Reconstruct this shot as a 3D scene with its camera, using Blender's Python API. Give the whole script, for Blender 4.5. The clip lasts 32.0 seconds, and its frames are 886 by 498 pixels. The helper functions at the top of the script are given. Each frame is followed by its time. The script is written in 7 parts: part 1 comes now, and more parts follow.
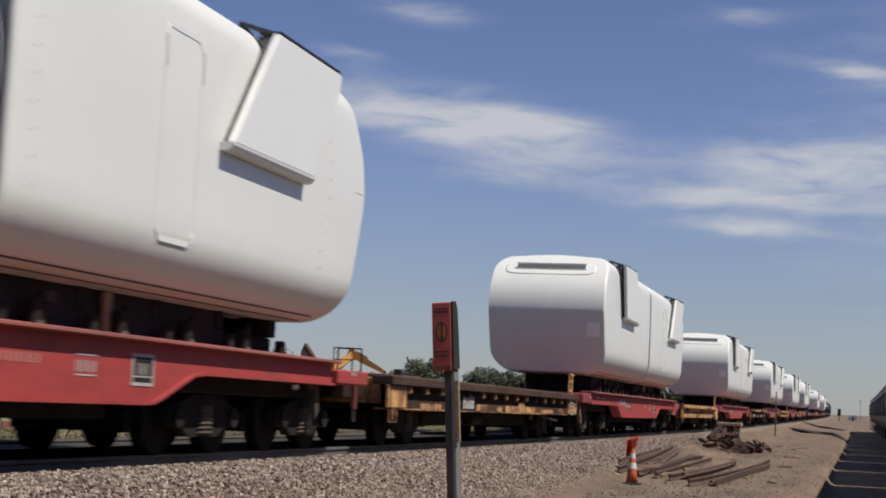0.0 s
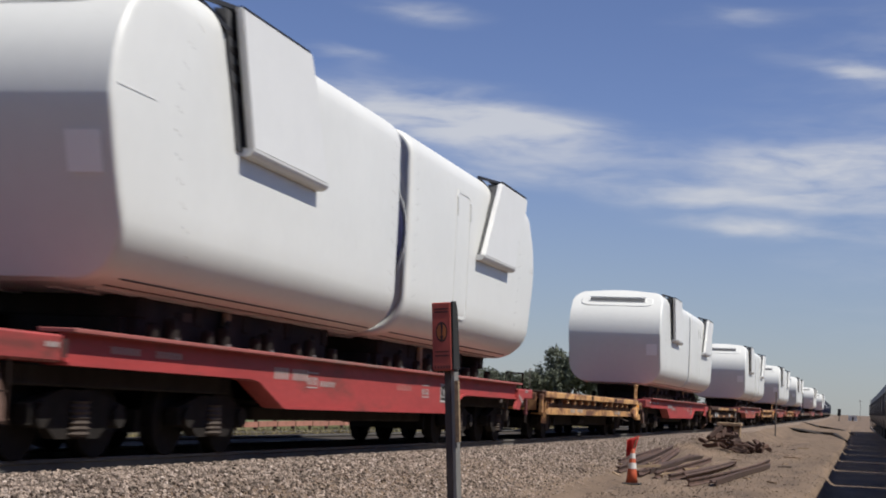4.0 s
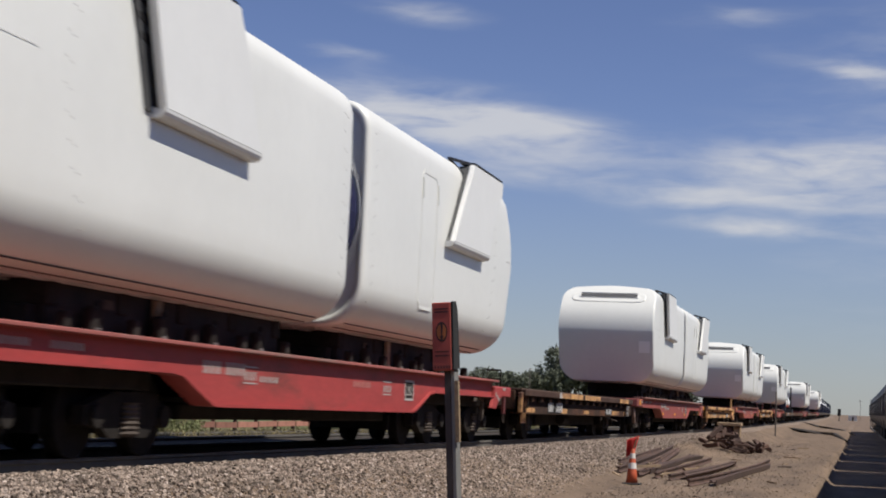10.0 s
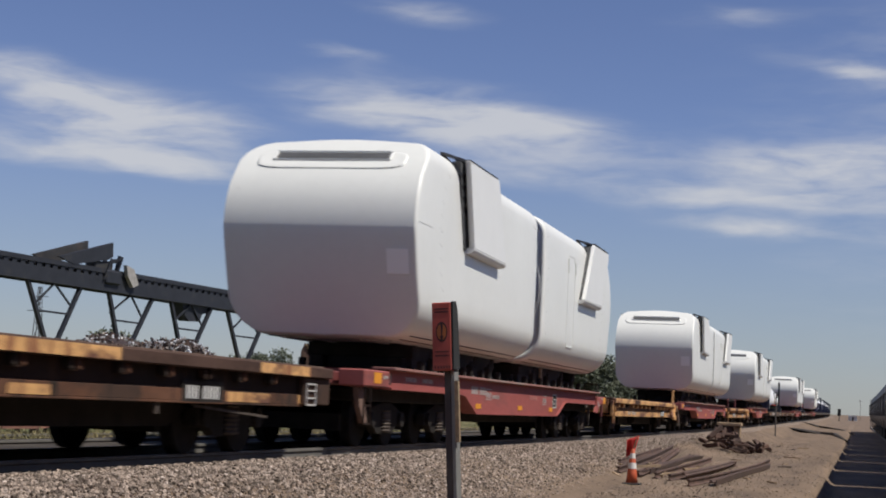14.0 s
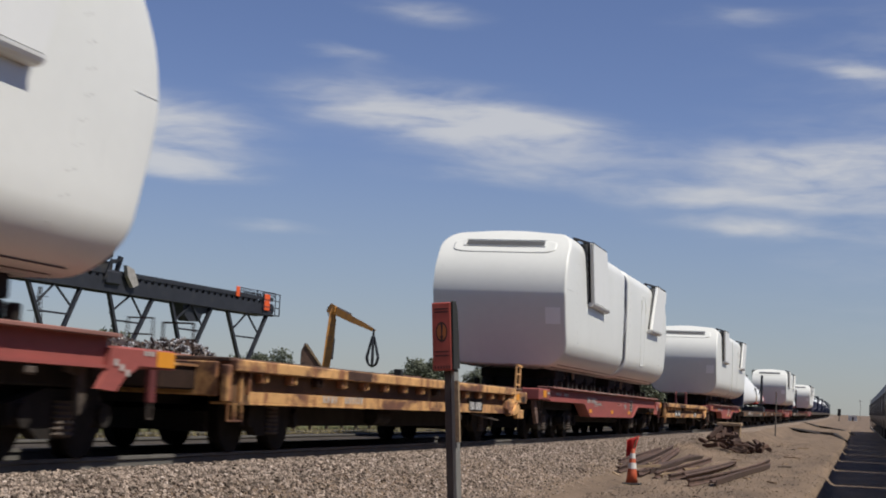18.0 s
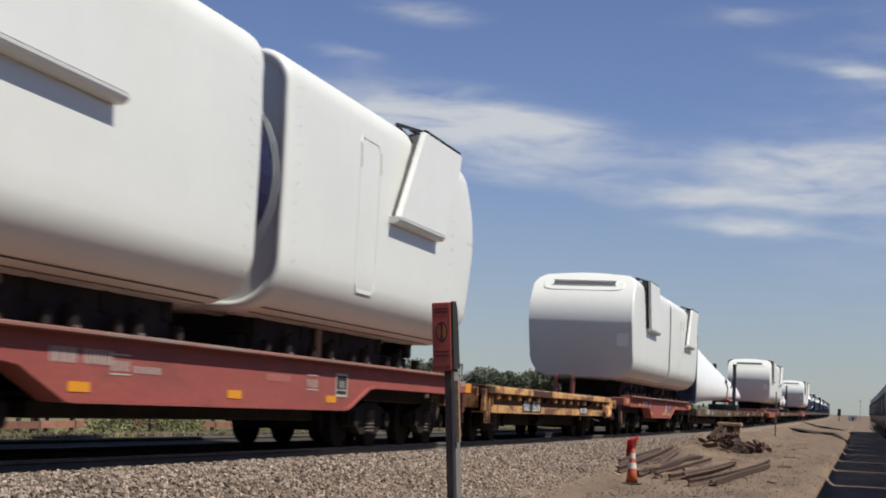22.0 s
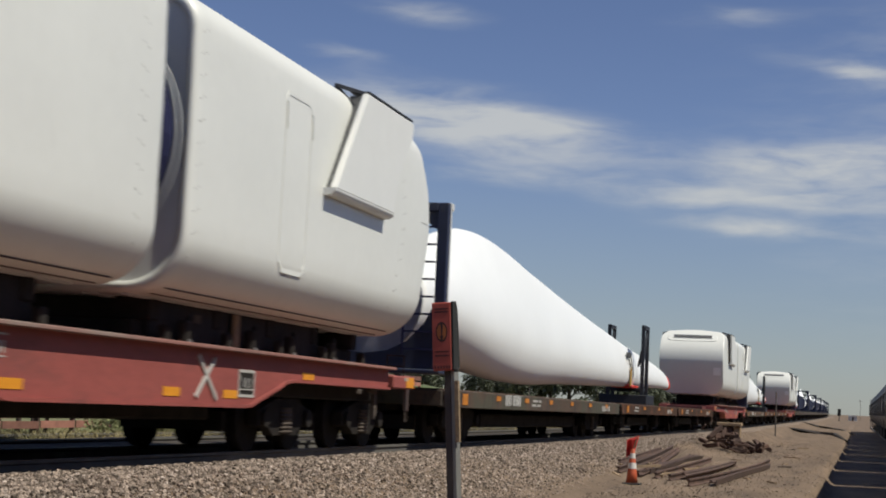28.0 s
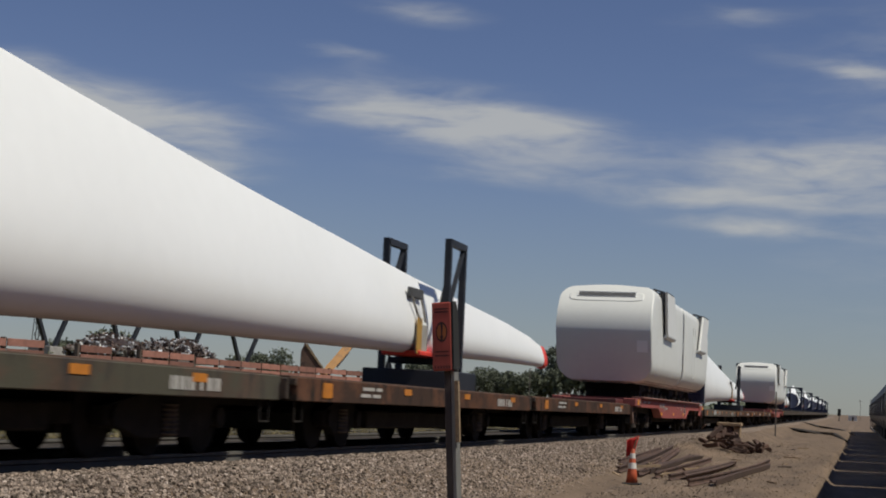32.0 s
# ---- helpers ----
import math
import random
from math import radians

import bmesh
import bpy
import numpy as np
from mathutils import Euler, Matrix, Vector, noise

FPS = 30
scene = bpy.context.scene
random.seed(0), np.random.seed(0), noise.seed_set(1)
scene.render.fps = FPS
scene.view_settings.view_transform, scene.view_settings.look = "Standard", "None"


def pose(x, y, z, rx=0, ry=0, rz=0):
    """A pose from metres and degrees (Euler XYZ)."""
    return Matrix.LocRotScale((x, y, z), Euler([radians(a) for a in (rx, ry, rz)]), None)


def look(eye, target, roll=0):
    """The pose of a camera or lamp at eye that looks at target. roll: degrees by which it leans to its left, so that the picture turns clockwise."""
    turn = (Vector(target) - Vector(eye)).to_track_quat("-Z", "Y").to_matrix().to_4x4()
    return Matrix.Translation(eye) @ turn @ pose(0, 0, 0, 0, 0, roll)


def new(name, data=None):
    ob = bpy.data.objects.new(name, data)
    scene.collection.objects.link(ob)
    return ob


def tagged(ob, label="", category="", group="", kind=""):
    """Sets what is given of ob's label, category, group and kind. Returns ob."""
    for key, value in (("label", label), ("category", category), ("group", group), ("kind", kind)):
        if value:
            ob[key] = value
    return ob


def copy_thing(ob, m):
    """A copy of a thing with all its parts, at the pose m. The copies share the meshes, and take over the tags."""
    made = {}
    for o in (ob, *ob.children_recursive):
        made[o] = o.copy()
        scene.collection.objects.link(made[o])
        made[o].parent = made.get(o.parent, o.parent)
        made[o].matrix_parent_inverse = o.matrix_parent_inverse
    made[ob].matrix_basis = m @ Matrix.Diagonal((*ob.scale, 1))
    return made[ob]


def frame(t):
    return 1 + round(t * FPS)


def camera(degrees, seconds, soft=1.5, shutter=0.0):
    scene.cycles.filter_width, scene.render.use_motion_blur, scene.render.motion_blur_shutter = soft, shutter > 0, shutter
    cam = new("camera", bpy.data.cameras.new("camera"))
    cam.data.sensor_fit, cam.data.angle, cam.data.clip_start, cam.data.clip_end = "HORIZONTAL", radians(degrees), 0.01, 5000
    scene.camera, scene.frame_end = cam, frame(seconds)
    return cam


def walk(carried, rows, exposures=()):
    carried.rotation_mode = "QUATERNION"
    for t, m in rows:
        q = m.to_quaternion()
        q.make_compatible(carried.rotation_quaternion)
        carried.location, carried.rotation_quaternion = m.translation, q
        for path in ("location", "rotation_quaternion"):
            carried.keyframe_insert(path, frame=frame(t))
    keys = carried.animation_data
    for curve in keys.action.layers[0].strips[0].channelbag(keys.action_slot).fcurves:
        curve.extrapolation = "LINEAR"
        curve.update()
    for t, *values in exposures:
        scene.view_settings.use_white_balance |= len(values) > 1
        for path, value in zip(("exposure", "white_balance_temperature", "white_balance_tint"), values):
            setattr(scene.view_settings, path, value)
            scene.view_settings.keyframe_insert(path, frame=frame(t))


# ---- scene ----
EYE = 1.5                       # eye height over the ground beside it
cam = camera(30.43, 32.0, soft=1.9, shutter=0.5)
eye = (0.0, 0.0, EYE)
still = look(eye, (-25.1405, 96.3694, EYE + 8.9940), 2.572)
walk(cam, [(0.0, still), (32.0, still)], exposures=[(0.0, 0.02, 6600, 10), (1.5, 0.02, 6550, 10), (3.0, 0.12, 6500, 10), (5.0, 0.07, 6400, 10), (7.0, -0.04, 6400, 10), (9.0, 0.05, 6550, 10), (12.0, 0.13, 6550, 10), (13.0, 0.04, 6500, 10), (16.5, 0.07, 6600, 9), (19.0, 0.00, 6600, 9), (20.0, 0.08, 6600, 8), (22.0, 0.15, 6600, 7), (24.0, 0.05, 6700, 6), (25.0, 0.01, 6700, 6), (28.0, -0.04, 6750, 5), (29.0, -0.05, 6750, 5), (30.0, -0.30, 6750, 5), (32.0, -0.37, 6750, 6)])

# ---- light ----
SUN = Vector((0.61, -0.078, 1.0)).normalized()
world = bpy.data.worlds.new("sky")
scene.world = world
world.use_nodes = True


def build_sky():
    nt = world.node_tree
    nt.nodes.clear()
    N, L = nt.nodes.new, nt.links.new
    out, bg = N("ShaderNodeOutputWorld"), N("ShaderNodeBackground")
    sky = N("ShaderNodeTexSky")
    sky.sky_type = "NISHITA"
    sky.sun_disc = False
    sky.sun_elevation = math.asin(SUN.z)
    sky.sun_rotation = math.atan2(SUN.x, SUN.y)
    sky.air_density, sky.dust_density, sky.ozone_density = 1.0, 0.45, 2.2
    sky.altitude = 1500
    bg.inputs["Strength"].default_value = 0.071

    def math_node(op, a, b=None, c=None):
        n = N("ShaderNodeMath")
        n.operation = op
        for i, v in enumerate((a, b, c)):
            if v is None:
                continue
            if isinstance(v, (int, float)):
                n.inputs[i].default_value = v
            else:
                L(v, n.inputs[i])
        return n.outputs[0]

    tc = N("ShaderNodeTexCoord")
    sep = N("ShaderNodeSeparateXYZ")
    L(tc.outputs["Generated"], sep.inputs[0])
    x, y, z = sep.outputs
    # azimuth from the line of the track and height over the horizon, in degrees
    az = math_node("MULTIPLY", math_node("ARCTAN2", x, y), 57.2958)
    el = math_node("MULTIPLY", math_node("ARCSINE", z), 57.2958)
    cmb = N("ShaderNodeCombineXYZ")
    L(math_node("MULTIPLY", az, 0.16), cmb.inputs[0])
    L(math_node("MULTIPLY", el, 0.75), cmb.inputs[1])
    wn = N("ShaderNodeTexNoise")
    wn.inputs["Scale"].default_value, wn.inputs["Detail"].default_value = 1.0, 3
    L(cmb.outputs[0], wn.inputs["Vector"])
    ws = N("ShaderNodeSeparateColor")
    L(wn.outputs["Color"], ws.inputs[0])
    waz = math_node("ADD", az, math_node("MULTIPLY", math_node("SUBTRACT", ws.outputs[0], 0.5), 3.4))
    wel = math_node("ADD", el, math_node("MULTIPLY", math_node("SUBTRACT", ws.outputs[1], 0.5), 1.1))
    total = None
    for ca, ce, ra, re, tilt, s in CLOUDS:
        da, de = math_node("SUBTRACT", waz, ca), math_node("SUBTRACT", wel, ce)
        c_, s_ = math.cos(radians(tilt)), math.sin(radians(tilt))
        u = math_node("ADD", math_node("MULTIPLY", da, c_ / ra), math_node("MULTIPLY", de, s_ / ra))
        v = math_node("ADD", math_node("MULTIPLY", da, -s_ / re), math_node("MULTIPLY", de, c_ / re))
        d = math_node("ADD", math_node("MULTIPLY", u, u), math_node("MULTIPLY", v, v))
        blob = math_node("MULTIPLY", math_node("EXPONENT", math_node("MULTIPLY", d, -0.7)), s * 1.05)
        total = blob if total is None else math_node("ADD", total, blob)
    # streaks and ripples
    c2 = N("ShaderNodeCombineXYZ")
    L(math_node("MULTIPLY", waz, 0.30), c2.inputs[0])
    L(math_node("MULTIPLY", wel, 1.35), c2.inputs[1])
    fn = N("ShaderNodeTexNoise")
    fn.inputs["Scale"].default_value, fn.inputs["Detail"].default_value, fn.inputs["Roughness"].default_value = 1.0, 4, 0.55
    L(c2.outputs[0], fn.inputs["Vector"])
    cover = math_node("MULTIPLY", total, math_node("ADD", math_node("MULTIPLY", fn.outputs[0], 2.2), -0.12))
    ramp = N("ShaderNodeMapRange")
    ramp.interpolation_type = "SMOOTHSTEP"
    ramp.inputs["From Min"].default_value, ramp.inputs["From Max"].default_value = 0.10, 1.45
    ramp.inputs["To Max"].default_value = 0.80
    L(cover, ramp.inputs["Value"])
    # dust haze low over the horizon
    haze = N("ShaderNodeMapRange")
    haze.inputs["From Min"].default_value, haze.inputs["From Max"].default_value = 9.0, -0.5
    haze.inputs["To Min"].default_value, haze.inputs["To Max"].default_value = 0.0, 0.55
    L(el, haze.inputs["Value"])
    hz = N("ShaderNodeMix")
    hz.data_type = "RGBA"
    hz.inputs["B"].default_value = (3.62, 4.42, 4.42, 1)
    L(haze.outputs[0], hz.inputs["Factor"])
    tint = N("ShaderNodeMix")
    tint.data_type, tint.blend_type = "RGBA", "MULTIPLY"
    tint.inputs["Factor"].default_value = 1.0
    tint.inputs["B"].default_value = (1.0, 0.955, 1.18, 1)
    L(sky.outputs[0], tint.inputs["A"])
    L(tint.outputs["Result"], hz.inputs["A"])
    mx = N("ShaderNodeMix")
    mx.data_type = "RGBA"
    mx.inputs["B"].default_value = (8.5, 8.6, 8.9, 1)
    L(ramp.outputs[0], mx.inputs["Factor"])
    L(hz.outputs["Result"], mx.inputs["A"])
    L(mx.outputs["Result"], bg.inputs["Color"])
    L(bg.outputs[0], out.inputs[0])


# azimuth, height, half length, half depth, tilt, strength of each bank of cloud
CLOUDS = [
    (-28.6, 10.0, 3.2, 0.75, -7, 0.95), (-25.2, 8.9, 3.6, 0.85, -5, 0.95), (-28.0, 7.9, 3.4, 0.50, -2, 0.8), (-24.2, 7.4, 2.4, 0.40, -3, 0.7),
    (3.0, 9.0, 7.0, 7.0, 0, 0.42), (-20.7, 5.7, 2.0, 0.19, 0, 0.5), (-15.9, 10.0, 3.8, 0.85, -6, 1.0), (-12.0, 9.2, 3.4, 0.80, -3, 0.85),
    (-12.6, 7.8, 3.2, 0.42, 0, 0.5), (-1.9, 8.5, 3.6, 0.55, 2, 0.95), (-4.2, 7.3, 4.2, 0.42, 0, 0.75), (-3.6, 6.25, 2.5, 0.26, -2, 0.85),
    (-15.9, 13.4, 2.0, 0.36, -6, 0.6), (-18.5, 11.95, 1.3, 0.27, -6, 0.6), (-5.0, 13.6, 1.6, 0.36, 4, 0.36), (-0.4, 11.6, 1.6, 0.42, -8, 0.5)]
# the same broken cover all round
CLOUDS += [(30 + 47 * k, 11 + 5 * math.sin(2.3 * k), 9.0, 1.6, 4 * math.cos(k), 0.6) for k in range(6)]
build_sky()
sun = new("sun", bpy.data.lights.new("sun", "SUN"))
sun.data.energy, sun.data.angle, sun.data.color = 5.0, radians(0.55), (1.0, 0.96, 0.89)
sun.matrix_world = look((0, 0, 60), tuple(Vector((0, 0, 60)) - SUN))


# ---- materials ----
def mat(name, color, rough=0.7, metal=0.0, var=0.25, scale=3.0, bump=0.0, bump_scale=40.0, dirt=None, dirt_amount=0.5,
        dirt_scale=1.2, stretch=(1, 1, 1), island=0.0, random_ob=0.0, emit=0.0, coat=0.0,
        dirt_soft=0.16, streak=None, streak_amount=0.5, gloss=0.5):
    m = bpy.data.materials.new(name)
    m.use_nodes = True
    nt = m.node_tree
    N, L = nt.nodes.new, nt.links.new
    b = nt.nodes["Principled BSDF"]
    b.inputs["Roughness"].default_value, b.inputs["Metallic"].default_value = rough, metal
    b.inputs["Specular IOR Level"].default_value = gloss
    if coat:
        b.inputs["Coat Weight"].default_value, b.inputs["Coat Roughness"].default_value = coat, 0.25
    tc, mp = N("ShaderNodeTexCoord"), N("ShaderNodeMapping")
    L(tc.outputs["Object"], mp.inputs[0])
    mp.inputs["Scale"].default_value = stretch
    n1, n2 = N("ShaderNodeTexNoise"), N("ShaderNodeTexNoise")
    n1.inputs["Scale"].default_value, n1.inputs["Detail"].default_value = scale, 5
    n2.inputs["Scale"].default_value, n2.inputs["Detail"].default_value = scale * 9, 4
    for n in (n1, n2):
        L(mp.outputs[0], n.inputs["Vector"])
    add = N("ShaderNodeMath")
    add.operation = "MULTIPLY_ADD"
    add.inputs[1].default_value = 0.45
    L(n2.outputs[0], add.inputs[0])
    L(n1.outputs[0], add.inputs[2])
    rg = N("ShaderNodeMapRange")
    rg.inputs["From Min"].default_value, rg.inputs["From Max"].default_value = 0.45, 1.0
    rg.inputs["To Min"].default_value, rg.inputs["To Max"].default_value = 1 - var, 1 + var
    L(add.outputs[0], rg.inputs["Value"])
    fac = rg.outputs[0]
    for amount, node, outlet in ((island, "ShaderNodeNewGeometry", "Random Per Island"), (random_ob, "ShaderNodeObjectInfo", "Random")):
        if amount:
            q, r2, mu = N(node), N("ShaderNodeMapRange"), N("ShaderNodeMath")
            r2.inputs["To Min"].default_value, r2.inputs["To Max"].default_value = 1 - amount, 1 + amount
            L(q.outputs[outlet], r2.inputs["Value"])
            mu.operation = "MULTIPLY"
            L(fac, mu.inputs[0])
            L(r2.outputs[0], mu.inputs[1])
            fac = mu.outputs[0]
    sc = N("ShaderNodeVectorMath")
    sc.operation = "SCALE"
    sc.inputs[0].default_value = color
    L(fac, sc.inputs["Scale"])
    col = sc.outputs[0]
    if dirt:
        n3 = N("ShaderNodeTexNoise")
        n3.inputs["Scale"].default_value, n3.inputs["Detail"].default_value, n3.inputs["Roughness"].default_value = dirt_scale, 6, 0.62
        L(mp.outputs[0], n3.inputs["Vector"])
        dr = N("ShaderNodeMapRange")
        dr.inputs["From Min"].default_value, dr.inputs["From Max"].default_value = 0.62 - 0.3 * dirt_amount, 0.62 + dirt_soft - 0.3 * dirt_amount
        L(n3.outputs[0], dr.inputs["Value"])
        mx = N("ShaderNodeMix")
        mx.data_type = "RGBA"
        mx.inputs["B"].default_value = (*dirt, 1)
        L(dr.outputs[0], mx.inputs["Factor"])
        L(col, mx.inputs["A"])
        col = mx.outputs["Result"]
    if streak:  # rain-washed runs down the face
        m2, n4, sr, ms = N("ShaderNodeMapping"), N("ShaderNodeTexNoise"), N("ShaderNodeMapRange"), N("ShaderNodeMix")
        L(tc.outputs["Object"], m2.inputs[0])
        m2.inputs["Scale"].default_value = (1, 2.6, 0.7)
        n4.inputs["Scale"].default_value, n4.inputs["Detail"].default_value, n4.inputs["Roughness"].default_value = 1.6, 6, 0.68
        L(m2.outputs[0], n4.inputs["Vector"])
        sr.inputs["From Min"].default_value, sr.inputs["From Max"].default_value = 0.70 - 0.3 * streak_amount, 0.80 - 0.3 * streak_amount
        L(n4.outputs[0], sr.inputs["Value"])
        ms.data_type = "RGBA"
        ms.inputs["B"].default_value = (*streak, 1)
        L(sr.outputs[0], ms.inputs["Factor"])
        L(col, ms.inputs["A"])
        col = ms.outputs["Result"]
    L(col, b.inputs["Base Color"])
    if bump:
        bn, bt = N("ShaderNodeBump"), N("ShaderNodeTexNoise")
        bt.inputs["Scale"].default_value, bt.inputs["Detail"].default_value = bump_scale, 4
        L(mp.outputs[0], bt.inputs["Vector"])
        bn.inputs["Strength"].default_value, bn.inputs["Distance"].default_value = min(1, bump), 0.02
        L(bt.outputs[0], bn.inputs["Height"])
        L(bn.outputs[0], b.inputs["Normal"])
    if emit:
        b.inputs["Emission Color"].default_value, b.inputs["Emission Strength"].default_value = (*color, 1), emit
    return m


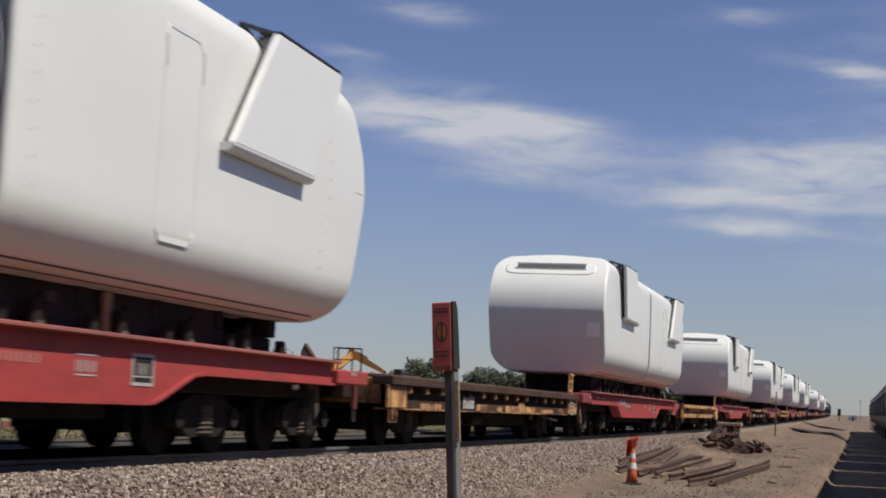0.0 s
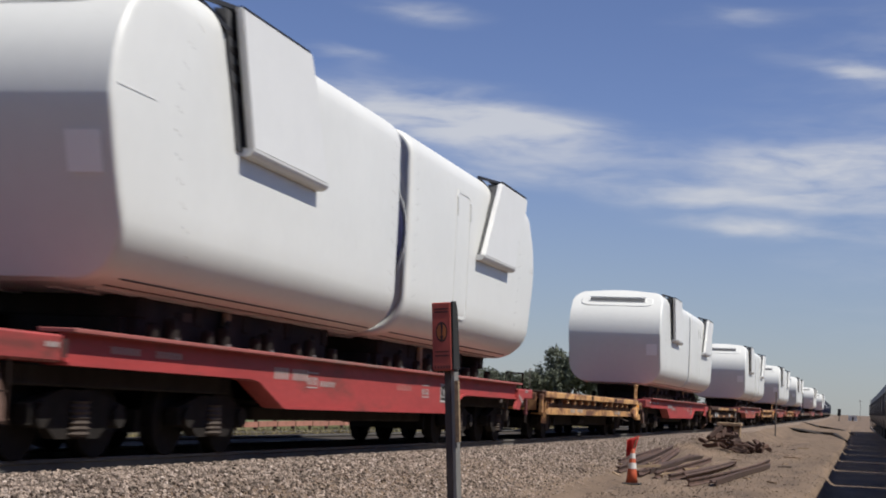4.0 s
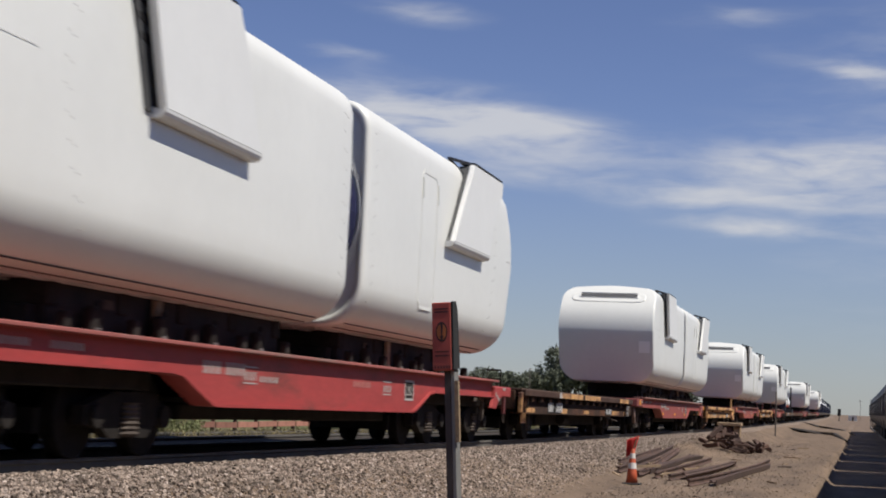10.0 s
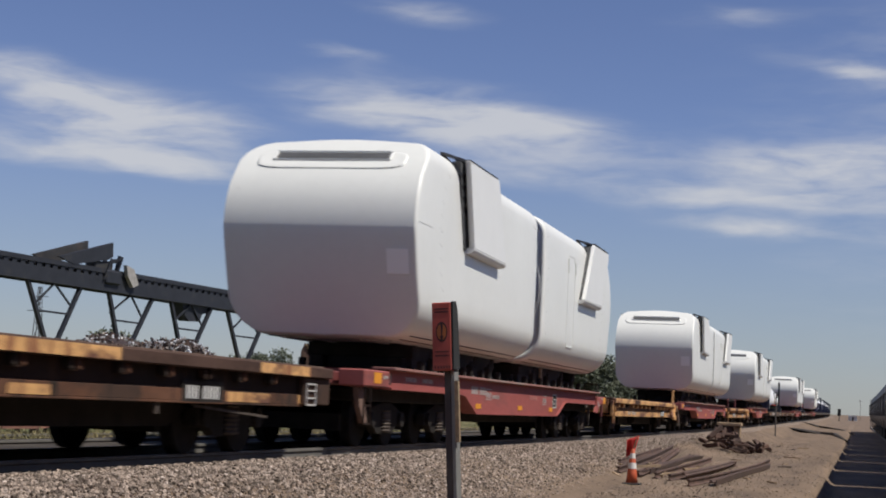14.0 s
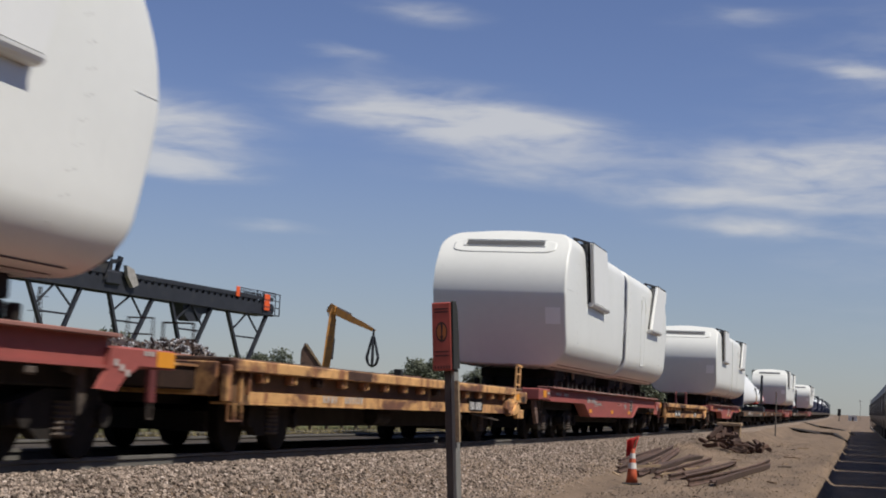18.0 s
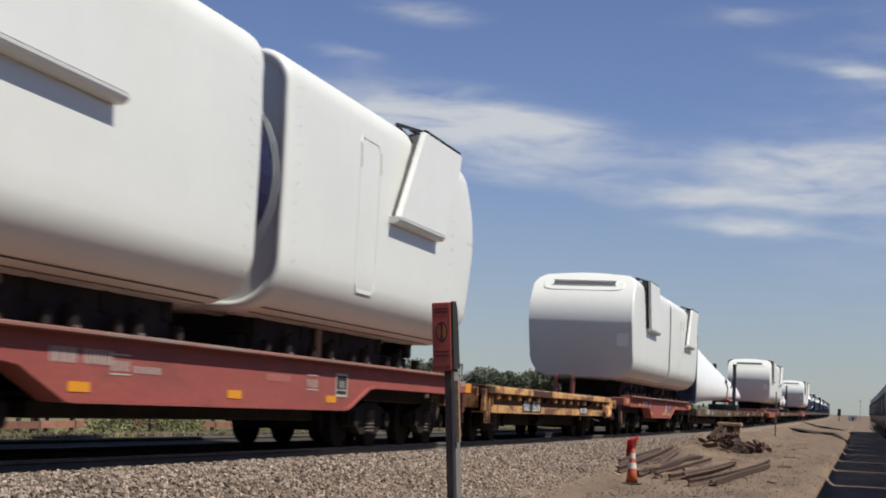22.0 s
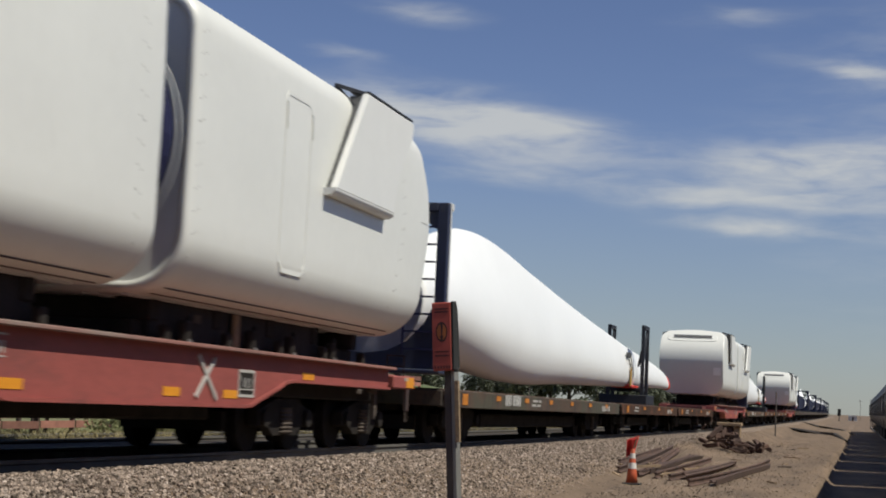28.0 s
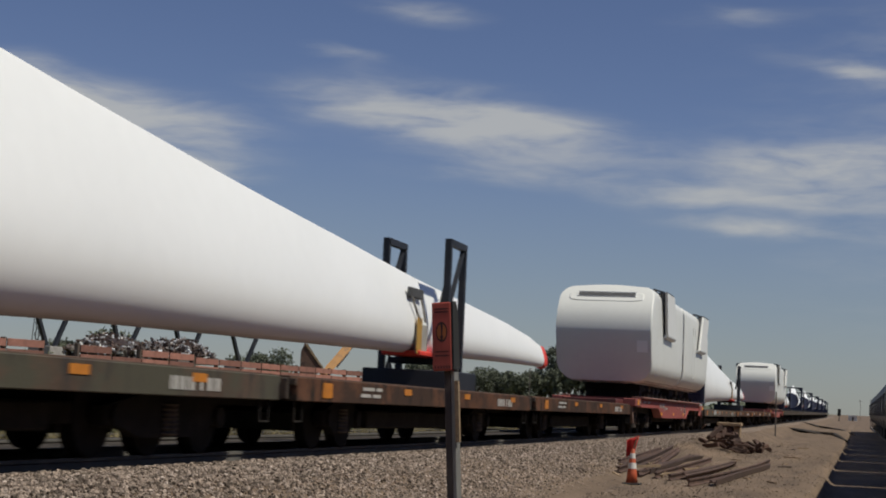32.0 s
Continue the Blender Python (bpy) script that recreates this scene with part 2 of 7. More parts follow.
M = dict(
    white=mat("white_gelcoat", (0.705, 0.70, 0.65), 0.42, var=0.04, scale=0.6, bump=0.03, bump_scale=6, coat=0.1, streak=(0.6586, 0.6497, 0.6008), streak_amount=0.25),
    white2=mat("white_hood", (0.712, 0.7076, 0.672), 0.45, var=0.03, scale=1.5),
    blade=mat("blade_white", (0.90, 0.895, 0.865), 0.4, var=0.03, scale=0.4, coat=0.2),
    seam=mat("seam_filler", (0.1157, 0.0757, 0.0623), 0.8, var=0.3, scale=2),
    seal=mat("grey_seal", (0.5518, 0.5518, 0.5429), 0.6, var=0.1),
    bolt=mat("bolt_grey", (0.4895, 0.4717, 0.445), 0.5, var=0.2),
    # near-black that puts the shade of gaps and openings into the colour
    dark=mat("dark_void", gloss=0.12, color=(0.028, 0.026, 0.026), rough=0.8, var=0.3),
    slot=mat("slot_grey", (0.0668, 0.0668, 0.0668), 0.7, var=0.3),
    blue=mat("navy_paint", (0.0178, 0.0231, 0.0534), 0.5, var=0.25, scale=2, dirt=(0.0445, 0.0445, 0.049), dirt_amount=0.3),
    rootgrey=mat("root_cover_grey", (0.24, 0.24, 0.29), 0.6, var=0.12, scale=1.5),
    cover=mat("blue_cover", gloss=0.12, color=(0.020, 0.021, 0.055), rough=0.75, var=0.3, scale=1.5),
    red=mat("red_car_paint", (0.356, 0.049, 0.0445), 0.62, var=0.22, scale=1.2, dirt=(0.1424, 0.0401, 0.0312), dirt_amount=0.35, stretch=(1, 0.35, 1.4), bump=0.1),
    red2=mat("faded_red_paint", (0.2848, 0.0694, 0.057), 0.7, var=0.22, scale=1.2, dirt=(0.178, 0.0534, 0.0445), dirt_amount=0.35, stretch=(1, 0.35, 1.4), bump=0.1),
    yellow=mat("yellow_car_paint", (0.585, 0.325, 0.125), 0.7, var=0.28, scale=1.3, dirt=(0.1246, 0.0534, 0.0303), dirt_amount=0.5, dirt_scale=1.6, dirt_soft=0.12, stretch=(1, 0.5, 1.5), bump=0.15, streak=(0.25, 0.105, 0.045), streak_amount=0.62),
    # web yellow darkened by grime and by the shade under the top flange
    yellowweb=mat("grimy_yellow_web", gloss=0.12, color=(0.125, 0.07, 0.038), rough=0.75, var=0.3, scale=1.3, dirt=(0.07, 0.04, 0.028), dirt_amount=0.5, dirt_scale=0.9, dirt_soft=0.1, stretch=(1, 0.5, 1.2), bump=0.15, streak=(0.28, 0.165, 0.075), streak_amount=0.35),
    yellow2=mat("rusted_yellow_paint", (0.44, 0.235, 0.085), 0.75, var=0.3, scale=1.5, dirt=(0.0623, 0.0312, 0.0178), dirt_amount=0.45, dirt_soft=0.1, stretch=(1, 0.4, 1.0), bump=0.15, streak=(0.089, 0.0401, 0.0223), streak_amount=0.7),
    brown=mat("weathered_brown_paint", (0.074, 0.0455, 0.029), 0.8, var=0.35, scale=1.4, dirt=(0.062, 0.056, 0.036), dirt_amount=0.5, dirt_scale=0.8, dirt_soft=0.07, stretch=(1, 0.6, 1), bump=0.15, streak=(0.0356, 0.0267, 0.0214), streak_amount=0.6),
    brown2=mat("rust_brown_paint", gloss=0.12, color=(0.1068, 0.0516, 0.032), rough=0.85, var=0.35, scale=1.4, dirt=(0.0579, 0.0356, 0.0267), dirt_amount=0.55, dirt_scale=0.8, dirt_soft=0.07, stretch=(1, 0.6, 1), bump=0.15, streak=(0.0267, 0.0214, 0.0178), streak_amount=0.6),
    reddust=mat("dusty_red_flange", (0.29, 0.085, 0.072), 0.8, var=0.25, scale=2, dirt=(0.22, 0.12, 0.10), dirt_amount=0.5, stretch=(1, 0.3, 1)),
    reddust2=mat("dusty_pale_flange", (0.24, 0.11, 0.09), 0.85, var=0.25, scale=2, dirt=(0.24, 0.17, 0.145), dirt_amount=0.5, stretch=(1, 0.3, 1)),
    rustedge=mat("rust_black_edge", gloss=0.12, color=(0.0668, 0.0401, 0.0312), rough=0.85, var=0.35, scale=2, dirt=(0.1068, 0.0623, 0.0445), dirt_amount=0.4, stretch=(1, 0.4, 1), bump=0.15),
    dust=mat("brown_dust", (0.1513, 0.089, 0.0668), 0.9, var=0.3, scale=5),
    fade=mat("faded_stencil", (0.4628, 0.1958, 0.1691), 0.75, var=0.2, scale=6),
    deck=mat("deck_planks", gloss=0.12, color=(0.089, 0.0579, 0.0445), rough=0.9, var=0.4, scale=2, bump=0.3, island=0.3),
    web=mat("rusted_web", gloss=0.12, color=(0.0303, 0.0178, 0.0133), rough=0.85, var=0.4, scale=2, dirt=(0.0223, 0.016, 0.0133), dirt_amount=0.5, stretch=(1, 0.5, 1), streak=(0.0534, 0.0285, 0.0178), streak_amount=0.4),
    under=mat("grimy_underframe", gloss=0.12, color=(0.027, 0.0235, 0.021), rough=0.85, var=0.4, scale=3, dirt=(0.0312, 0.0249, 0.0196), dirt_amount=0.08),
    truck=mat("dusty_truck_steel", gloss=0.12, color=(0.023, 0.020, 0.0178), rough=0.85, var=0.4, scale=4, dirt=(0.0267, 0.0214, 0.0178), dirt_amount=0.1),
    spring=mat("dusty_springs", gloss=0.12, color=(0.0801, 0.0641, 0.0534), rough=0.8, var=0.35, scale=6),
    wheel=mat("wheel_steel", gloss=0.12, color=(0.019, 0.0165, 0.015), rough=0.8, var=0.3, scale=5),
    sticker=mat("orange_reflector", (0.6675, 0.267, 0.0178), 0.5, var=0.1),
    plate=mat("white_stencil", (0.42, 0.40, 0.37), 0.7, var=0.15, scale=8),
    stickerdull=mat("faded_reflector", (0.48, 0.17, 0.02), 0.6, var=0.2, scale=6),
    fresh=mat("fresh_white_stencil", (0.66, 0.65, 0.62), 0.7, var=0.12, scale=8),
    redpad=mat("red_pad", (0.6408, 0.0445, 0.0267), 0.6, var=0.15),
    orange=mat("orange_cone", (0.50, 0.10, 0.042), 0.6, var=0.12, scale=6, dirt=(0.267, 0.089, 0.0445), dirt_amount=0.2),
    flag=mat("red_flag_cloth", (0.4895, 0.0312, 0.0267), 0.8, var=0.2, scale=9),
    collar=mat("white_collar", (0.6675, 0.6408, 0.6052), 0.6, var=0.1),
    black=mat("black_rubber", (0.0178, 0.0178, 0.0178), 0.8, var=0.3),
    rust=mat("rusty_rail", (0.089, 0.0498, 0.0365), 0.85, var=0.35, scale=5, dirt=(0.0534, 0.0312, 0.0249), dirt_amount=0.5, bump=0.2, random_ob=0.25),
    railtop=mat("worn_rail", gloss=0.12, color=(0.13, 0.122, 0.11), rough=0.55, var=0.2, scale=3),
    tie=mat("old_timber", gloss=0.12, color=(0.089, 0.0668, 0.0534), rough=0.9, var=0.4, scale=6, bump=0.4, random_ob=0.25, stretch=(0.2, 1, 1)),
    timber=mat("splintered_timber", (0.267, 0.1869, 0.1157), 0.9, var=0.35, scale=5, bump=0.4, random_ob=0.2),
    concrete=mat("grey_concrete", (0.2848, 0.267, 0.2492), 0.9, var=0.2, scale=4, bump=0.2),
    palestone=mat("pale_ballast_stone", gloss=0.12, color=(0.40, 0.33, 0.285), rough=0.9, var=0.25, scale=20, island=0.3),
    stone=mat("ballast_stone", gloss=0.12, color=(0.225, 0.178, 0.145), rough=0.9, var=0.3, scale=20, island=0.78),
    steel=mat("dark_painted_steel", (0.0151, 0.0169, 0.0231), 0.6, var=0.3, scale=1.2, dirt=(0.0312, 0.0285, 0.0267), dirt_amount=0.2),
    steel2=mat("grey_chute_steel", (0.0401, 0.0383, 0.0374), 0.6, 0.2, var=0.3, scale=1.0, dirt=(0.0668, 0.0534, 0.0445), dirt_amount=0.4),
    guard=mat("orange_guard", (0.6675, 0.089, 0.0178), 0.6, var=0.15),
    digger=mat("digger_yellow", (0.3827, 0.1691, 0.0267), 0.6, var=0.2, scale=1.2, dirt=(0.1246, 0.0712, 0.0356), dirt_amount=0.35),
    galv=mat("dull_galvanised", (0.2136, 0.2092, 0.2003), 0.6, 0.2, var=0.2, scale=9, dirt=(0.089, 0.0757, 0.0668), dirt_amount=0.4, stretch=(1, 1, 0.25)),
    post=mat("rusted_steel_post", (0.0668, 0.0534, 0.049), 0.8, var=0.3, scale=8, dirt=(0.0267, 0.0223, 0.0196), dirt_amount=0.5, stretch=(1, 1, 0.2)),
    sign=mat("faded_orange_marker", (0.4094, 0.0757, 0.0534), 0.6, var=0.18, scale=6, dirt=(0.267, 0.0445, 0.0312), dirt_amount=0.35, stretch=(1, 1, 0.3)),
    signink=mat("dark_ink", (0.0445, 0.0178, 0.0178), 0.7, var=0.2),
    signyel=mat("yellow_ink", (0.40, 0.12, 0.03), 0.6, var=0.2),
    tank=mat("dusty_tank_paint", (0.095, 0.092, 0.09), 0.5, var=0.4, scale=0.6, dirt=(0.0623, 0.0534, 0.049), dirt_amount=0.45, stretch=(1, 1, 0.4)),
    leaf=mat("leaf_green", (0.105, 0.115, 0.075), 0.8, var=0.3, scale=0.6, island=0.3),
    bushleaf=mat("bush_green", (0.21, 0.22, 0.10), 0.8, var=0.3, scale=0.8, island=0.3),
    bark=mat("bark", (0.0801, 0.0623, 0.049), 0.9, var=0.3, scale=5),
    grass=mat("dry_grass", gloss=0.12, color=(0.2314, 0.1913, 0.0979), rough=0.9, var=0.35, scale=0.3, dirt=(0.089, 0.1068, 0.0401), dirt_amount=0.36, dirt_scale=0.14, island=0.35),
    scrap=mat("scrap_metal", (0.1157, 0.089, 0.0757), 0.5, 0.3, var=0.4, scale=2, island=0.95),
    board=mat("weathered_red_boards", (0.27, 0.118, 0.086), 0.9, var=0.3, scale=2, random_ob=0.35),
    wood=mat("grey_pole_wood", (0.1157, 0.0979, 0.0846), 0.9, var=0.25, scale=4),
    building=mat("pale_shed_wall", (0.5518, 0.5518, 0.534), 0.7, var=0.1),
    strap=mat("canvas_strap", (0.3115, 0.2937, 0.2581), 0.8, var=0.2),
    winch=mat("dull_dark_red", (0.1068, 0.0196, 0.0178), 0.7, var=0.3, scale=3, dirt=(0.0445, 0.0267, 0.0223), dirt_amount=0.4),
    amber=mat("amber_strap", (0.3738, 0.2136, 0.0445), 0.7, var=0.2),
)


def ground_material():
    m = mat("bare_dirt", (0.150, 0.102, 0.066), 0.95, var=0.3, scale=1.1, dirt=(0.075, 0.050, 0.033), dirt_amount=0.42,
            dirt_scale=0.9, dirt_soft=0.22, stretch=(1, 0.22, 1), bump=1.0, bump_scale=14)
    return m


M["dirt"] = ground_material()
M["clod"] = mat("dirt_clod", (0.12, 0.082, 0.055), 0.95, var=0.3, scale=8, island=0.4)


def scrap_material():
    """shredded metal: mostly rust, some bare bright pieces"""
    m = M["scrap"]
    nt = m.node_tree
    g, r, b = nt.nodes.new("ShaderNodeNewGeometry"), nt.nodes.new("ShaderNodeValToRGB"), nt.nodes["Principled BSDF"]
    e = r.color_ramp.elements
    e[0].color, e[1].color, e[1].position = (0.05, 0.033, 0.027, 1), (0.75, 0.75, 0.76, 1), 0.92
    for p, c in ((0.35, (0.12, 0.075, 0.055, 1)), (0.6, (0.20, 0.17, 0.15, 1)), (0.8, (0.42, 0.41, 0.40, 1))):
        e.new(p).color = c
    r.color_ramp.interpolation = "CONSTANT"
    nt.links.new(g.outputs["Random Per Island"], r.inputs[0])
    nt.links.new(r.outputs[0], b.inputs["Base Color"])


scrap_material()
M["gravel"] = mat("gravel_bed", (0.19, 0.142, 0.107), 0.95, var=0.5, scale=9, bump=1.0, bump_scale=30)


# ---- mesh helpers ----
def mesh_object(name, bm, material, parent=None, label="", smooth=False):
    me = bpy.data.meshes.new(name)
    bmesh.ops.recalc_face_normals(bm, faces=bm.faces[:])
    bm.to_mesh(me)
    bm.free()
    if smooth:
        me.shade_smooth()
    me.materials.append(M[material])
    ob = new(name, me)
    if parent:
        ob.parent = parent
    if label:
        ob["label"] = label
    return ob


def part(name, bm, material, parent, label="", smooth=False):
    return mesh_object(name, bm, material, parent, label, smooth)


def same(name, ob, parent, m, label=""):
    """another piece on the same mesh"""
    o = new(name, ob.data)
    o.parent = parent
    o.matrix_basis = m
    if label:
        o["label"] = label
    return o


def thing(name, label, category, group="", m=None, kind=""):
    ob = new(name)
    ob.empty_display_size = 0.2
    if m is not None:
        ob.matrix_basis = m
    return tagged(ob, label, category, group, kind)


def box(bm, x0, x1, y0, y1, z0, z1, bevel=0.0):
    vs = [bm.verts.new((x, y, z)) for x in (x0, x1) for y in (y0, y1) for z in (z0, z1)]
    q = [(0, 1, 3, 2), (4, 6, 7, 5), (0, 4, 5, 1), (2, 3, 7, 6), (0, 2, 6, 4), (1, 5, 7, 3)]
    fs = [bm.faces.new([vs[i] for i in f]) for f in q]
    if bevel:
        es = list({e for f in fs for e in f.edges})
        bmesh.ops.bevel(bm, geom=es, offset=bevel, segments=1, affect="EDGES")
    return bm


def boxes(*rows, bevel=0.0):
    bm = bmesh.new()
    for r in rows:
        box(bm, *r, bevel=bevel)
    return bm


def beam(bm, a, b, w, h=None):
    """a square bar from a to b"""
    a, b = Vector(a), Vector(b)
    h = h or w
    d = (b - a).normalized()
    side_ = d.cross(Vector((0, 0, 1)))
    if side_.length < 0.01:
        side_ = Vector((1, 0, 0))
    side_.normalize()
    up = side_.cross(d)
    vs = [bm.verts.new(p + side_ * sx * w / 2 + up * sz * h / 2) for p in (a, b) for sx, sz in ((-1, -1), (1, -1), (1, 1), (-1, 1))]
    for i in range(4):
        j = (i + 1) % 4
        bm.faces.new((vs[i], vs[j], vs[4 + j], vs[4 + i]))
    bm.faces.new(vs[3::-1])
    bm.faces.new(vs[4:])
    return bm


def beams(w, *pairs, h=None):
    bm = bmesh.new()
    for a, b in pairs:
        beam(bm, a, b, w, h)
    return bm


def prism(bm, outline, x0, x1, axis=0):
    """an outline swept along an axis; outline points are (y, z) for axis 0, (x, z) for axis 1, (x, y) for axis 2"""
    def at(u, v, w):
        return ((w, u, v), (u, w, v), (u, v, w))[axis]
    a = [bm.verts.new(at(u, v, x0)) for u, v in outline]
    b = [bm.verts.new(at(u, v, x1)) for u, v in outline]
    n = len(a)
    for i in range(n):
        bm.faces.new((a[i], a[(i + 1) % n], b[(i + 1) % n], b[i]))
    bm.faces.new(a[::-1])
    bm.faces.new(b)
    return bm


def tube(bm, a, b, r0, r1=None, seg=12, caps=True):
    a, b = Vector(a), Vector(b)
    r1 = r0 if r1 is None else r1
    d = (b - a).normalized()
    u = d.orthogonal().normalized()
    v = d.cross(u)
    ra = [bm.verts.new(a + (u * math.cos(t) + v * math.sin(t)) * r0) for t in (2 * math.pi * i / seg for i in range(seg))]
    rb = [bm.verts.new(b + (u * math.cos(t) + v * math.sin(t)) * r1) for t in (2 * math.pi * i / seg for i in range(seg))]
    for i in range(seg):
        j = (i + 1) % seg
        bm.faces.new((ra[i], ra[j], rb[j], rb[i]))
    if caps:
        bm.faces.new(ra[::-1])
        bm.faces.new(rb)
    return bm


def skin(bm, rings, close_start=True, close_end=True):
    """faces between rings of equal length"""
    rv = [[bm.verts.new(p) for p in r] for r in rings]
    n = len(rv[0])
    for a, b in zip(rv, rv[1:]):
        for i in range(n):
            j = (i + 1) % n
            bm.faces.new((a[i], a[j], b[j], b[i]))
    if close_start:
        bm.faces.new(rv[0][::-1])
    if close_end:
        bm.faces.new(rv[-1])
    return bm


# ---- the line of the track ----
TX = -8.80                     # centre of the track beside the camera
RAIL = EYE - 0.728              # rail head over the ground there


def ramp_sum(y):
    u = min(max(y - 19.09, 0), 96.57)
    return u * u / 2 / 96.57 + max(y - 115.66, 0)


def line_x(y):
    return -0.00209 * ramp_sum(y) - (1.3e-5 * (min(y, 700) - 130) ** 2 if y > 130 else 0) - (0.0148 * (y - 700) if y > 700 else 0)


def line_z(y):
    return -0.00604 * y + 0.00604 * ramp_sum(y)


def rail_pose(y):
    dx, dz = (line_x(y + 3) - line_x(y - 3)) / 6, (line_z(y + 3) - line_z(y - 3)) / 6
    return pose(TX + line_x(y), y, RAIL + line_z(y), math.degrees(math.atan(dz)), 0, -math.degrees(math.atan(dx)))


def gone(t):
    """metres that the train has run, counted from twelve seconds"""
    u = t - 12
    return 7.86 * u - 0.001845 * u * u - 0.0001648 * u ** 3


RUN = []                        # every moving thing with its place along the train


def put_on_train(ob, s):
    RUN.append((ob, s))
    ob.matrix_basis = rail_pose(s - gone(0))
    return ob


# ---- ground ----
def ground_height(x, y):
    """one sheet: flat dirt, the ballast bank under the track, a low field beyond"""
    base = line_z(y)
    lx = x - TX - line_x(y)
    top = RAIL - 0.24
    d = abs(lx)
    if d < 0.8:
        h = top
    elif d < 1.75:
        h = top + 0.13 * min(1, (d - 0.8) / 0.25)
    elif lx > 0:
        k = min(1, (d - 1.75) / 2.2)
        h = (top + 0.13) * (1 - k * k * (3 - 2 * k))
    elif d < 12:
        k = min(1, max(0, (d - 5.3) / 6.7))
        h = (top + 0.09) * (1 - k)
    else:
        h = 0.0
    # the dirt steps down to the siding
    e = x - line_x(y) + 1.18 + 0.1 * math.sin(y * 0.11)
    if e > 0 and 14 < y < 330:
        k = min(1, e / 0.34)
        h -= 0.30 * k * k * (3 - 2 * k) * min(1, (y - 14) / 10)
    return base + h


def build_ground():
    xs = sorted({round(v, 3) for v in [*np.arange(-22, -10.4, 0.4), *np.arange(-10.4, -6, 0.2), *np.arange(-6, -1.4, 0.4), *np.arange(-1.36, -0.4, 0.085), *np.arange(-0.3, 12.01, 0.5), *(-26, -32, -40, -60, -100, -180, -400, -1000, -2600), *(14, 18, 26, 40, 80, 200, 600, 2600)]})
    ys = sorted({round(v, 3) for v in [*np.arange(-10, 90, 1.2), *np.arange(90, 260, 5.0), *(280, 320, 380, 460, 560, 700, 1000, 1600, 2600, 4000), *(-20, -60, -200, -900)]})
    ws, vs, fs = len(xs), [], []
    for y in ys:
        for x in xs:
            rough = 0.010 * noise.noise((x * 1.6, y * 0.9, 0)) + 0.02 * noise.noise((x * 0.25, y * 0.06, 4)) if -8 < y < 250 and x > -7.5 else 0
            if -1.2 < x < 14 and y > 0:
                rough *= 0.4
            vs.append((x, y, ground_height(x, min(y, 700) if y > 0 else y) + rough))
    for j in range(len(ys) - 1):
        for i in range(ws - 1):
            a = j * ws + i
            fs.append((a, a + 1, a + ws + 1, a + ws))
    me = bpy.data.meshes.new("ground")
    me.from_pydata(vs, [], fs)
    me.shade_smooth()
    for k in ("dirt", "gravel", "field", "shadebed"):
        me.materials.append(M[k])
    for p in me.polygons:
        lx = p.center.x - TX - line_x(p.center.y)
        # strip across both tracks takes the bed darkened for the train's shadow
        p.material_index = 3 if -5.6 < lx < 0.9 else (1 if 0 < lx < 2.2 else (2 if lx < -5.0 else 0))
    return tagged(new("ground", me), "dusty tan dirt yard with a gravel railway bank", "ground", kind="structure")


M["field"] = mat("scrubby_field", (0.19, 0.165, 0.085), 0.95, var=0.3, scale=0.15, dirt=(0.075, 0.10, 0.035), dirt_amount=0.7, dirt_scale=0.08, bump=0.6, bump_scale=5)
# bed colour lowered to carry the shadow of the passing train
M["shadebed"] = mat("oil_stained_track_bed", (0.062, 0.052, 0.043), 0.95, var=0.35, scale=2.5, dirt=(0.035, 0.03, 0.027), dirt_amount=0.45, bump=0.8, bump_scale=22, gloss=0.12)
build_ground()


def stones(name, n, xr, yr, size, label, seed, edge=0.0, spread=0.0, material="stone"):
    rng = np.random.default_rng(seed)
    base = np.array([(1, 0, 0), (-1, 0, 0), (0, 1, 0), (0, -1, 0), (0, 0, 1), (0, 0, -1), (0.6, 0.6, 0.6), (-0.6, -0.6, 0.55), (0.6, -0.6, -0.4), (-0.6, 0.6, -0.4)], float)
    bm = bmesh.new()
    hull_v = [bm.verts.new(p) for p in base]
    bmesh.ops.convex_hull(bm, input=hull_v)
    bm.verts.index_update()
    tri = np.array([[v.index for v in f.verts] for f in bm.faces])
    bm.free()
    # thicker near the camera
    yy = yr[0] + (yr[1] - yr[0]) * rng.random(n) ** 1.5
    xx = xr[0] + (xr[1] - xr[0]) * (rng.random(n) if not edge else rng.random(n) ** edge)
    if spread:  # the bank's foot draws in further along
        lx = xx - TX
        keep = lx < spread - 0.033 * (yy - 20) + rng.normal(size=n) * 0.12
        xx, yy, n = xx[keep], yy[keep], int(keep.sum())
    V = np.empty((n, len(base), 3))
    for k in range(n):
        q = rng.normal(size=4)
        q /= np.linalg.norm(q)
        a, b, c, d = q
        R = np.array([[1 - 2 * (c * c + d * d), 2 * (b * c - a * d), 2 * (b * d + a * c)], [2 * (b * c + a * d), 1 - 2 * (b * b + d * d), 2 * (c * d - a * b)], [2 * (b * d - a * c), 2 * (c * d + a * b), 1 - 2 * (b * b + c * c)]])
        s = size * (0.55 + 0.9 * rng.random()) * np.array([1, 0.6 + 0.4 * rng.random(), 0.5 + 0.4 * rng.random()])
        x, y = xx[k] + line_x(yy[k]), yy[k]
        V[k] = (base * s) @ R.T + np.array([x, y, ground_height(x, y) + s[2] * 0.35])
    F = (tri[None] + (np.arange(n) * len(base))[:, None, None]).reshape(-1, 3)
    me = bpy.data.meshes.new(name)
    me.from_pydata(V.reshape(-1, 3).tolist(), [], F.tolist())
    me.materials.append(M[material])
    return tagged(new(name, me), label, "gravel", kind="stuff")


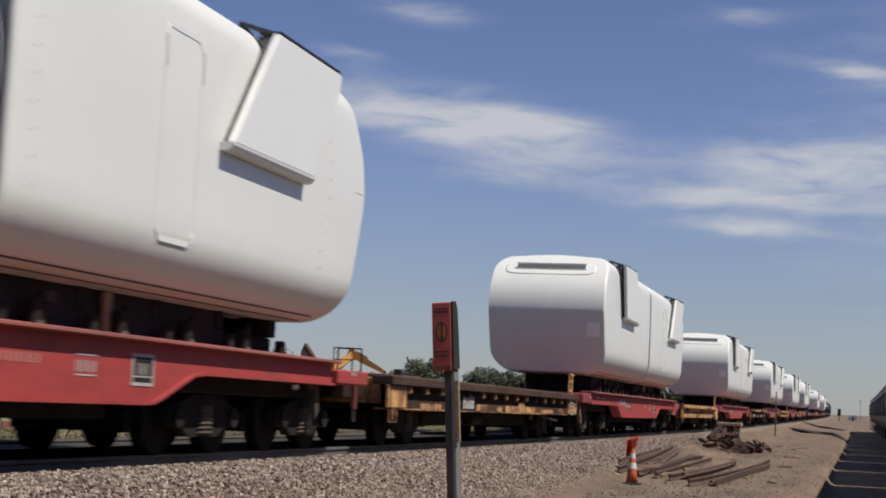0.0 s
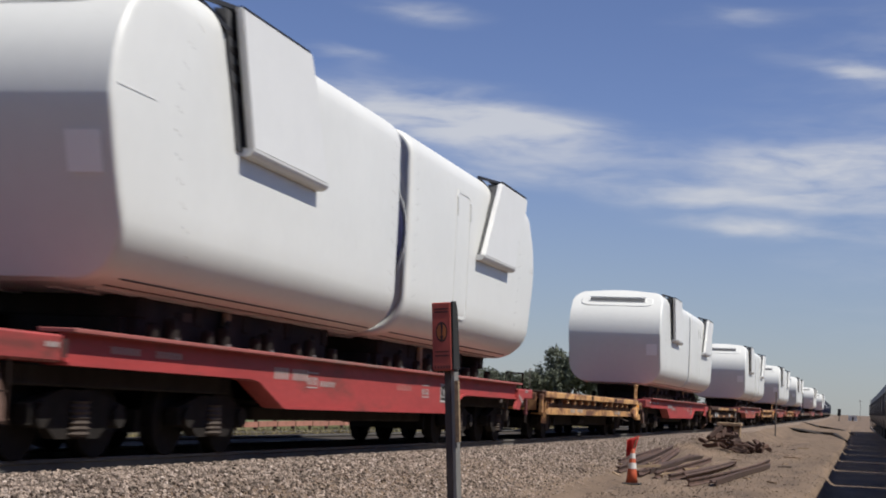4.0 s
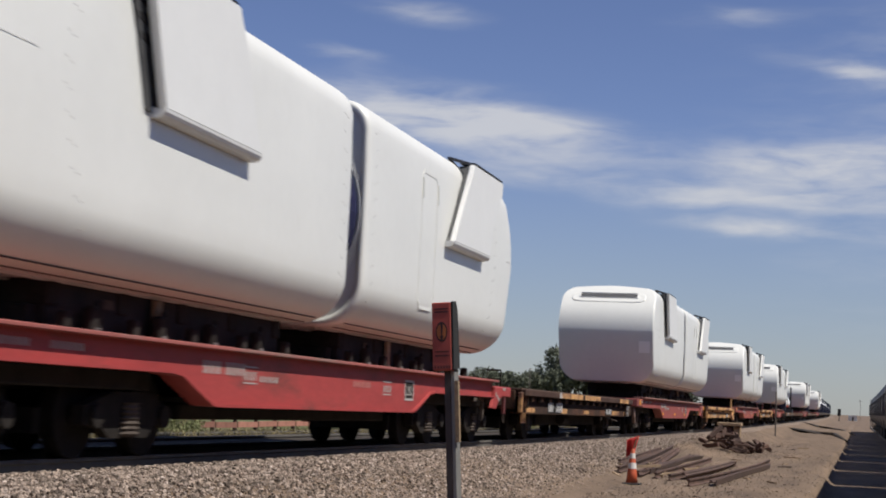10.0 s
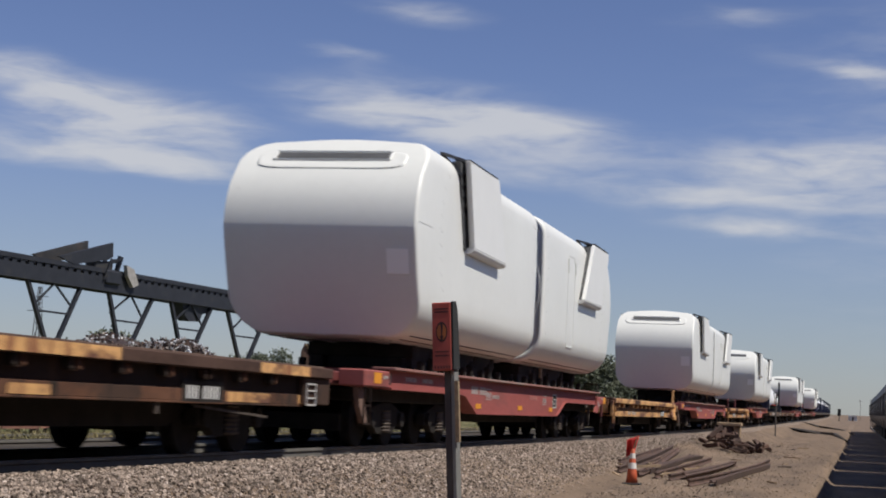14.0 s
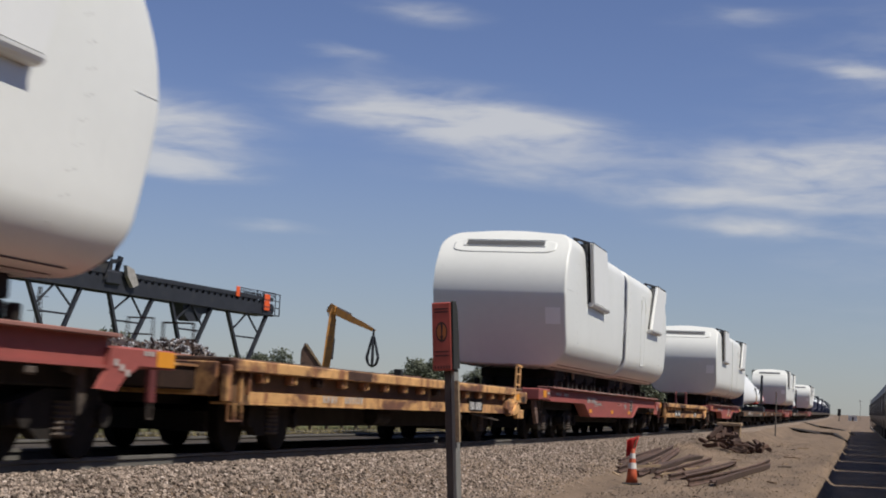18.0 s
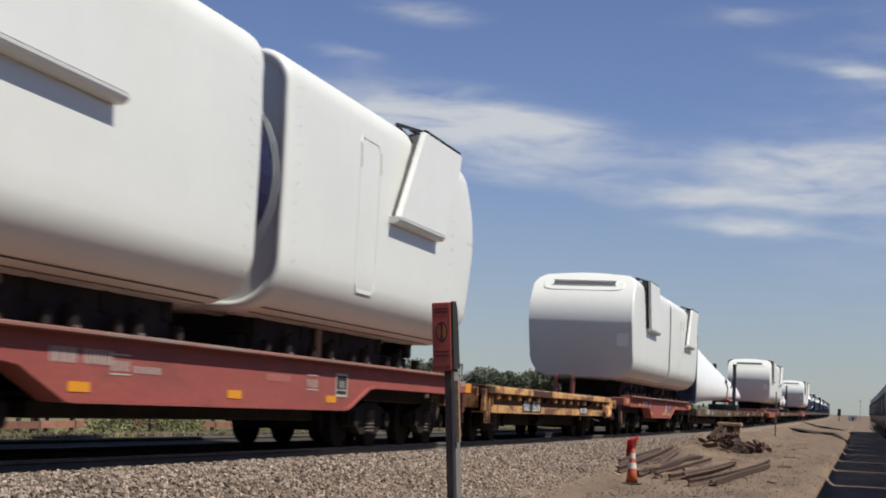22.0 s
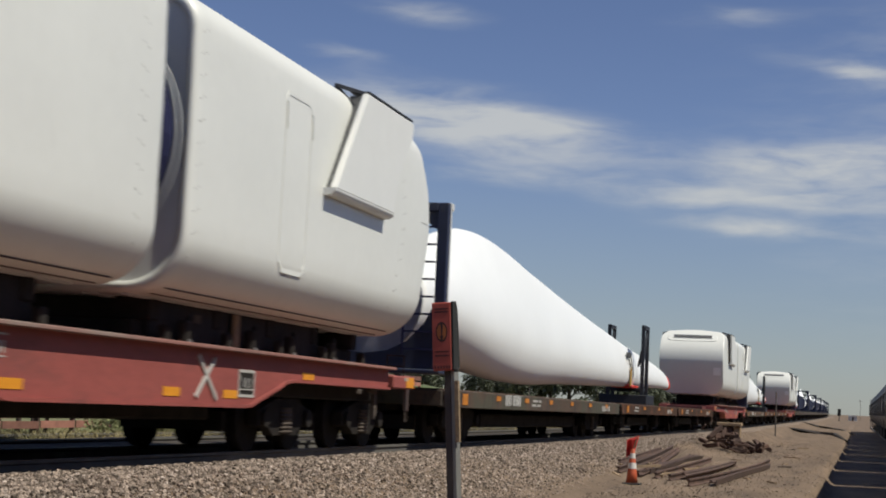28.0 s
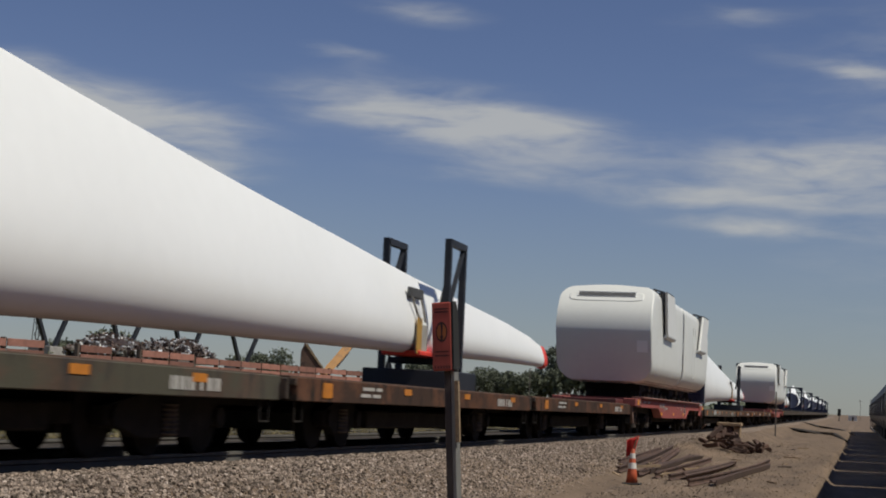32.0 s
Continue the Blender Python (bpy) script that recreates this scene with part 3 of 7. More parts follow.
stones("ballast", 84000, (-7.98, -4.4), (10.0, 75.0), 0.0235, "crushed pinkish grey ballast stones on the railway bank", 3, spread=3.7)
stones("pale_ballast", 5200, (-7.98, -4.6), (10.0, 75.0), 0.0225, "pale pinkish stones among the ballast", 8, spread=3.6, material="palestone")
stones("loose_gravel", 6000, (-6.6, -0.8), (18, 75.0), 0.019, "scattered loose stones on dusty dirt", 5, edge=2.2)


# ---- the tracks ----
def rail_strip(name, lx, y0, y1, label, drop=0.0):
    prof = [(-0.037, 0), (-0.037, -0.035), (-0.012, -0.05), (-0.012, -0.15), (-0.075, -0.165), (-0.075, -0.18), (0.075, -0.18), (0.075, -0.165), (0.012, -0.15), (0.012, -0.05), (0.037, -0.035), (0.037, 0)]
    ys = [y0, 0, 20, 40, 60, 80, 100, 120, 150, 180, 220, 260, 320, 380, 460, 560, 700]
    ys = [y for y in ys if y0 <= y <= y1]
    bm = bmesh.new()
    skin(bm, [[(TX + line_x(y) + lx + u, y, RAIL - drop + line_z(y) + v) for u, v in prof] for y in ys])
    return tagged(mesh_object(name, bm, "railtop"), label, "rail", kind="structure")


rail_strip("rail_near", 0.7525, -30, 700, "worn steel rail on the ballast bank")
rail_strip("rail_far", -0.7525, -30, 700, "worn steel rail on the ballast bank")
rail_strip("rail_second_near", -4.4 + 0.7525, -30, 700, "dull rail of the second track, sunk in ballast", 0.09)
rail_strip("rail_second_far", -4.4 - 0.7525, -30, 700, "dull rail of the second track, sunk in ballast", 0.09)


def ties():
    track = tagged(new("sleepers"), "timber sleepers in the ballast", "sleeper", kind="structure")
    bm = boxes((-1.3, 1.3, -0.115, 0.115, -0.15, 0), bevel=0.01)
    first = None
    for k in range(100):
        y = 12 + 0.55 * k
        m = pose(TX + line_x(y), y, RAIL + line_z(y) - 0.18)
        if first is None:
            first = part("sleeper", bm, "tie", track)
            first.matrix_basis = m
        else:
            same("sleeper", first, track, m)


# ---- rolling stock parts ----
def wheelset(parent, y, first, r=0.457):
    """near and far wheel on one axle"""
    m = pose(0, y, r)
    if not first:
        for sx in (1, -1):
            bm = bmesh.new()
            tube(bm, (sx * 0.69, 0, 0), (sx * 0.82, 0, 0), r, seg=24)
            tube(bm, (sx * 0.66, 0, 0), (sx * 0.69, 0, 0), r + 0.025, seg=24)
            tube(bm, (sx * 0.82, 0, 0), (sx * 0.87, 0, 0), 0.14, seg=12)
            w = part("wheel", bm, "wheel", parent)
            w.matrix_basis = m
            first.append(w)
        bm = bmesh.new()
        tube(bm, (-0.66, 0, 0), (0.66, 0, 0), 0.085, seg=10)
        a = part("axle", bm, "wheel", parent)
        a.matrix_basis = m
        first.append(a)
    else:
        for o in first:
            same(o.name.split(".")[0], o, parent, m)


def side_frame(parent, axles, first, n):
    """cast frame outside the wheels with springs between the axles"""
    c = (axles[0] + axles[-1]) / 2
    m = pose(0, c, 0)
    if n not in first:
        half = (axles[-1] - axles[0]) / 2
        made = []
        for sx in (1, -1):
            bm = bmesh.new()
            x0, x1 = sorted((sx * 0.90, sx * 1.04))
            out = [(-half - 0.22, 0.56), (-half - 0.22, 0.36), (-half + 0.16, 0.36), (-half * 0.55, 0.22), (half * 0.55, 0.22), (half - 0.16, 0.36), (half + 0.22, 0.36), (half + 0.22, 0.56), (half * 0.45, 0.72), (-half * 0.45, 0.72)]
            prism(bm, out, x0, x1, 0)
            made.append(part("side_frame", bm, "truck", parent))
            bm = bmesh.new()
            skin(bm, [[(sx * 1.05 + r * 0.5 * math.cos(a), r * 1.7 * math.sin(a), z) for a in (2 * math.pi * i / 14 for i in range(14))] for z, r in [(0.24 + 0.028 * j, 0.13 if j % 2 else 0.095) for j in range(14)]])
            made.append(part("spring_nest", bm, "spring", parent, "dusty coil springs"))
            for yy in (-half, half):
                bm = bmesh.new()
                tube(bm, (sx * 0.88, yy, 0.457), (sx * 1.10, yy, 0.457), 0.13, seg=10)
                made.append(part("axle_box", bm, "truck", parent))
        made.append(part("bolster", boxes((-0.9, 0.9, -0.24, 0.24, 0.40, 0.72), bevel=0.02), "truck", parent))
        for yy in (-half - 0.62, -half + 0.60, half - 0.60, half + 0.62):
            made.append(part("brake_beam", boxes((-0.72, 0.72, yy - 0.06, yy + 0.06, 0.26, 0.52)), "truck", parent))
        for o in made:
            o.matrix_basis = m
        first[n] = made
    else:
        for o in first[n]:
            same(o.name.split(".")[0], o, parent, m, o["label"] if "label" in o else "")


def running_gear(parent, trucks):
    first, frames = [], {}
    for axles in trucks:
        for y in axles:
            wheelset(parent, y, first)
        side_frame(parent, axles, frames, len(axles))


def coupler(parent, y, d):
    bm = boxes((-0.1, 0.1, min(y, y + d * 0.45), max(y, y + d * 0.45), 0.75, 0.93), bevel=0.02)
    box(bm, -0.17, 0.17, *sorted((y + d * 0.4, y + d * 0.62)), 0.68, 1.0, bevel=0.03)
    part("coupler", bm, "under", parent)


def bars(parent, name, x, y0, z0, widths, height, material="plate", label=""):
    """a line of stencilled marks, drawn as plain upright bars"""
    y = y0
    made = {}
    for w, gap in widths:
        m = pose(x, y, z0)
        if w in made:
            same(name, made[w], parent, m, label)
        else:
            made[w] = part(name, boxes((0, 0.006, 0, w, 0, height)), material, parent, label)
            made[w].matrix_basis = m
        y += w + gap


# red heavy-duty car: deep girder between two pairs of trucks; the numbers run along the train from the nacelle's nose
STOCK = dict(web0=-0.9, high0=4.4, low0=5.1, low1=14.2, high1=15.15, web1=20.25)
SHORT = dict(web0=1.35, high0=6.6, low0=7.1, low1=13.4, high1=14.56, web1=19.45)


def girder_line(d):
    """lower edge of the girder with eased corners"""
    hi, lo = 0.985, 0.625
    p = [(d["web0"], hi), (d["high0"] - 0.45, hi), (d["high0"] - 0.15, hi - 0.025), (d["high0"] + 0.05, hi - 0.10), (d["low0"] - 0.08, lo + 0.07), (d["low0"] + 0.08, lo + 0.012), (d["low0"] + 0.3, lo)]
    q = [(d["low1"] - 0.3, lo), (d["low1"] - 0.08, lo + 0.012), (d["low1"] + 0.1, lo + 0.06), (d["high1"] - 0.22, hi - 0.10), (d["high1"], hi - 0.03), (d["high1"] + 0.35, hi), (d["web1"], hi)]
    return p + q


def red_car(paint, s, label, d=STOCK, marks=(), reflectors=(), gusset=True):
    car = thing("heavy_flatcar", label, "railcar", "red flatcars of the train")
    z1, w0, w1 = 1.262, d["web0"], d["web1"]
    line = girder_line(d)
    for sx in (1, -1):
        bm = bmesh.new()
        prism(bm, [(w0, z1), *[(y, z) for y, z in line], (w1, z1)], *sorted((sx * 1.32, sx * 1.372)), 0)
        part("side_web", bm, paint, car)
        part("top_flange", boxes((*sorted((sx * 1.10, sx * 1.50)), w0 - 0.05, w1 + 0.05, z1 + 0.001, z1 + 0.046), bevel=0.008), "reddust" if paint == "red" else "reddust2", car, "dusty top flange")
        bm = bmesh.new()
        rings = []
        for y, z in line:
            rings.append([(sx * 1.12, y, z - 0.036), (sx * 1.42, y, z - 0.036), (sx * 1.42, y, z - 0.001), (sx * 1.12, y, z - 0.001)])
        skin(bm, rings)
        part("lower_flange", bm, paint, car)
        # corner blocks at both ends
        part("end_block", boxes((*sorted((sx * 1.0, sx * 1.43)), w0 - 1.5, w0 - 0.15, 0.97, 1.235), bevel=0.022), paint, car)
        part("end_block", boxes((*sorted((sx * 1.0, sx * 1.43)), w1 + 0.15, w1 + (1.58 if d is STOCK else 1.42), 0.975, 1.185), bevel=0.022), paint, car)
        part("end_plate", boxes((*sorted((sx * 1.0, sx * 1.43)), w0 - 0.148, w0 - 0.052, 1.02, 1.2)), "winch", car)
        if gusset:
            part("gusset", prism(bmesh.new(), [(w1 - 0.05, 1.16), (w1 + 0.5, 1.16), (w1 + 0.62, 0.98), (w1 + 0.30, 0.86), (w1 + 0.12, 0.72), (w1 - 0.28, 0.74), (w1 - 0.10, 0.92)], *sorted((sx * 1.375, sx * 1.44)), 0), paint, car)
            for k in range(3):
                part("bolt_plate", boxes((*sorted((sx * 1.441, sx * 1.452)), w1 + 0.02 + 0.14 * k, w1 + 0.10 + 0.14 * k, 0.98 - 0.05 * k, 1.05 - 0.05 * k)), "plate", car)
        # grab handle and lifting lever hanging below the block
        part("lift_lever", boxes((*sorted((sx * 1.37, sx * 1.42)), w1 + 0.95, w1 + 1.12, 0.62, 0.97)), "winch", car)
        part("grab_iron", beams(0.02, ((sx * 1.4, w1 + 0.97, 0.62), (sx * 1.4, w1 + 0.97, 0.44)), ((sx * 1.4, w1 + 1.09, 0.62), (sx * 1.4, w1 + 1.09, 0.44)), ((sx * 1.4, w1 + 0.96, 0.445), (sx * 1.4, w1 + 1.10, 0.445))), "spring", car)
        part("brake_bracket", prism(bmesh.new(), [(w1 - 0.62, 0.98), (w1 - 0.22, 0.98), (w1 - 0.18, 0.55), (w1 - 0.34, 0.46), (w1 - 0.36, 0.86), (w1 - 0.62, 0.90)], *sorted((sx * 1.2, sx * 1.26)), 0), "spring", car, "dusty brake bracket")
        part("junction_box", boxes((*sorted((sx * 1.36, sx * 1.41)), w1 - 1.70, w1 - 1.50, 0.84, 0.93), bevel=0.02), "spring", car, "dusty grey junction box")
        part("end_bracket", prism(bmesh.new(), [(w0 - 1.42, 0.95), (w0 - 1.12, 0.95), (w0 - 1.02, 0.72), (w0 - 0.86, 0.42), (w0 - 1.04, 0.40), (w0 - 1.30, 0.66)], *sorted((sx * 1.22, sx * 1.30)), 0), "dust", car, "dusty rust-brown end bracket")
        part("hose", beams(0.035, ((sx * 0.6, w1 + 1.3, 0.8), (sx * 0.62, w1 + 1.5, 0.5)), ((sx * 0.62, w1 + 1.5, 0.5), (sx * 0.5, w1 + 1.85, 0.42))), "spring", car)
        part("step", beams(0.022, ((sx * 1.42, w0 - 1.45, 0.97), (sx * 1.42, w0 - 1.45, 0.38)), ((sx * 1.42, w0 - 1.12, 0.97), (sx * 1.42, w0 - 1.12, 0.38)), ((sx * 1.42, w0 - 1.45, 0.40), (sx * 1.42, w0 - 1.12, 0.40)), ((sx * 1.42, w0 - 1.45, 0.68), (sx * 1.42, w0 - 1.12, 0.68))), "web", car)
    # inset platforms get a darker red that includes their shade
    part("draft_platform", boxes((-0.9, 0.9, w0 - 2.5, w0 - 0.1, 0.98, 1.19), bevel=0.02), "winch", car, "dark red platform with its shade in the colour")
    part("draft_platform", boxes((-0.9, 0.9, w1 + 0.1, w1 + 1.75, 0.95, 1.15), bevel=0.02), "winch", car, "dark red platform with its shade in the colour")
    part("deck_plate", boxes((-1.1, 1.1, w0, w1, 1.19, 1.262)), "winch", car, "grimy dark red deck")
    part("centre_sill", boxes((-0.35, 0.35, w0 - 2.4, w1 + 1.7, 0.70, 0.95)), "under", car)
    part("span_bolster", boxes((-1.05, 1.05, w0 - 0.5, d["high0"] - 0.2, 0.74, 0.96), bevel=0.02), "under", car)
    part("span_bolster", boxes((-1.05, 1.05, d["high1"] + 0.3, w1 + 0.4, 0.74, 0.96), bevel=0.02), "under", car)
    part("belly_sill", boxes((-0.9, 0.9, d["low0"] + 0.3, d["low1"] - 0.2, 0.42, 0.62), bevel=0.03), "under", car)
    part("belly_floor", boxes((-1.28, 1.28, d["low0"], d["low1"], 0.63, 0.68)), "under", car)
    part("railing", beams(0.016, ((1.25, w1 + 1.32, 1.185), (1.25, w1 + 1.32, 1.55)), ((0.95, w1 + 1.32, 1.185), (0.95, w1 + 1.32, 1.55)), ((0.95, w1 + 1.32, 1.54), (1.25, w1 + 1.32, 1.54)), ((0.95, w1 + 1.32, 1.36), (1.25, w1 + 1.32, 1.36))), "web", car)
    for y in reflectors:
        z = 0.70 if d["low0"] - 0.2 < y < d["low1"] else 0.995
        part("reflector", boxes((1.373, 1.379, y, y + 0.46, z, z + 0.1)), "sticker", car, "orange reflective strip")
    if len(reflectors):
        part("reflector", boxes((1.431, 1.436, w0 - 1.02, w0 - 0.62, 1.03, 1.20)), "sticker", car, "orange reflective strip")
        y = w1 + (1.08 if d is STOCK else 0.88)
        part("reflector", boxes((1.431, 1.436, y, y + 0.46, 1.0, 1.17)), "sticker", car, "orange reflective strip")
    for y in (w0 - 0.5, w1 + 0.75):
        bars(car, "stencil_bar", 1.431, y, 1.11, [(0.04, 0.03)] * 4, 0.05, "plate", "small white stencilled marks")
    for kind, y, z in marks:
        if kind == "number":
            bars(car, "stencil_bar", 1.373, y, z, [(0.026, 0.05), (0.05, 0.045)] * 3 + [(0.026, 0.16)] + [(0.026, 0.045), (0.045, 0.05)] * 4, 0.15, "plate", "worn white stencilled marks")
        elif kind == "line":
            bars(car, "stencil_bar", 1.373, y, z, [(0.022, 0.04), (0.035, 0.045)] * 5, 0.075, "plate", "worn white stencilled marks")
        elif kind == "faded":
            bars(car, "stencil_bar", 1.373, y, z, [(0.03, 0.06), (0.045, 0.05)] * 5, 0.09, "fade", "faded pink stencilled marks")
        elif kind == "panel":
            bars(car, "stencil_bar", 1.373, y, z, [(0.02, 0.05), (0.035, 0.055)] * 3, 0.11, "plate", "white stencilled block")
            part("stencil_bar", boxes((1.373, 1.378, y, y + 0.46, z + 0.16, z + 0.178)), "plate", car)
            part("stencil_bar", boxes((1.373, 1.378, y, y + 0.46, z - 0.04, z - 0.025)), "plate", car)
        elif kind == "frame":
            w, h, e = 0.54, 0.34, 0.035
            part("test_panel", boxes((1.373, 1.377, y + e, y + w - e, z + e, z + h - e)), "under", car, "dark test panel")
            part("panel_rim", boxes((1.373, 1.381, y, y + w, z, z + e), (1.373, 1.381, y, y + w, z + h - e, z + h), (1.373, 1.381, y, y + e, z + e, z + h - e), (1.373, 1.381, y + w - e, y + w, z + e, z + h - e), (1.378, 1.381, y + e, y + w - e, z + 0.09, z + 0.105)), "plate", car, "white rim of a test panel")
            bars(car, "stencil_bar", 1.378, y + 0.15, z + 0.12, [(0.02, 0.05)] * 4, 0.12, "plate")
    o = w0 + 0.9
    running_gear(car, [(o - 0.72, o + 0.98), (o + 2.86, o + 4.56), (w1 - 4.7, w1 - 3.0), (w1 - 1.1, w1 + 0.6)])
    coupler(car, w0 - 2.45, -1)
    coupler(car, w1 + 1.7, 1)
    return put_on_train(car, s)


# yellow sixty-foot car, front end at 0
def yellow_car(paint, s, label, flange, clean="yellow", marks=(), patches=(), top_patches=(), front="post", rear="cast", stand=True, length=17.9):
    car = thing("flatcar", label, "railcar", "yellow flatcars of the train")
    L_, low, top = length, 0.655, 1.175
    f0, f1 = (0.02 if front == "panel" else 0.15), (L_ - 1.35 if rear == "cast" else L_ - 0.1)
    for sx in (1, -1):
        part("top_flange", boxes((*sorted((sx * 1.15, sx * 1.50)), f0, f1, top - 0.145, top), bevel=0.014), flange, car)
        bm = bmesh.new()
        prism(bm, [(0.25, low), (L_ - 0.9, low), (L_ - 0.9, top - 0.146), (0.25, top - 0.146)], *sorted((sx * 1.30, sx * 1.350)), 0)
        # web dark, leg below lighter: the flange's shadow line sits in these colours
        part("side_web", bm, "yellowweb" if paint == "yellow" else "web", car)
        part("lower_flange", boxes((*sorted((sx * 1.10, sx * 1.376)), 0.3, L_ - 1.0, low - 0.03, low - 0.001), bevel=0.006), paint, car)
        part("flange_leg", boxes((*sorted((sx * 1.352, sx * 1.374)), 0.3, L_ - 1.0, low, low + 0.135), bevel=0.004), "brown2" if paint == "yellow2" else paint, car)
        # front end
        if front == "panel":
            part("end_panel", boxes((*sorted((sx * 1.376, sx * 1.44)), 0.0, 1.05, low, top - 0.147), bevel=0.015), clean, car, "clean yellow end panel")
        else:
            part("corner_post", boxes((*sorted((sx * 1.353, sx * 1.45)), 0.0, 0.13, low, top - 0.07), bevel=0.015), clean, car)
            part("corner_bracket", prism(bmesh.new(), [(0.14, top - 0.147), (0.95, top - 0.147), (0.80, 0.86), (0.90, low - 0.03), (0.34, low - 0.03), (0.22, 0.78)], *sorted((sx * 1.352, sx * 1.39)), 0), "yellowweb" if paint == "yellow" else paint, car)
            part("bracket_rib", boxes((*sorted((sx * 1.391, sx * 1.44)), 0.45, 0.50, low, top - 0.15)), paint, car)
            part("bracket_rib", boxes((*sorted((sx * 1.391, sx * 1.44)), 0.72, 0.77, low + 0.1, top - 0.15)), paint, car)
        part("sill_step", beams(0.022, *[((sx * 1.42, 0.1 + 0.09 * k, low - 0.01), (sx * 1.42, 0.1 + 0.09 * k, 0.42)) for k in (0, 2, 3, 5)], ((sx * 1.42, 0.1, 0.43), (sx * 1.42, 0.55, 0.43))), clean, car)
        # rear end
        if rear == "cast":
            part("end_block", boxes((*sorted((sx * 1.28, sx * 1.47)), L_ - 1.40, L_, 0.86, 1.115), bevel=0.02), clean, car)
            part("corner_casting", prism(bmesh.new(), [(L_ - 2.02, 0.88), (L_ - 1.55, 1.02), (L_ - 0.70, 1.02), (L_ - 0.62, 0.70), (L_ - 1.10, 0.60), (L_ - 1.66, 0.58), (L_ - 1.80, 0.70), (L_ - 2.06, 0.74)], *sorted((sx * 1.352, sx * 1.44)), 0), clean, car)
            part("casting_rib", beams(0.05, ((sx * 1.455, L_ - 1.75, 0.62), (sx * 1.455, L_ - 1.25, 0.98)), ((sx * 1.455, L_ - 1.45, 0.60), (sx * 1.455, L_ - 1.0, 0.92))), paint, car)
            part("pocket", boxes((*sorted((sx * 1.471, sx * 1.478)), L_ - 0.60, L_ - 0.28, 0.885, 1.0)), "under", car, "dark jacking pocket")
            part("reflector", boxes((*sorted((sx * 1.471, sx * 1.476)), L_ - 1.16, L_ - 0.86, 0.93, 1.06)), "sticker", car, "orange reflective strip")
            part("tread", boxes((*sorted((sx * 1.32, sx * 1.44)), L_ - 0.75, L_ - 0.15, 0.52, 0.72), bevel=0.02), clean if stand else "web", car)
        else:
            part("end_panel", boxes((*sorted((sx * 1.352, sx * 1.44)), L_ - 1.15, L_ - 0.05, low, top - 0.147), bevel=0.015), clean if rear == "panel" else paint, car)
            part("ladder", beams(0.02, ((sx * 1.46, L_ - 1.1, low), (sx * 1.46, L_ - 1.1, 0.94)), ((sx * 1.46, L_ - 0.72, low), (sx * 1.46, L_ - 0.72, 0.94)), *[((sx * 1.46, L_ - 1.1, z), (sx * 1.46, L_ - 0.72, z)) for z in (low, 0.75, 0.85, 0.94)]), "bolt", car, "pale grey ladder")
        stake = {}
        for k in range(14):
            m = pose(sx * 1.351, 1.25 + k * 1.1, 0.965)
            kind = "web" if (k * 7 + int(s)) % 6 == 1 else paint
            if kind not in stake:
                stake[kind] = part("stake_pocket", boxes((*sorted((0, sx * 0.10)), -0.115, -0.05, -0.05, 0.06), (*sorted((0, sx * 0.10)), 0.05, 0.115, -0.05, 0.06), (*sorted((0, sx * 0.08)), -0.115, 0.115, -0.062, -0.051), bevel=0.006), kind, car)
                stake[kind].matrix_basis = m
            else:
                same("stake_pocket", stake[kind], car, m)
    part("deck", boxes((-1.42, 1.42, 0.1, L_ - 0.3, top - 0.03, top + 0.02), bevel=0.01), "deck", car, "weathered plank deck")
    part("draft_platform", boxes((-1.0, 1.0, -1.0, 0.3, 0.78, 1.10), bevel=0.02), "web", car, "rust-brown coupler platform")
    part("draft_platform", boxes((-0.8, 0.8, L_ - 0.4, L_ + 0.25, 0.74, 1.06), bevel=0.02), "web", car, "rust-brown coupler platform")
    # yellow strip draws the sunlit top edge of the dark platform
    part("platform_edge", boxes((0.98, 1.03, -0.9, 0.2, 1.06, 1.09)), clean, car)
    part("centre_sill", boxes((-0.33, 0.33, 0.2, L_ - 0.2, 0.60, top - 0.05)), "under", car)
    part("fishbelly_sill", prism(bmesh.new(), [(3.2, 0.65), (L_ - 3.4, 0.65), (L_ - 4.3, 0.34), (4.2, 0.34)], -0.85, 0.85, 0), "under", car)
    part("brake_cylinder", tube(bmesh.new(), (0.95, L_ * 0.42, 0.50), (0.95, L_ * 0.42 + 0.8, 0.50), 0.14, seg=12), "under", car)
    part("air_reservoir", tube(bmesh.new(), (-0.75, L_ * 0.36, 0.5), (-0.75, L_ * 0.36 + 1.3, 0.5), 0.19, seg=12), "under", car)
    part("brake_rod", beams(0.03, ((1.30, L_ - 4.6, 0.60), (1.30, L_ - 2.2, 0.48))), "spring", car)
    part("cable_clip", boxes((1.31, 1.345, L_ * 0.68, L_ * 0.68 + 0.08, 0.5, 0.65)), "spring", car)
    for y in np.linspace(2.5, L_ - 2.6, 7):
        part("cross_bearer", boxes((-1.28, 1.28, y, y + 0.12, 0.70, top - 0.16)), "under", car)
    for y in (0.05, L_ - 0.42):
        part("end_beam", boxes((-1.27, 1.27, y, y + 0.12, 0.72, top - 0.035), bevel=0.015), paint, car)
    for y, w, z, h in patches:
        part("paint_patch", boxes((1.375, 1.379, y, y + w, z, min(z + h, 0.785))), "yellow" if h > 0 else "web", car, "patch of cleaner yellow paint")
    for y, w, m in top_patches:
        part("paint_patch", boxes((1.501, 1.505, y, y + w, top - 0.135, top - 0.008)), m, car, "patch of other paint on the edge")
    letters = [(0.08, 0.10)] * 4
    digits = [(0.07, 0.085)] * 6
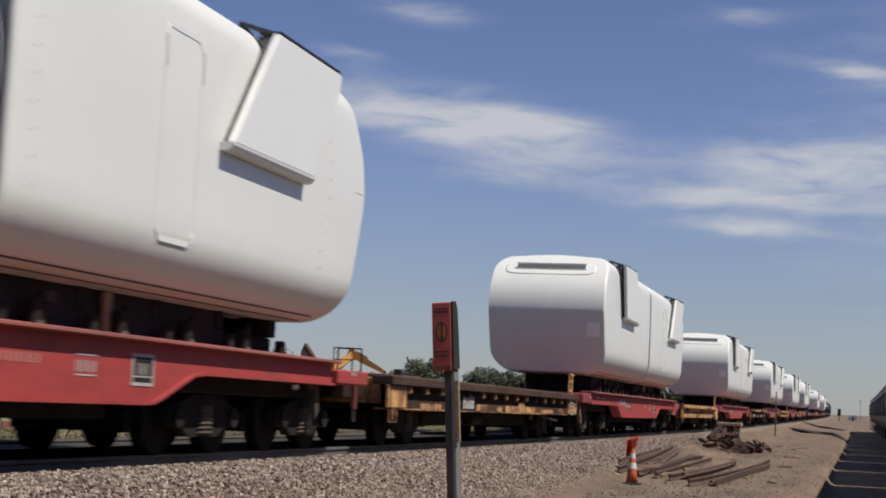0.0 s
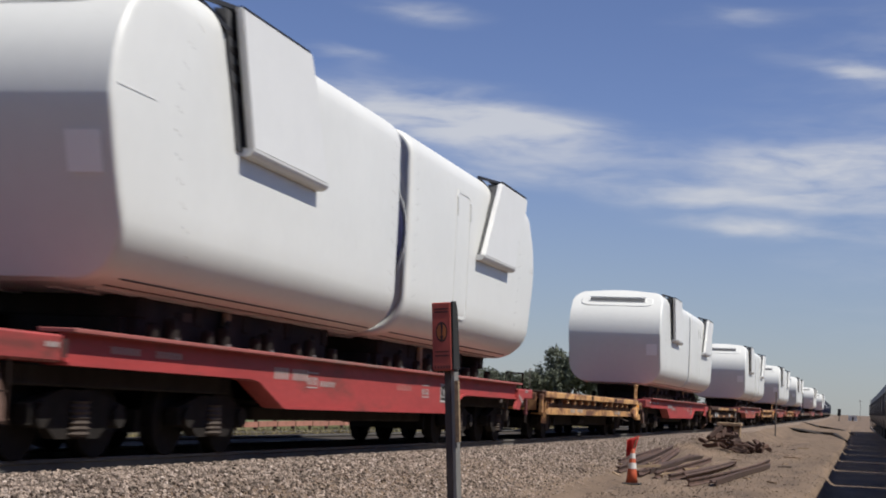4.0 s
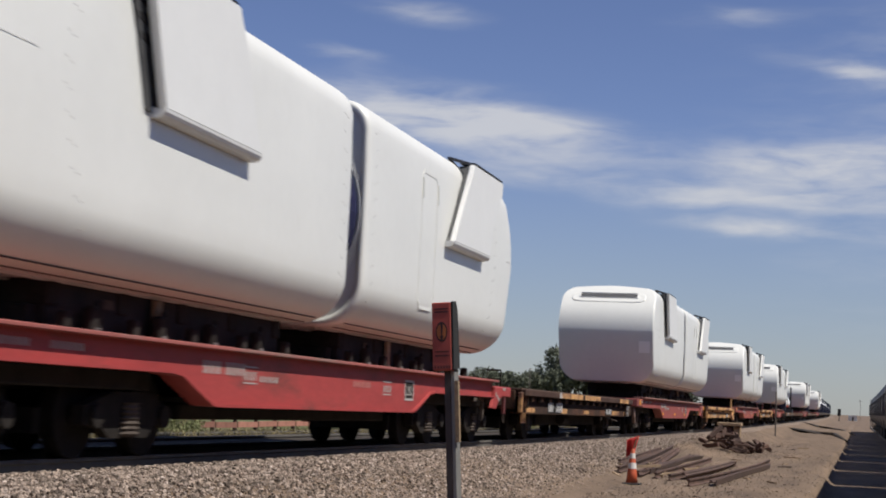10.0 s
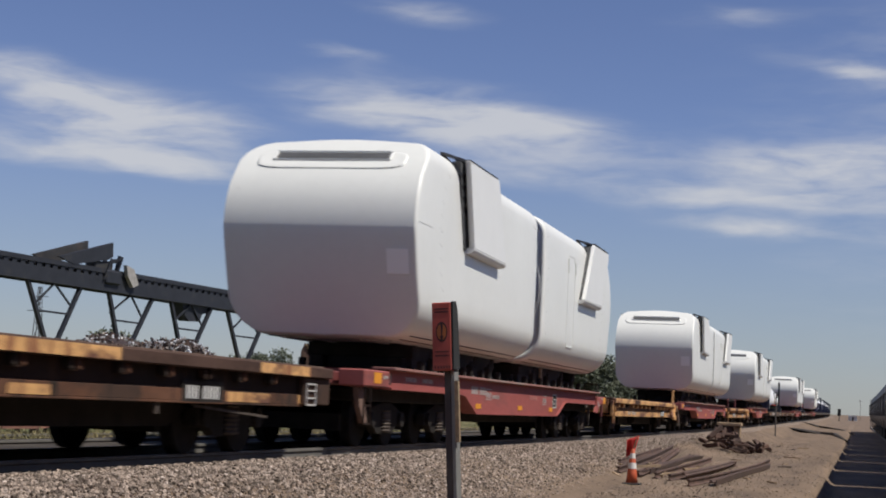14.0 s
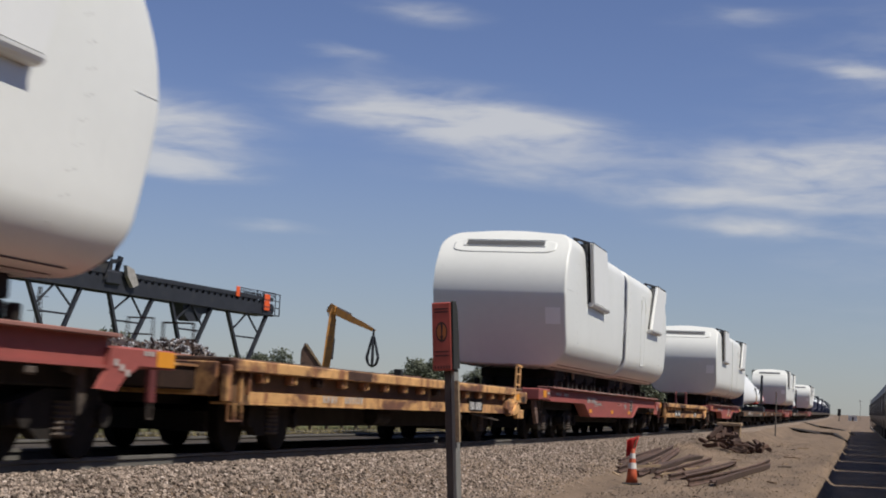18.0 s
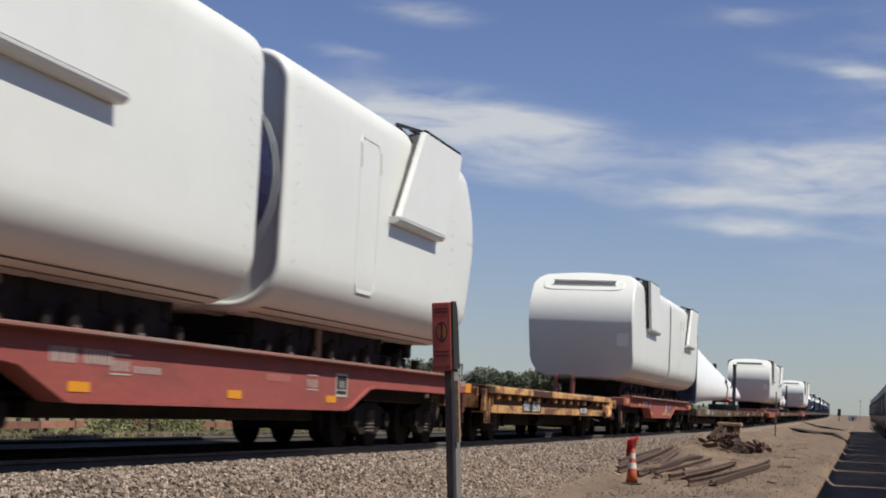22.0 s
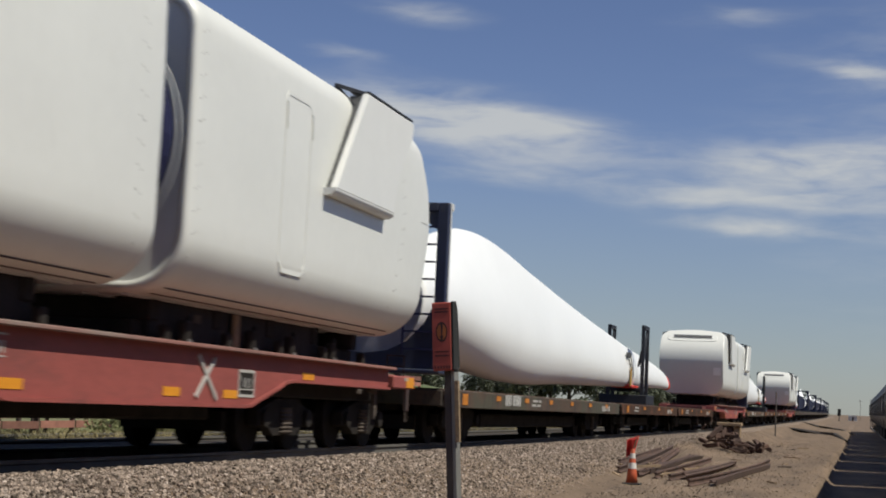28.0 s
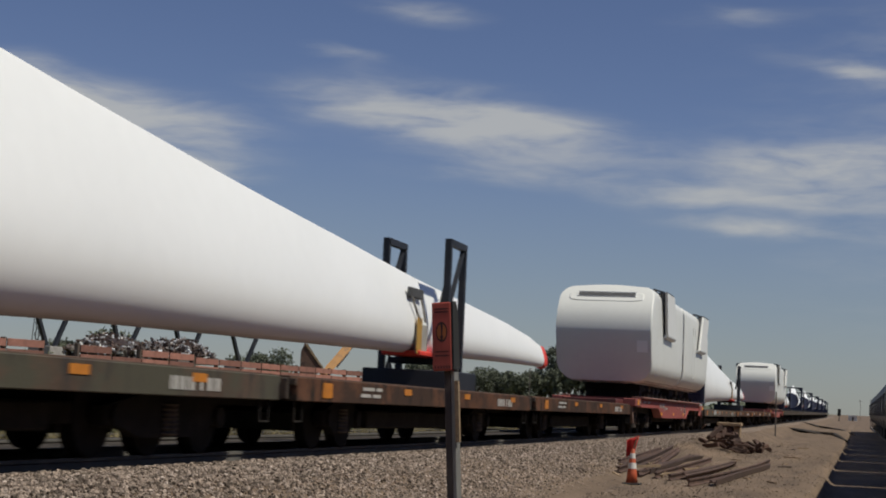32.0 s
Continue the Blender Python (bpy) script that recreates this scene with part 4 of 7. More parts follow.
    for y, size, panel in marks:
        big = size == "big"
        k, z, h = (1.0, 0.69, 0.23) if big else (0.55, 0.68, 0.15)
        row = [(round(w * k, 3), round(g * k, 3)) for w, g in letters[:3] + [(0.06, 0.42 if big else 0.28)] + digits]
        if panel:
            part("mark_panel", boxes((1.351, 1.3775, y - 0.12, y + sum(w + g for w, g in row) + 0.1, z - 0.035, z + h + 0.06)), "under", car, "black painted mark panel")
        bars(car, "stencil_bar", 1.378, y, z, row, h if panel else 0.10, "fresh" if panel else "plate", "white stencilled marks")
    if stand:  # brake stand on the rear platform
        part("brake_stand", beams(0.04, *[((1.25, L_ + a, b), (1.25, L_ + c, d)) for a, b, c, d in ((-0.30, 1.08, -0.22, 1.72), (0.16, 1.08, 0.20, 1.72), (-0.28, 1.28, 0.17, 1.28), (-0.25, 1.52, 0.19, 1.52), (-0.24, 1.72, 0.34, 1.70))]), clean, car)
    part("brake_wheel_stand", beams(0.022, ((0.9, 0.15, top), (0.9, 0.15, top + 0.42)), ((0.5, 0.15, top), (0.5, 0.15, top + 0.42)), ((0.5, 0.15, top + 0.41), (0.9, 0.15, top + 0.41))), "web", car)
    running_gear(car, [(1.75, 3.5), (L_ - 3.65, L_ - 1.9)])
    coupler(car, -0.95, -1)
    coupler(car, L_ + 0.2, 1)
    return put_on_train(car, s)


# low brown car, front end at 0
def brown_car(s, label, length, trucks, gap=1.3, stakes=2, low=0.76, top=1.13):
    paint = "brown"
    car = thing("flatcar", label, "railcar", "brown flatcars of the train")
    L_ = length
    e = 2.0
    for sx in (1, -1):
        part("top_flange", boxes((*sorted((sx * 1.15, sx * 1.50)), 0.1, L_ - 0.1, top - 0.10, top), bevel=0.012), paint, car)
        bm = bmesh.new()
        prism(bm, [(0.1, 0.86), (e * 0.9, 0.86), (e * 1.15, low), (L_ - e * 1.15, low), (L_ - e * 0.9, 0.86), (L_ - 0.1, 0.86), (L_ - 0.1, top - 0.1), (0.1, top - 0.1)], *sorted((sx * 1.20, sx * 1.25)), 0)
        part("side_web", bm, paint, car)
        part("lower_flange", boxes((*sorted((sx * 1.18, sx * 1.44)), e * 1.1, L_ - e * 1.1, low - 0.02, low + 0.10), bevel=0.01), paint, car)
        for ya, yb in ((0.12, e * 0.95), (L_ - e * 0.95, L_ - 0.12)):
            part("end_panel", boxes((*sorted((sx * 1.275, sx * 1.40)), ya, yb, 0.74, top - 0.105), bevel=0.015), paint, car)
            part("corner_bracket", prism(bmesh.new(), [(ya + 0.15, top - 0.106), (yb - 0.35, top - 0.106), (yb - 0.1, low - 0.02), (yb - 0.45, low - 0.02), (ya + 0.55, 0.86), (ya + 0.15, 0.86)] if yb < L_ / 2 else [(yb - 0.15, top - 0.106), (ya + 0.35, top - 0.106), (ya + 0.1, low - 0.02), (ya + 0.45, low - 0.02), (yb - 0.55, 0.86), (yb - 0.15, 0.86)], *sorted((sx * 1.404, sx * 1.485)), 0), paint, car)
        stake = {}
        for k in range(stakes):
            m = pose(sx * 1.325, 1.7 + k * gap, top - 0.19)
            kind = "web" if (k * 7 + int(L_ * 3)) % 5 in (1, 2) else paint
            if kind not in stake:
                stake[kind] = part("stake_pocket", boxes((-0.04, 0.045, -0.05, 0.05, -0.045, 0.08), bevel=0.012), kind, car)
                stake[kind].matrix_basis = m
            else:
                same("stake_pocket", stake[kind], car, m)
        for ya in (0.25, L_ - 0.65):
            part("sill_step", beams(0.022, ((sx * 1.44, ya, 0.75), (sx * 1.44, ya, 0.42)), ((sx * 1.44, ya + 0.32, 0.75), (sx * 1.44, ya + 0.32, 0.42)), ((sx * 1.44, ya, 0.43), (sx * 1.44, ya + 0.32, 0.43))), "under", car)
    part("deck", boxes((-1.42, 1.42, 0.1, L_ - 0.1, top - 0.03, top + 0.03), bevel=0.01), "deck", car, "weathered plank deck")
    part("centre_sill", boxes((-0.33, 0.33, 0.2, L_ - 0.2, 0.60, top - 0.05)), "under", car)
    # brake rigging and deep sills under the floor
    part("fishbelly_sill", boxes((-0.8, 0.8, 4.0, L_ - 4.2, 0.36, 0.6), bevel=0.02), "under", car)
    part("brake_cylinder", tube(bmesh.new(), (0.75, L_ * 0.42, 0.52), (0.75, L_ * 0.42 + 0.8, 0.52), 0.15, seg=12), "under", car)
    part("air_reservoir", tube(bmesh.new(), (-0.75, L_ * 0.36, 0.5), (-0.75, L_ * 0.36 + 1.3, 0.5), 0.19, seg=12), "under", car)
    part("brake_rod", beams(0.05, ((0.55, 3.0, 0.42), (0.55, L_ - 3.0, 0.46))), "under", car)
    for y in np.linspace(2.5, L_ - 2.6, 7):
        part("cross_bearer", boxes((-1.2, 1.2, y, y + 0.12, 0.78, top - 0.11)), "under", car)
    for y in (0.05, L_ - 0.17):
        part("end_beam", boxes((-1.4, 1.4, y, y + 0.12, 0.72, top + 0.0), bevel=0.015), paint, car)
    running_gear(car, trucks)
    coupler(car, 0.05, -1)
    coupler(car, L_ - 0.05, 1)
    return put_on_train(car, s)


# ---- nacelles ----
def nacelle_outline():
    """flat walls, tight rounded corners, as (x, z) round from the near wall"""
    def corner(cx, cz, r, a0, a1, n=7):
        return [(cx + r * math.cos(radians(a0 + (a1 - a0) * k / n)), cz + r * math.sin(radians(a0 + (a1 - a0) * k / n))) for k in range(n + 1)]
    right = [(1.70, 2.9), (1.702, 3.2), (1.705, 3.45), (1.705, 3.59), (1.705, 3.63), (1.705, 3.8), (1.702, 4.05), (1.70, 4.3), (1.69, 4.55)] + corner(1.25, 4.755, 0.44, 4, 82) + [(1.0, 5.215), (0.6, 5.25), (0.2, 5.27)]
    low = [(0.2, 1.795), (0.6, 1.80), (0.72, 1.80)] + corner(1.04, 2.46, 0.66, -86, -3, 9) + [(1.70, 2.66)]
    half = low + right
    return [(x, z) for x, z in half] + [(-x * 0.965, z) for x, z in half[::-1]]


def nose(z):
    k = z - 3.60
    return -0.92 + (1.0 * (k / 1.5) ** 2.35 if k > 0 else 0.60 * (-k / 1.6) ** 1.25)


def nacelle(s, turned, label, end=9.30):
    """a nacelle shell from its blunt nose to the open hub end at 9.35; the turned one runs the other way"""
    nac = thing("nacelle", label, "wind turbine part", "nacelles on the train")
    out = nacelle_outline()

    def place(x, y, z):
        return (x, 19.47 - y, z) if turned else (x, y, z)

    def ring(scale, dy, flat=None, zc=3.5):
        r = []
        for x, z in out:
            x2, z2 = x * scale[0], zc + (z - zc) * scale[1]
            r.append(place(x2, (nose(z2) + dy) if flat is None else flat, z2))
        return r

    bm = bmesh.new()
    rings = [ring((0.978, 0.978), 0.012), ring((0.990, 0.990), 0.035), ring((0.997, 0.997), 0.075), ring((1, 1), 0.13), ring((1, 1), 0.9)]
    rings += [ring((1, 1), 0, y) for y in (2.0, 3.5, 5.0, 6.5, 8.0, end - 0.21)]
    rings += [ring((0.998, 0.998), 0, end - 0.1), ring((0.985, 0.985), 0, end - 0.02), ring((0.965, 0.965), 0, end), ring((0.93, 0.93), 0, end - 0.01), ring((0.93, 0.93), 0, 8.9)]
    skin(bm, rings, False, False)
    # the nose, row by row up to the rounded rim
    rim = [(x * 0.978, 3.5 + (z - 3.5) * 0.978) for x, z in out]
    half = rim[:len(rim) // 2]
    rows = [[bm.verts.new(place(x * u, nose(z) + 0.012 - 0.02 * (1 - u * u), z)) for u in (1, 0.985, 0.96, 0.9, 0.75, 0.5, 0.2, -0.2, -0.5, -0.75, -0.9, -0.96, -0.985, -1)] for x, z in half]
    for a, b in zip(rows, rows[1:]):
        for i in range(13):
            bm.faces.new((a[i], a[i + 1], b[i + 1], b[i]))
    bmesh.ops.remove_doubles(bm, verts=bm.verts[:], dist=0.002)
    part("shell", bm, "white", nac, "glossy off-white moulded shell", smooth=True)
    # dark blue cover in the hub end with its bent hoops
    bm = bmesh.new()
    b0 = end - 0.12 if turned else 8.95
    skin(bm, [ring((0.932, 0.932), 0, b0), ring((0.932, 0.932), 0, b0 + 0.07)])
    part("hub_cover", bm, "white2" if turned else "seal", nac, "pale bulkhead")
    if not turned:
        c = [(1.60 * math.cos(t), 3.47 + 1.52 * math.sin(t)) for t in (2 * math.pi * i / 40 for i in range(40))]
        bm = skin(bmesh.new(), [[(x * k, y, 3.47 + (z - 3.47) * k) for x, z in c] for y, k in ((9.02, 1), (9.86, 1), (9.95, 0.985), (9.97, 0.95))])
        part("hub_drum", bm, "cover", nac, "dark blue weather cover", smooth=False)
    for yy in () if turned else (9.88, 10.03):  # bent pipe hoops
        bm = bmesh.new()
        loop = []
        for i in range(40):
            t = 2 * math.pi * i / 40
            c_, s_ = math.cos(t), math.sin(t)
            loop.append([bm.verts.new(place((1.645 + 0.009 * math.cos(a)) * c_, yy + 0.009 * math.sin(a), 3.47 + (1.565 + 0.009 * math.cos(a)) * s_)) for a in (math.pi * q / 3 for q in range(6))])
        for a, b in zip(loop, loop[1:] + loop[:1]):
            for q in range(6):
                bm.faces.new((a[q], a[(q + 1) % 6], b[(q + 1) % 6], b[q]))
        part("hoop", bm, "seal", nac, "grey hoop round the cover", smooth=True)
    # nose vent: moulded panel with a long dark slot
    def on_nose(x, z, d):
        return place(x, nose(z) - d, z)
    bm = bmesh.new()
    rr = []
    for d, k in ((-0.02, 1.03), (0.022, 1.0), (0.026, 0.96)):
        ring_ = []
        for i in range(40):
            t = 2 * math.pi * i / 40
            c_, s_ = math.cos(t), math.sin(t)
            ring_.append(on_nose(1.30 * k * math.copysign(abs(c_) ** 0.35, c_), 4.80 + 0.17 * (k ** 3) * math.copysign(abs(s_) ** 0.5, s_), d))
        rr.append(ring_)
    skin(bm, rr, False, True)
    part("vent_panel", bm, "white", nac, smooth=False)
    bm = bmesh.new()
    z0, z1, w = 4.81, 4.94, 1.0
    a = [on_nose(x, z, 0.032) for x, z in ((-w, z0), (w, z0), (w, z1), (-w, z1))]
    b = [on_nose(x, z, -0.05) for x, z in ((-w, z0), (w, z0), (w, z1), (-w, z1))]
    skin(bm, [b, a])
    part("vent_slot", bm, "slot", nac, "long dark air slot")
    fr = bmesh.new()
    for (xa, za), (xb, zb) in (((-w - 0.04, z0 - 0.02), (w + 0.04, z0 - 0.02)), ((-w - 0.04, z1 + 0.02), (w + 0.04, z1 + 0.02)), ((-w - 0.03, z0 - 0.02), (-w - 0.03, z1 + 0.02)), ((w + 0.03, z0 - 0.02), (w + 0.03, z1 + 0.02))):
        beam(fr, on_nose(xa, za, 0.03), on_nose(xb, zb, 0.03), 0.04, 0.03)
    part("vent_frame", fr, "white2", nac)
    # bolts beside the joints
    bm = bmesh.new()

    def wall_x(z):
        best = min(out[:len(out) // 2], key=lambda q: abs(q[1] - z))
        return best[0] if 2.3 < z < 4.8 else best[0]
    for y in (0.62, 0.73, 8.86, 8.97):
        for k in range(11):
            z = 2.25 + 0.25 * k - (0.035 if y in (0.73, 8.97) else 0)
            for sx in (1, -1):
                yy = y + (max(0, nose(z) + 0.9) if y < 1 else 0)
                x = wall_x(z) * sx
                p = place(x, yy, z)
                tube(bm, (p[0] - 0.01 * sx, p[1], p[2]), (p[0] + 0.005 * sx, p[1], p[2]), 0.012, seg=6)
    part("bolt_seam", bm, "bolt", nac, "rows of small grey bolts")["kind"] = "stuff"
    # seam line across the nose corner
    for sx in (1, -1):
        x = wall_x(3.75) * sx
        part("joint_strip", beams(0.004, (place(x * 1.004, nose(3.72) + 0.10, 3.72), place(x * 1.004, nose(3.72) + (0.6 if turned else 1.0), 3.72))), "seal", nac)
    # long seams where the floor pan joins the walls
    for sx in (1, -1):
        for x, z in ((1.352, 1.874), (1.18, 1.812)):
            y0, y1 = sorted((place(0, 0.25, 0)[1], place(0, end - 0.3, 0)[1]))
            part("floor_seam", beams(0.022, ((sx * x, y0, z), (sx * x, y1, z)), h=0.016), "seam", nac, "dark seam of the floor pan")
    # keel strips under the shell
    for x in (-0.95, -0.5, 0.5, 0.95):
        part("keel_strip", boxes((x - 0.05, x + 0.05, *sorted((place(0, 0.4, 0)[1], place(0, 9.0, 0)[1])), 1.775, 1.83)), "seal", nac)
    # pale patch plate on the nose
    p = [on_nose(x, z, 0.012) for x, z in ((1.18, 2.85), (1.56, 2.85), (1.56, 3.25), (1.18, 3.25))]
    q = [on_nose(x, z, -0.03) for x, z in ((1.18, 2.85), (1.56, 2.85), (1.56, 3.25), (1.18, 3.25))]
    bm = bmesh.new()
    skin(bm, [q, p])
    part("patch", bm, "blade", nac, "pale rectangular patch")
    # air hoods on both walls; both open against the run
    if turned:
        hood = [(14.78, 3.57), (17.58, 3.58), (17.8, 4.2), (18.45, 4.86), (18.5, 5.12), (16.05, 5.12)]
    else:
        hood = [(2.46, 3.60), (5.20, 3.57), (4.70, 4.4), (4.58, 4.74), (4.30, 5.14), (1.86, 5.14)]
    for sx in (1, -1):
        bm = bmesh.new()
        prism(bm, hood, *sorted((sx * 1.78, sx * 1.88)), 0)
        bmesh.ops.bevel(bm, geom=bm.edges[:], offset=0.02, segments=2, affect="EDGES")
        part("hood_panel", bm, "white2", nac, "white side hood standing off the wall")
        (ya, za), (yb, zb) = hood[0], hood[1]
        # rolled lower lip, flush with the panel
        roll = [(1.878, za + 0.015), (1.872, za - 0.02), (1.852, za - 0.055), (1.82, za - 0.078), (1.76, za - 0.088), (1.64, za - 0.08), (1.64, za + 0.015)]
        bm = bmesh.new()
        skin(bm, [[(sx * x, y, z + (zb - za) * k) for x, z in roll] for y, k in ((ya - 0.01, 0), (yb + 0.03, 1))])
        part("hood_lip", bm, "white2", nac, smooth=False)
        yt = hood[-1][0]
        # louvred throat and roof flap
        for k in range(0 if turned else 4):
            z = 4.22 + 0.19 * k
            y0 = ya + (yt - ya) * (z - za) / (5.12 - za)
            part("louvre", prism(bmesh.new(), [(y0 - 0.14, z + 0.10), (y0 - 0.14, z + 0.04), (y0 + 0.16, z - 0.02), (y0 + 0.16, z + 0.12)], *sorted((sx * 1.64, sx * 1.74)), 0), "dark", nac)
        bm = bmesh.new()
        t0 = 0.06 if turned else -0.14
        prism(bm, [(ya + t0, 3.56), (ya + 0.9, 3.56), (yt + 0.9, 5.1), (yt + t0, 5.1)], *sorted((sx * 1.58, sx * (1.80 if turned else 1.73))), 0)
        # solid block; the opening's inner shade is put in as grey
        part("hood_throat", bm, "slot", nac, "grey block for the shaded recess under the hood")
        yb_ = 0.12 if turned else 0.3
        part("hood_brace", beams(0.05, ((sx * 1.42, yt - yb_, 4.95), (sx * 1.42, yt - yb_, 5.24)), ((sx * 1.42, yt - yb_, 5.22), (sx * 1.80, yt + 0.1, 5.13)), ((sx * 1.42, yt - yb_ + 0.05, 5.2), (sx * 1.74, yt - 0.05, 4.86))), "steel", nac)
        yd0 = hood[4][0]
        part("hood_cap", boxes((*sorted((sx * 1.58, sx * 1.87)), min(yt, yd0) + 0.05, max(yt, yd0) - 0.05, 5.141, 5.16)), "steel", nac, "dark top edge of the hood")
    # raised door outline on the turned shell
    if turned:
        for sx in (1, -1):
            bm = bmesh.new()
            ys = (13.22, 14.2)
            pts = [(ys[0], 2.45), (ys[0], 4.46), (ys[0] + 0.1, 4.59), (ys[1] - 0.1, 4.59), (ys[1], 4.46), (ys[1], 2.45), (ys[1] - 0.12, 2.33), (ys[0] + 0.12, 2.33)]
            for i in range(8):
                (y0, z0), (y1, z1) = pts[i], pts[(i + 1) % 8]
                n = 6
                for j in range(n):
                    za, zb = z0 + (z1 - z0) * j / n, z0 + (z1 - z0) * (j + 1) / n
                    beam(bm, (wall_x(za) * sx, y0 + (y1 - y0) * j / n, za), (wall_x(zb) * sx, y0 + (y1 - y0) * (j + 1) / n, zb), 0.014, 0.06)
            part("door_frame", bm, "white", nac, "raised outline of a hatch")
    return put_on_train(nac, s)


def cradle(s, y0, y1, label):
    """black steel transport frame under a nacelle"""
    cr = thing("transport_cradle", label, "cradle", "cradles under the nacelles")
    z0, z1 = 1.24, 1.82
    for x in (-0.75, 0.75):
        part("long_beam", boxes((x - 0.12, x + 0.12, y0, y1, z0, z0 + 0.3), bevel=0.02), "under", cr)
    n = 5
    for k in range(n):
        y = y0 + 0.3 + (y1 - y0 - 0.6) * k / (n - 1)
        part("cross_beam", boxes((-1.0, 1.0, y - 0.13, y + 0.13, z0 + 0.3, z1 - 0.02), bevel=0.02), "under", cr)
        for sx in (1, -1):
            part("stop", boxes((*sorted((sx * 1.06, sx * 1.18)), y - 0.07, y + 0.07, z0, z0 + 0.26), bevel=0.02), "under", cr)
    # solid dark box, added where only shade lies under the nacelle
    part("skirt", boxes((-0.97, 0.97, y0 + 0.2, y1 - (2.0 if y0 > 9 else 0.2), z0 + 0.03, z1 + 0.0)), "dark", cr, "dark filler for the shade under the nacelle")
    rng = random.Random(int(y0 * 10 + s))
    for k in range(4):
        y = y0 + 0.7 + (y1 - y0 - 1.6) * (k + 0.25 * rng.random()) / 3.6
        part("load_binder", boxes((1.06, 1.20, y, y + 0.16, z0 + 0.02, z0 + 0.34), (1.10, 1.16, y + 0.16, y + 0.30, z0 + 0.02, z0 + 0.42), bevel=0.03), "truck", cr, "grimy ratchet binder")
        part("shackle", boxes((1.201, 1.216, y + 0.03, y + 0.07, z0 + 0.06, z0 + 0.12), (1.201, 1.216, y + 0.10, y + 0.14, z0 + 0.06, z0 + 0.12)), "galv", cr)
    part("timber_post", boxes((1.0, 1.06, y0 + 2.6, y0 + 2.78, z0 + 0.03, z1 - 0.06), bevel=0.008), "timber", cr, "raw timber packing post")
    part("rating_plate", boxes((1.001, 1.008, y0 + 1.4, y0 + 1.62, z0 + 0.34, z0 + 0.44)), "spring", cr, "small grimy rating plate")
    return put_on_train(cr, s)


# ---- blade ----
def blade(s, label):
    """root at 0, tip at 47; lies on its edge, chord upright"""
    bl = thing("turbine_blade", label, "blade", "blades on the train")
    rows = [  # y, thickness, top, bottom
        (0.0, 1.9, 3.62, 1.74), (1.5, 1.9, 3.72, 1.74), (3.0, 1.86, 4.08, 1.72), (4.5, 1.75, 4.45, 1.65), (6.0, 1.60, 4.66, 1.57), (8.0, 1.40, 4.76, 1.47), (10.5, 1.22, 4.70, 1.38),
        (14.0, 1.05, 4.42, 1.36), (18.4, 0.90, 4.12, 1.50), (23.5, 0.76, 3.79, 1.58), (28.6, 0.64, 3.52, 1.67), (33.0, 0.54, 3.27, 1.74), (38.0, 0.46, 3.06, 1.82), (42.0, 0.38, 2.90, 1.89), (45.0, 0.31, 2.70, 1.92), (46.5, 0.27, 2.54, 1.93), (47.1, 0.24, 2.48, 1.94)]
    fine = []
    for (a, b) in zip(rows, rows[1:]):
        for k in range(4):
            t = k / 4
            fine.append(tuple(a[i] + (b[i] - a[i]) * t for i in range(4)))
    fine.append(rows[-1])
    # ease the kinks
    arr = np.array(fine)
    for _ in range(3):
        arr[1:-1, 1:] = (arr[:-2, 1:] + 2 * arr[1:-1, 1:] + arr[2:, 1:]) / 4
    rings = []
    for y, th, top, bot in arr:
        zc, hz = (top + bot) / 2, (top - bot) / 2
        k = min(1, max(0, (y - 1.0) / 5))
        ring = []
        for i in range(36):
            t = 2 * math.pi * i / 36
            c, q = math.cos(t), math.sin(t)
            u = (1 + q) / 2  # thickest low down, thin at the upper edge
            foil = 10 * (0.2969 * math.sqrt(u) - 0.126 * u - 0.3516 * u * u + 0.2843 * u ** 3 - 0.1015 * u ** 4)
            ring.append((th / 2 * ((1 - k) * c + k * math.copysign(foil, c)), y, zc + hz * q))
        rings.append(ring)
    bm = bmesh.new()
    skin(bm, rings)
    part("shell", bm, "blade", bl, "smooth white tapering shell", smooth=True)
    bm = bmesh.new()
    skin(bm, [[(x * k, yy, (z - 2.21) * k + 2.21) for x, _, z in rings[-1]] for yy, k in ((46.72, 1.14), (46.75, 1.2), (47.2, 1.12), (47.25, 0.98))])
    part("tip_cap", bm, "redpad", bl, "bright red tip protector")
    return put_on_train(bl, s)


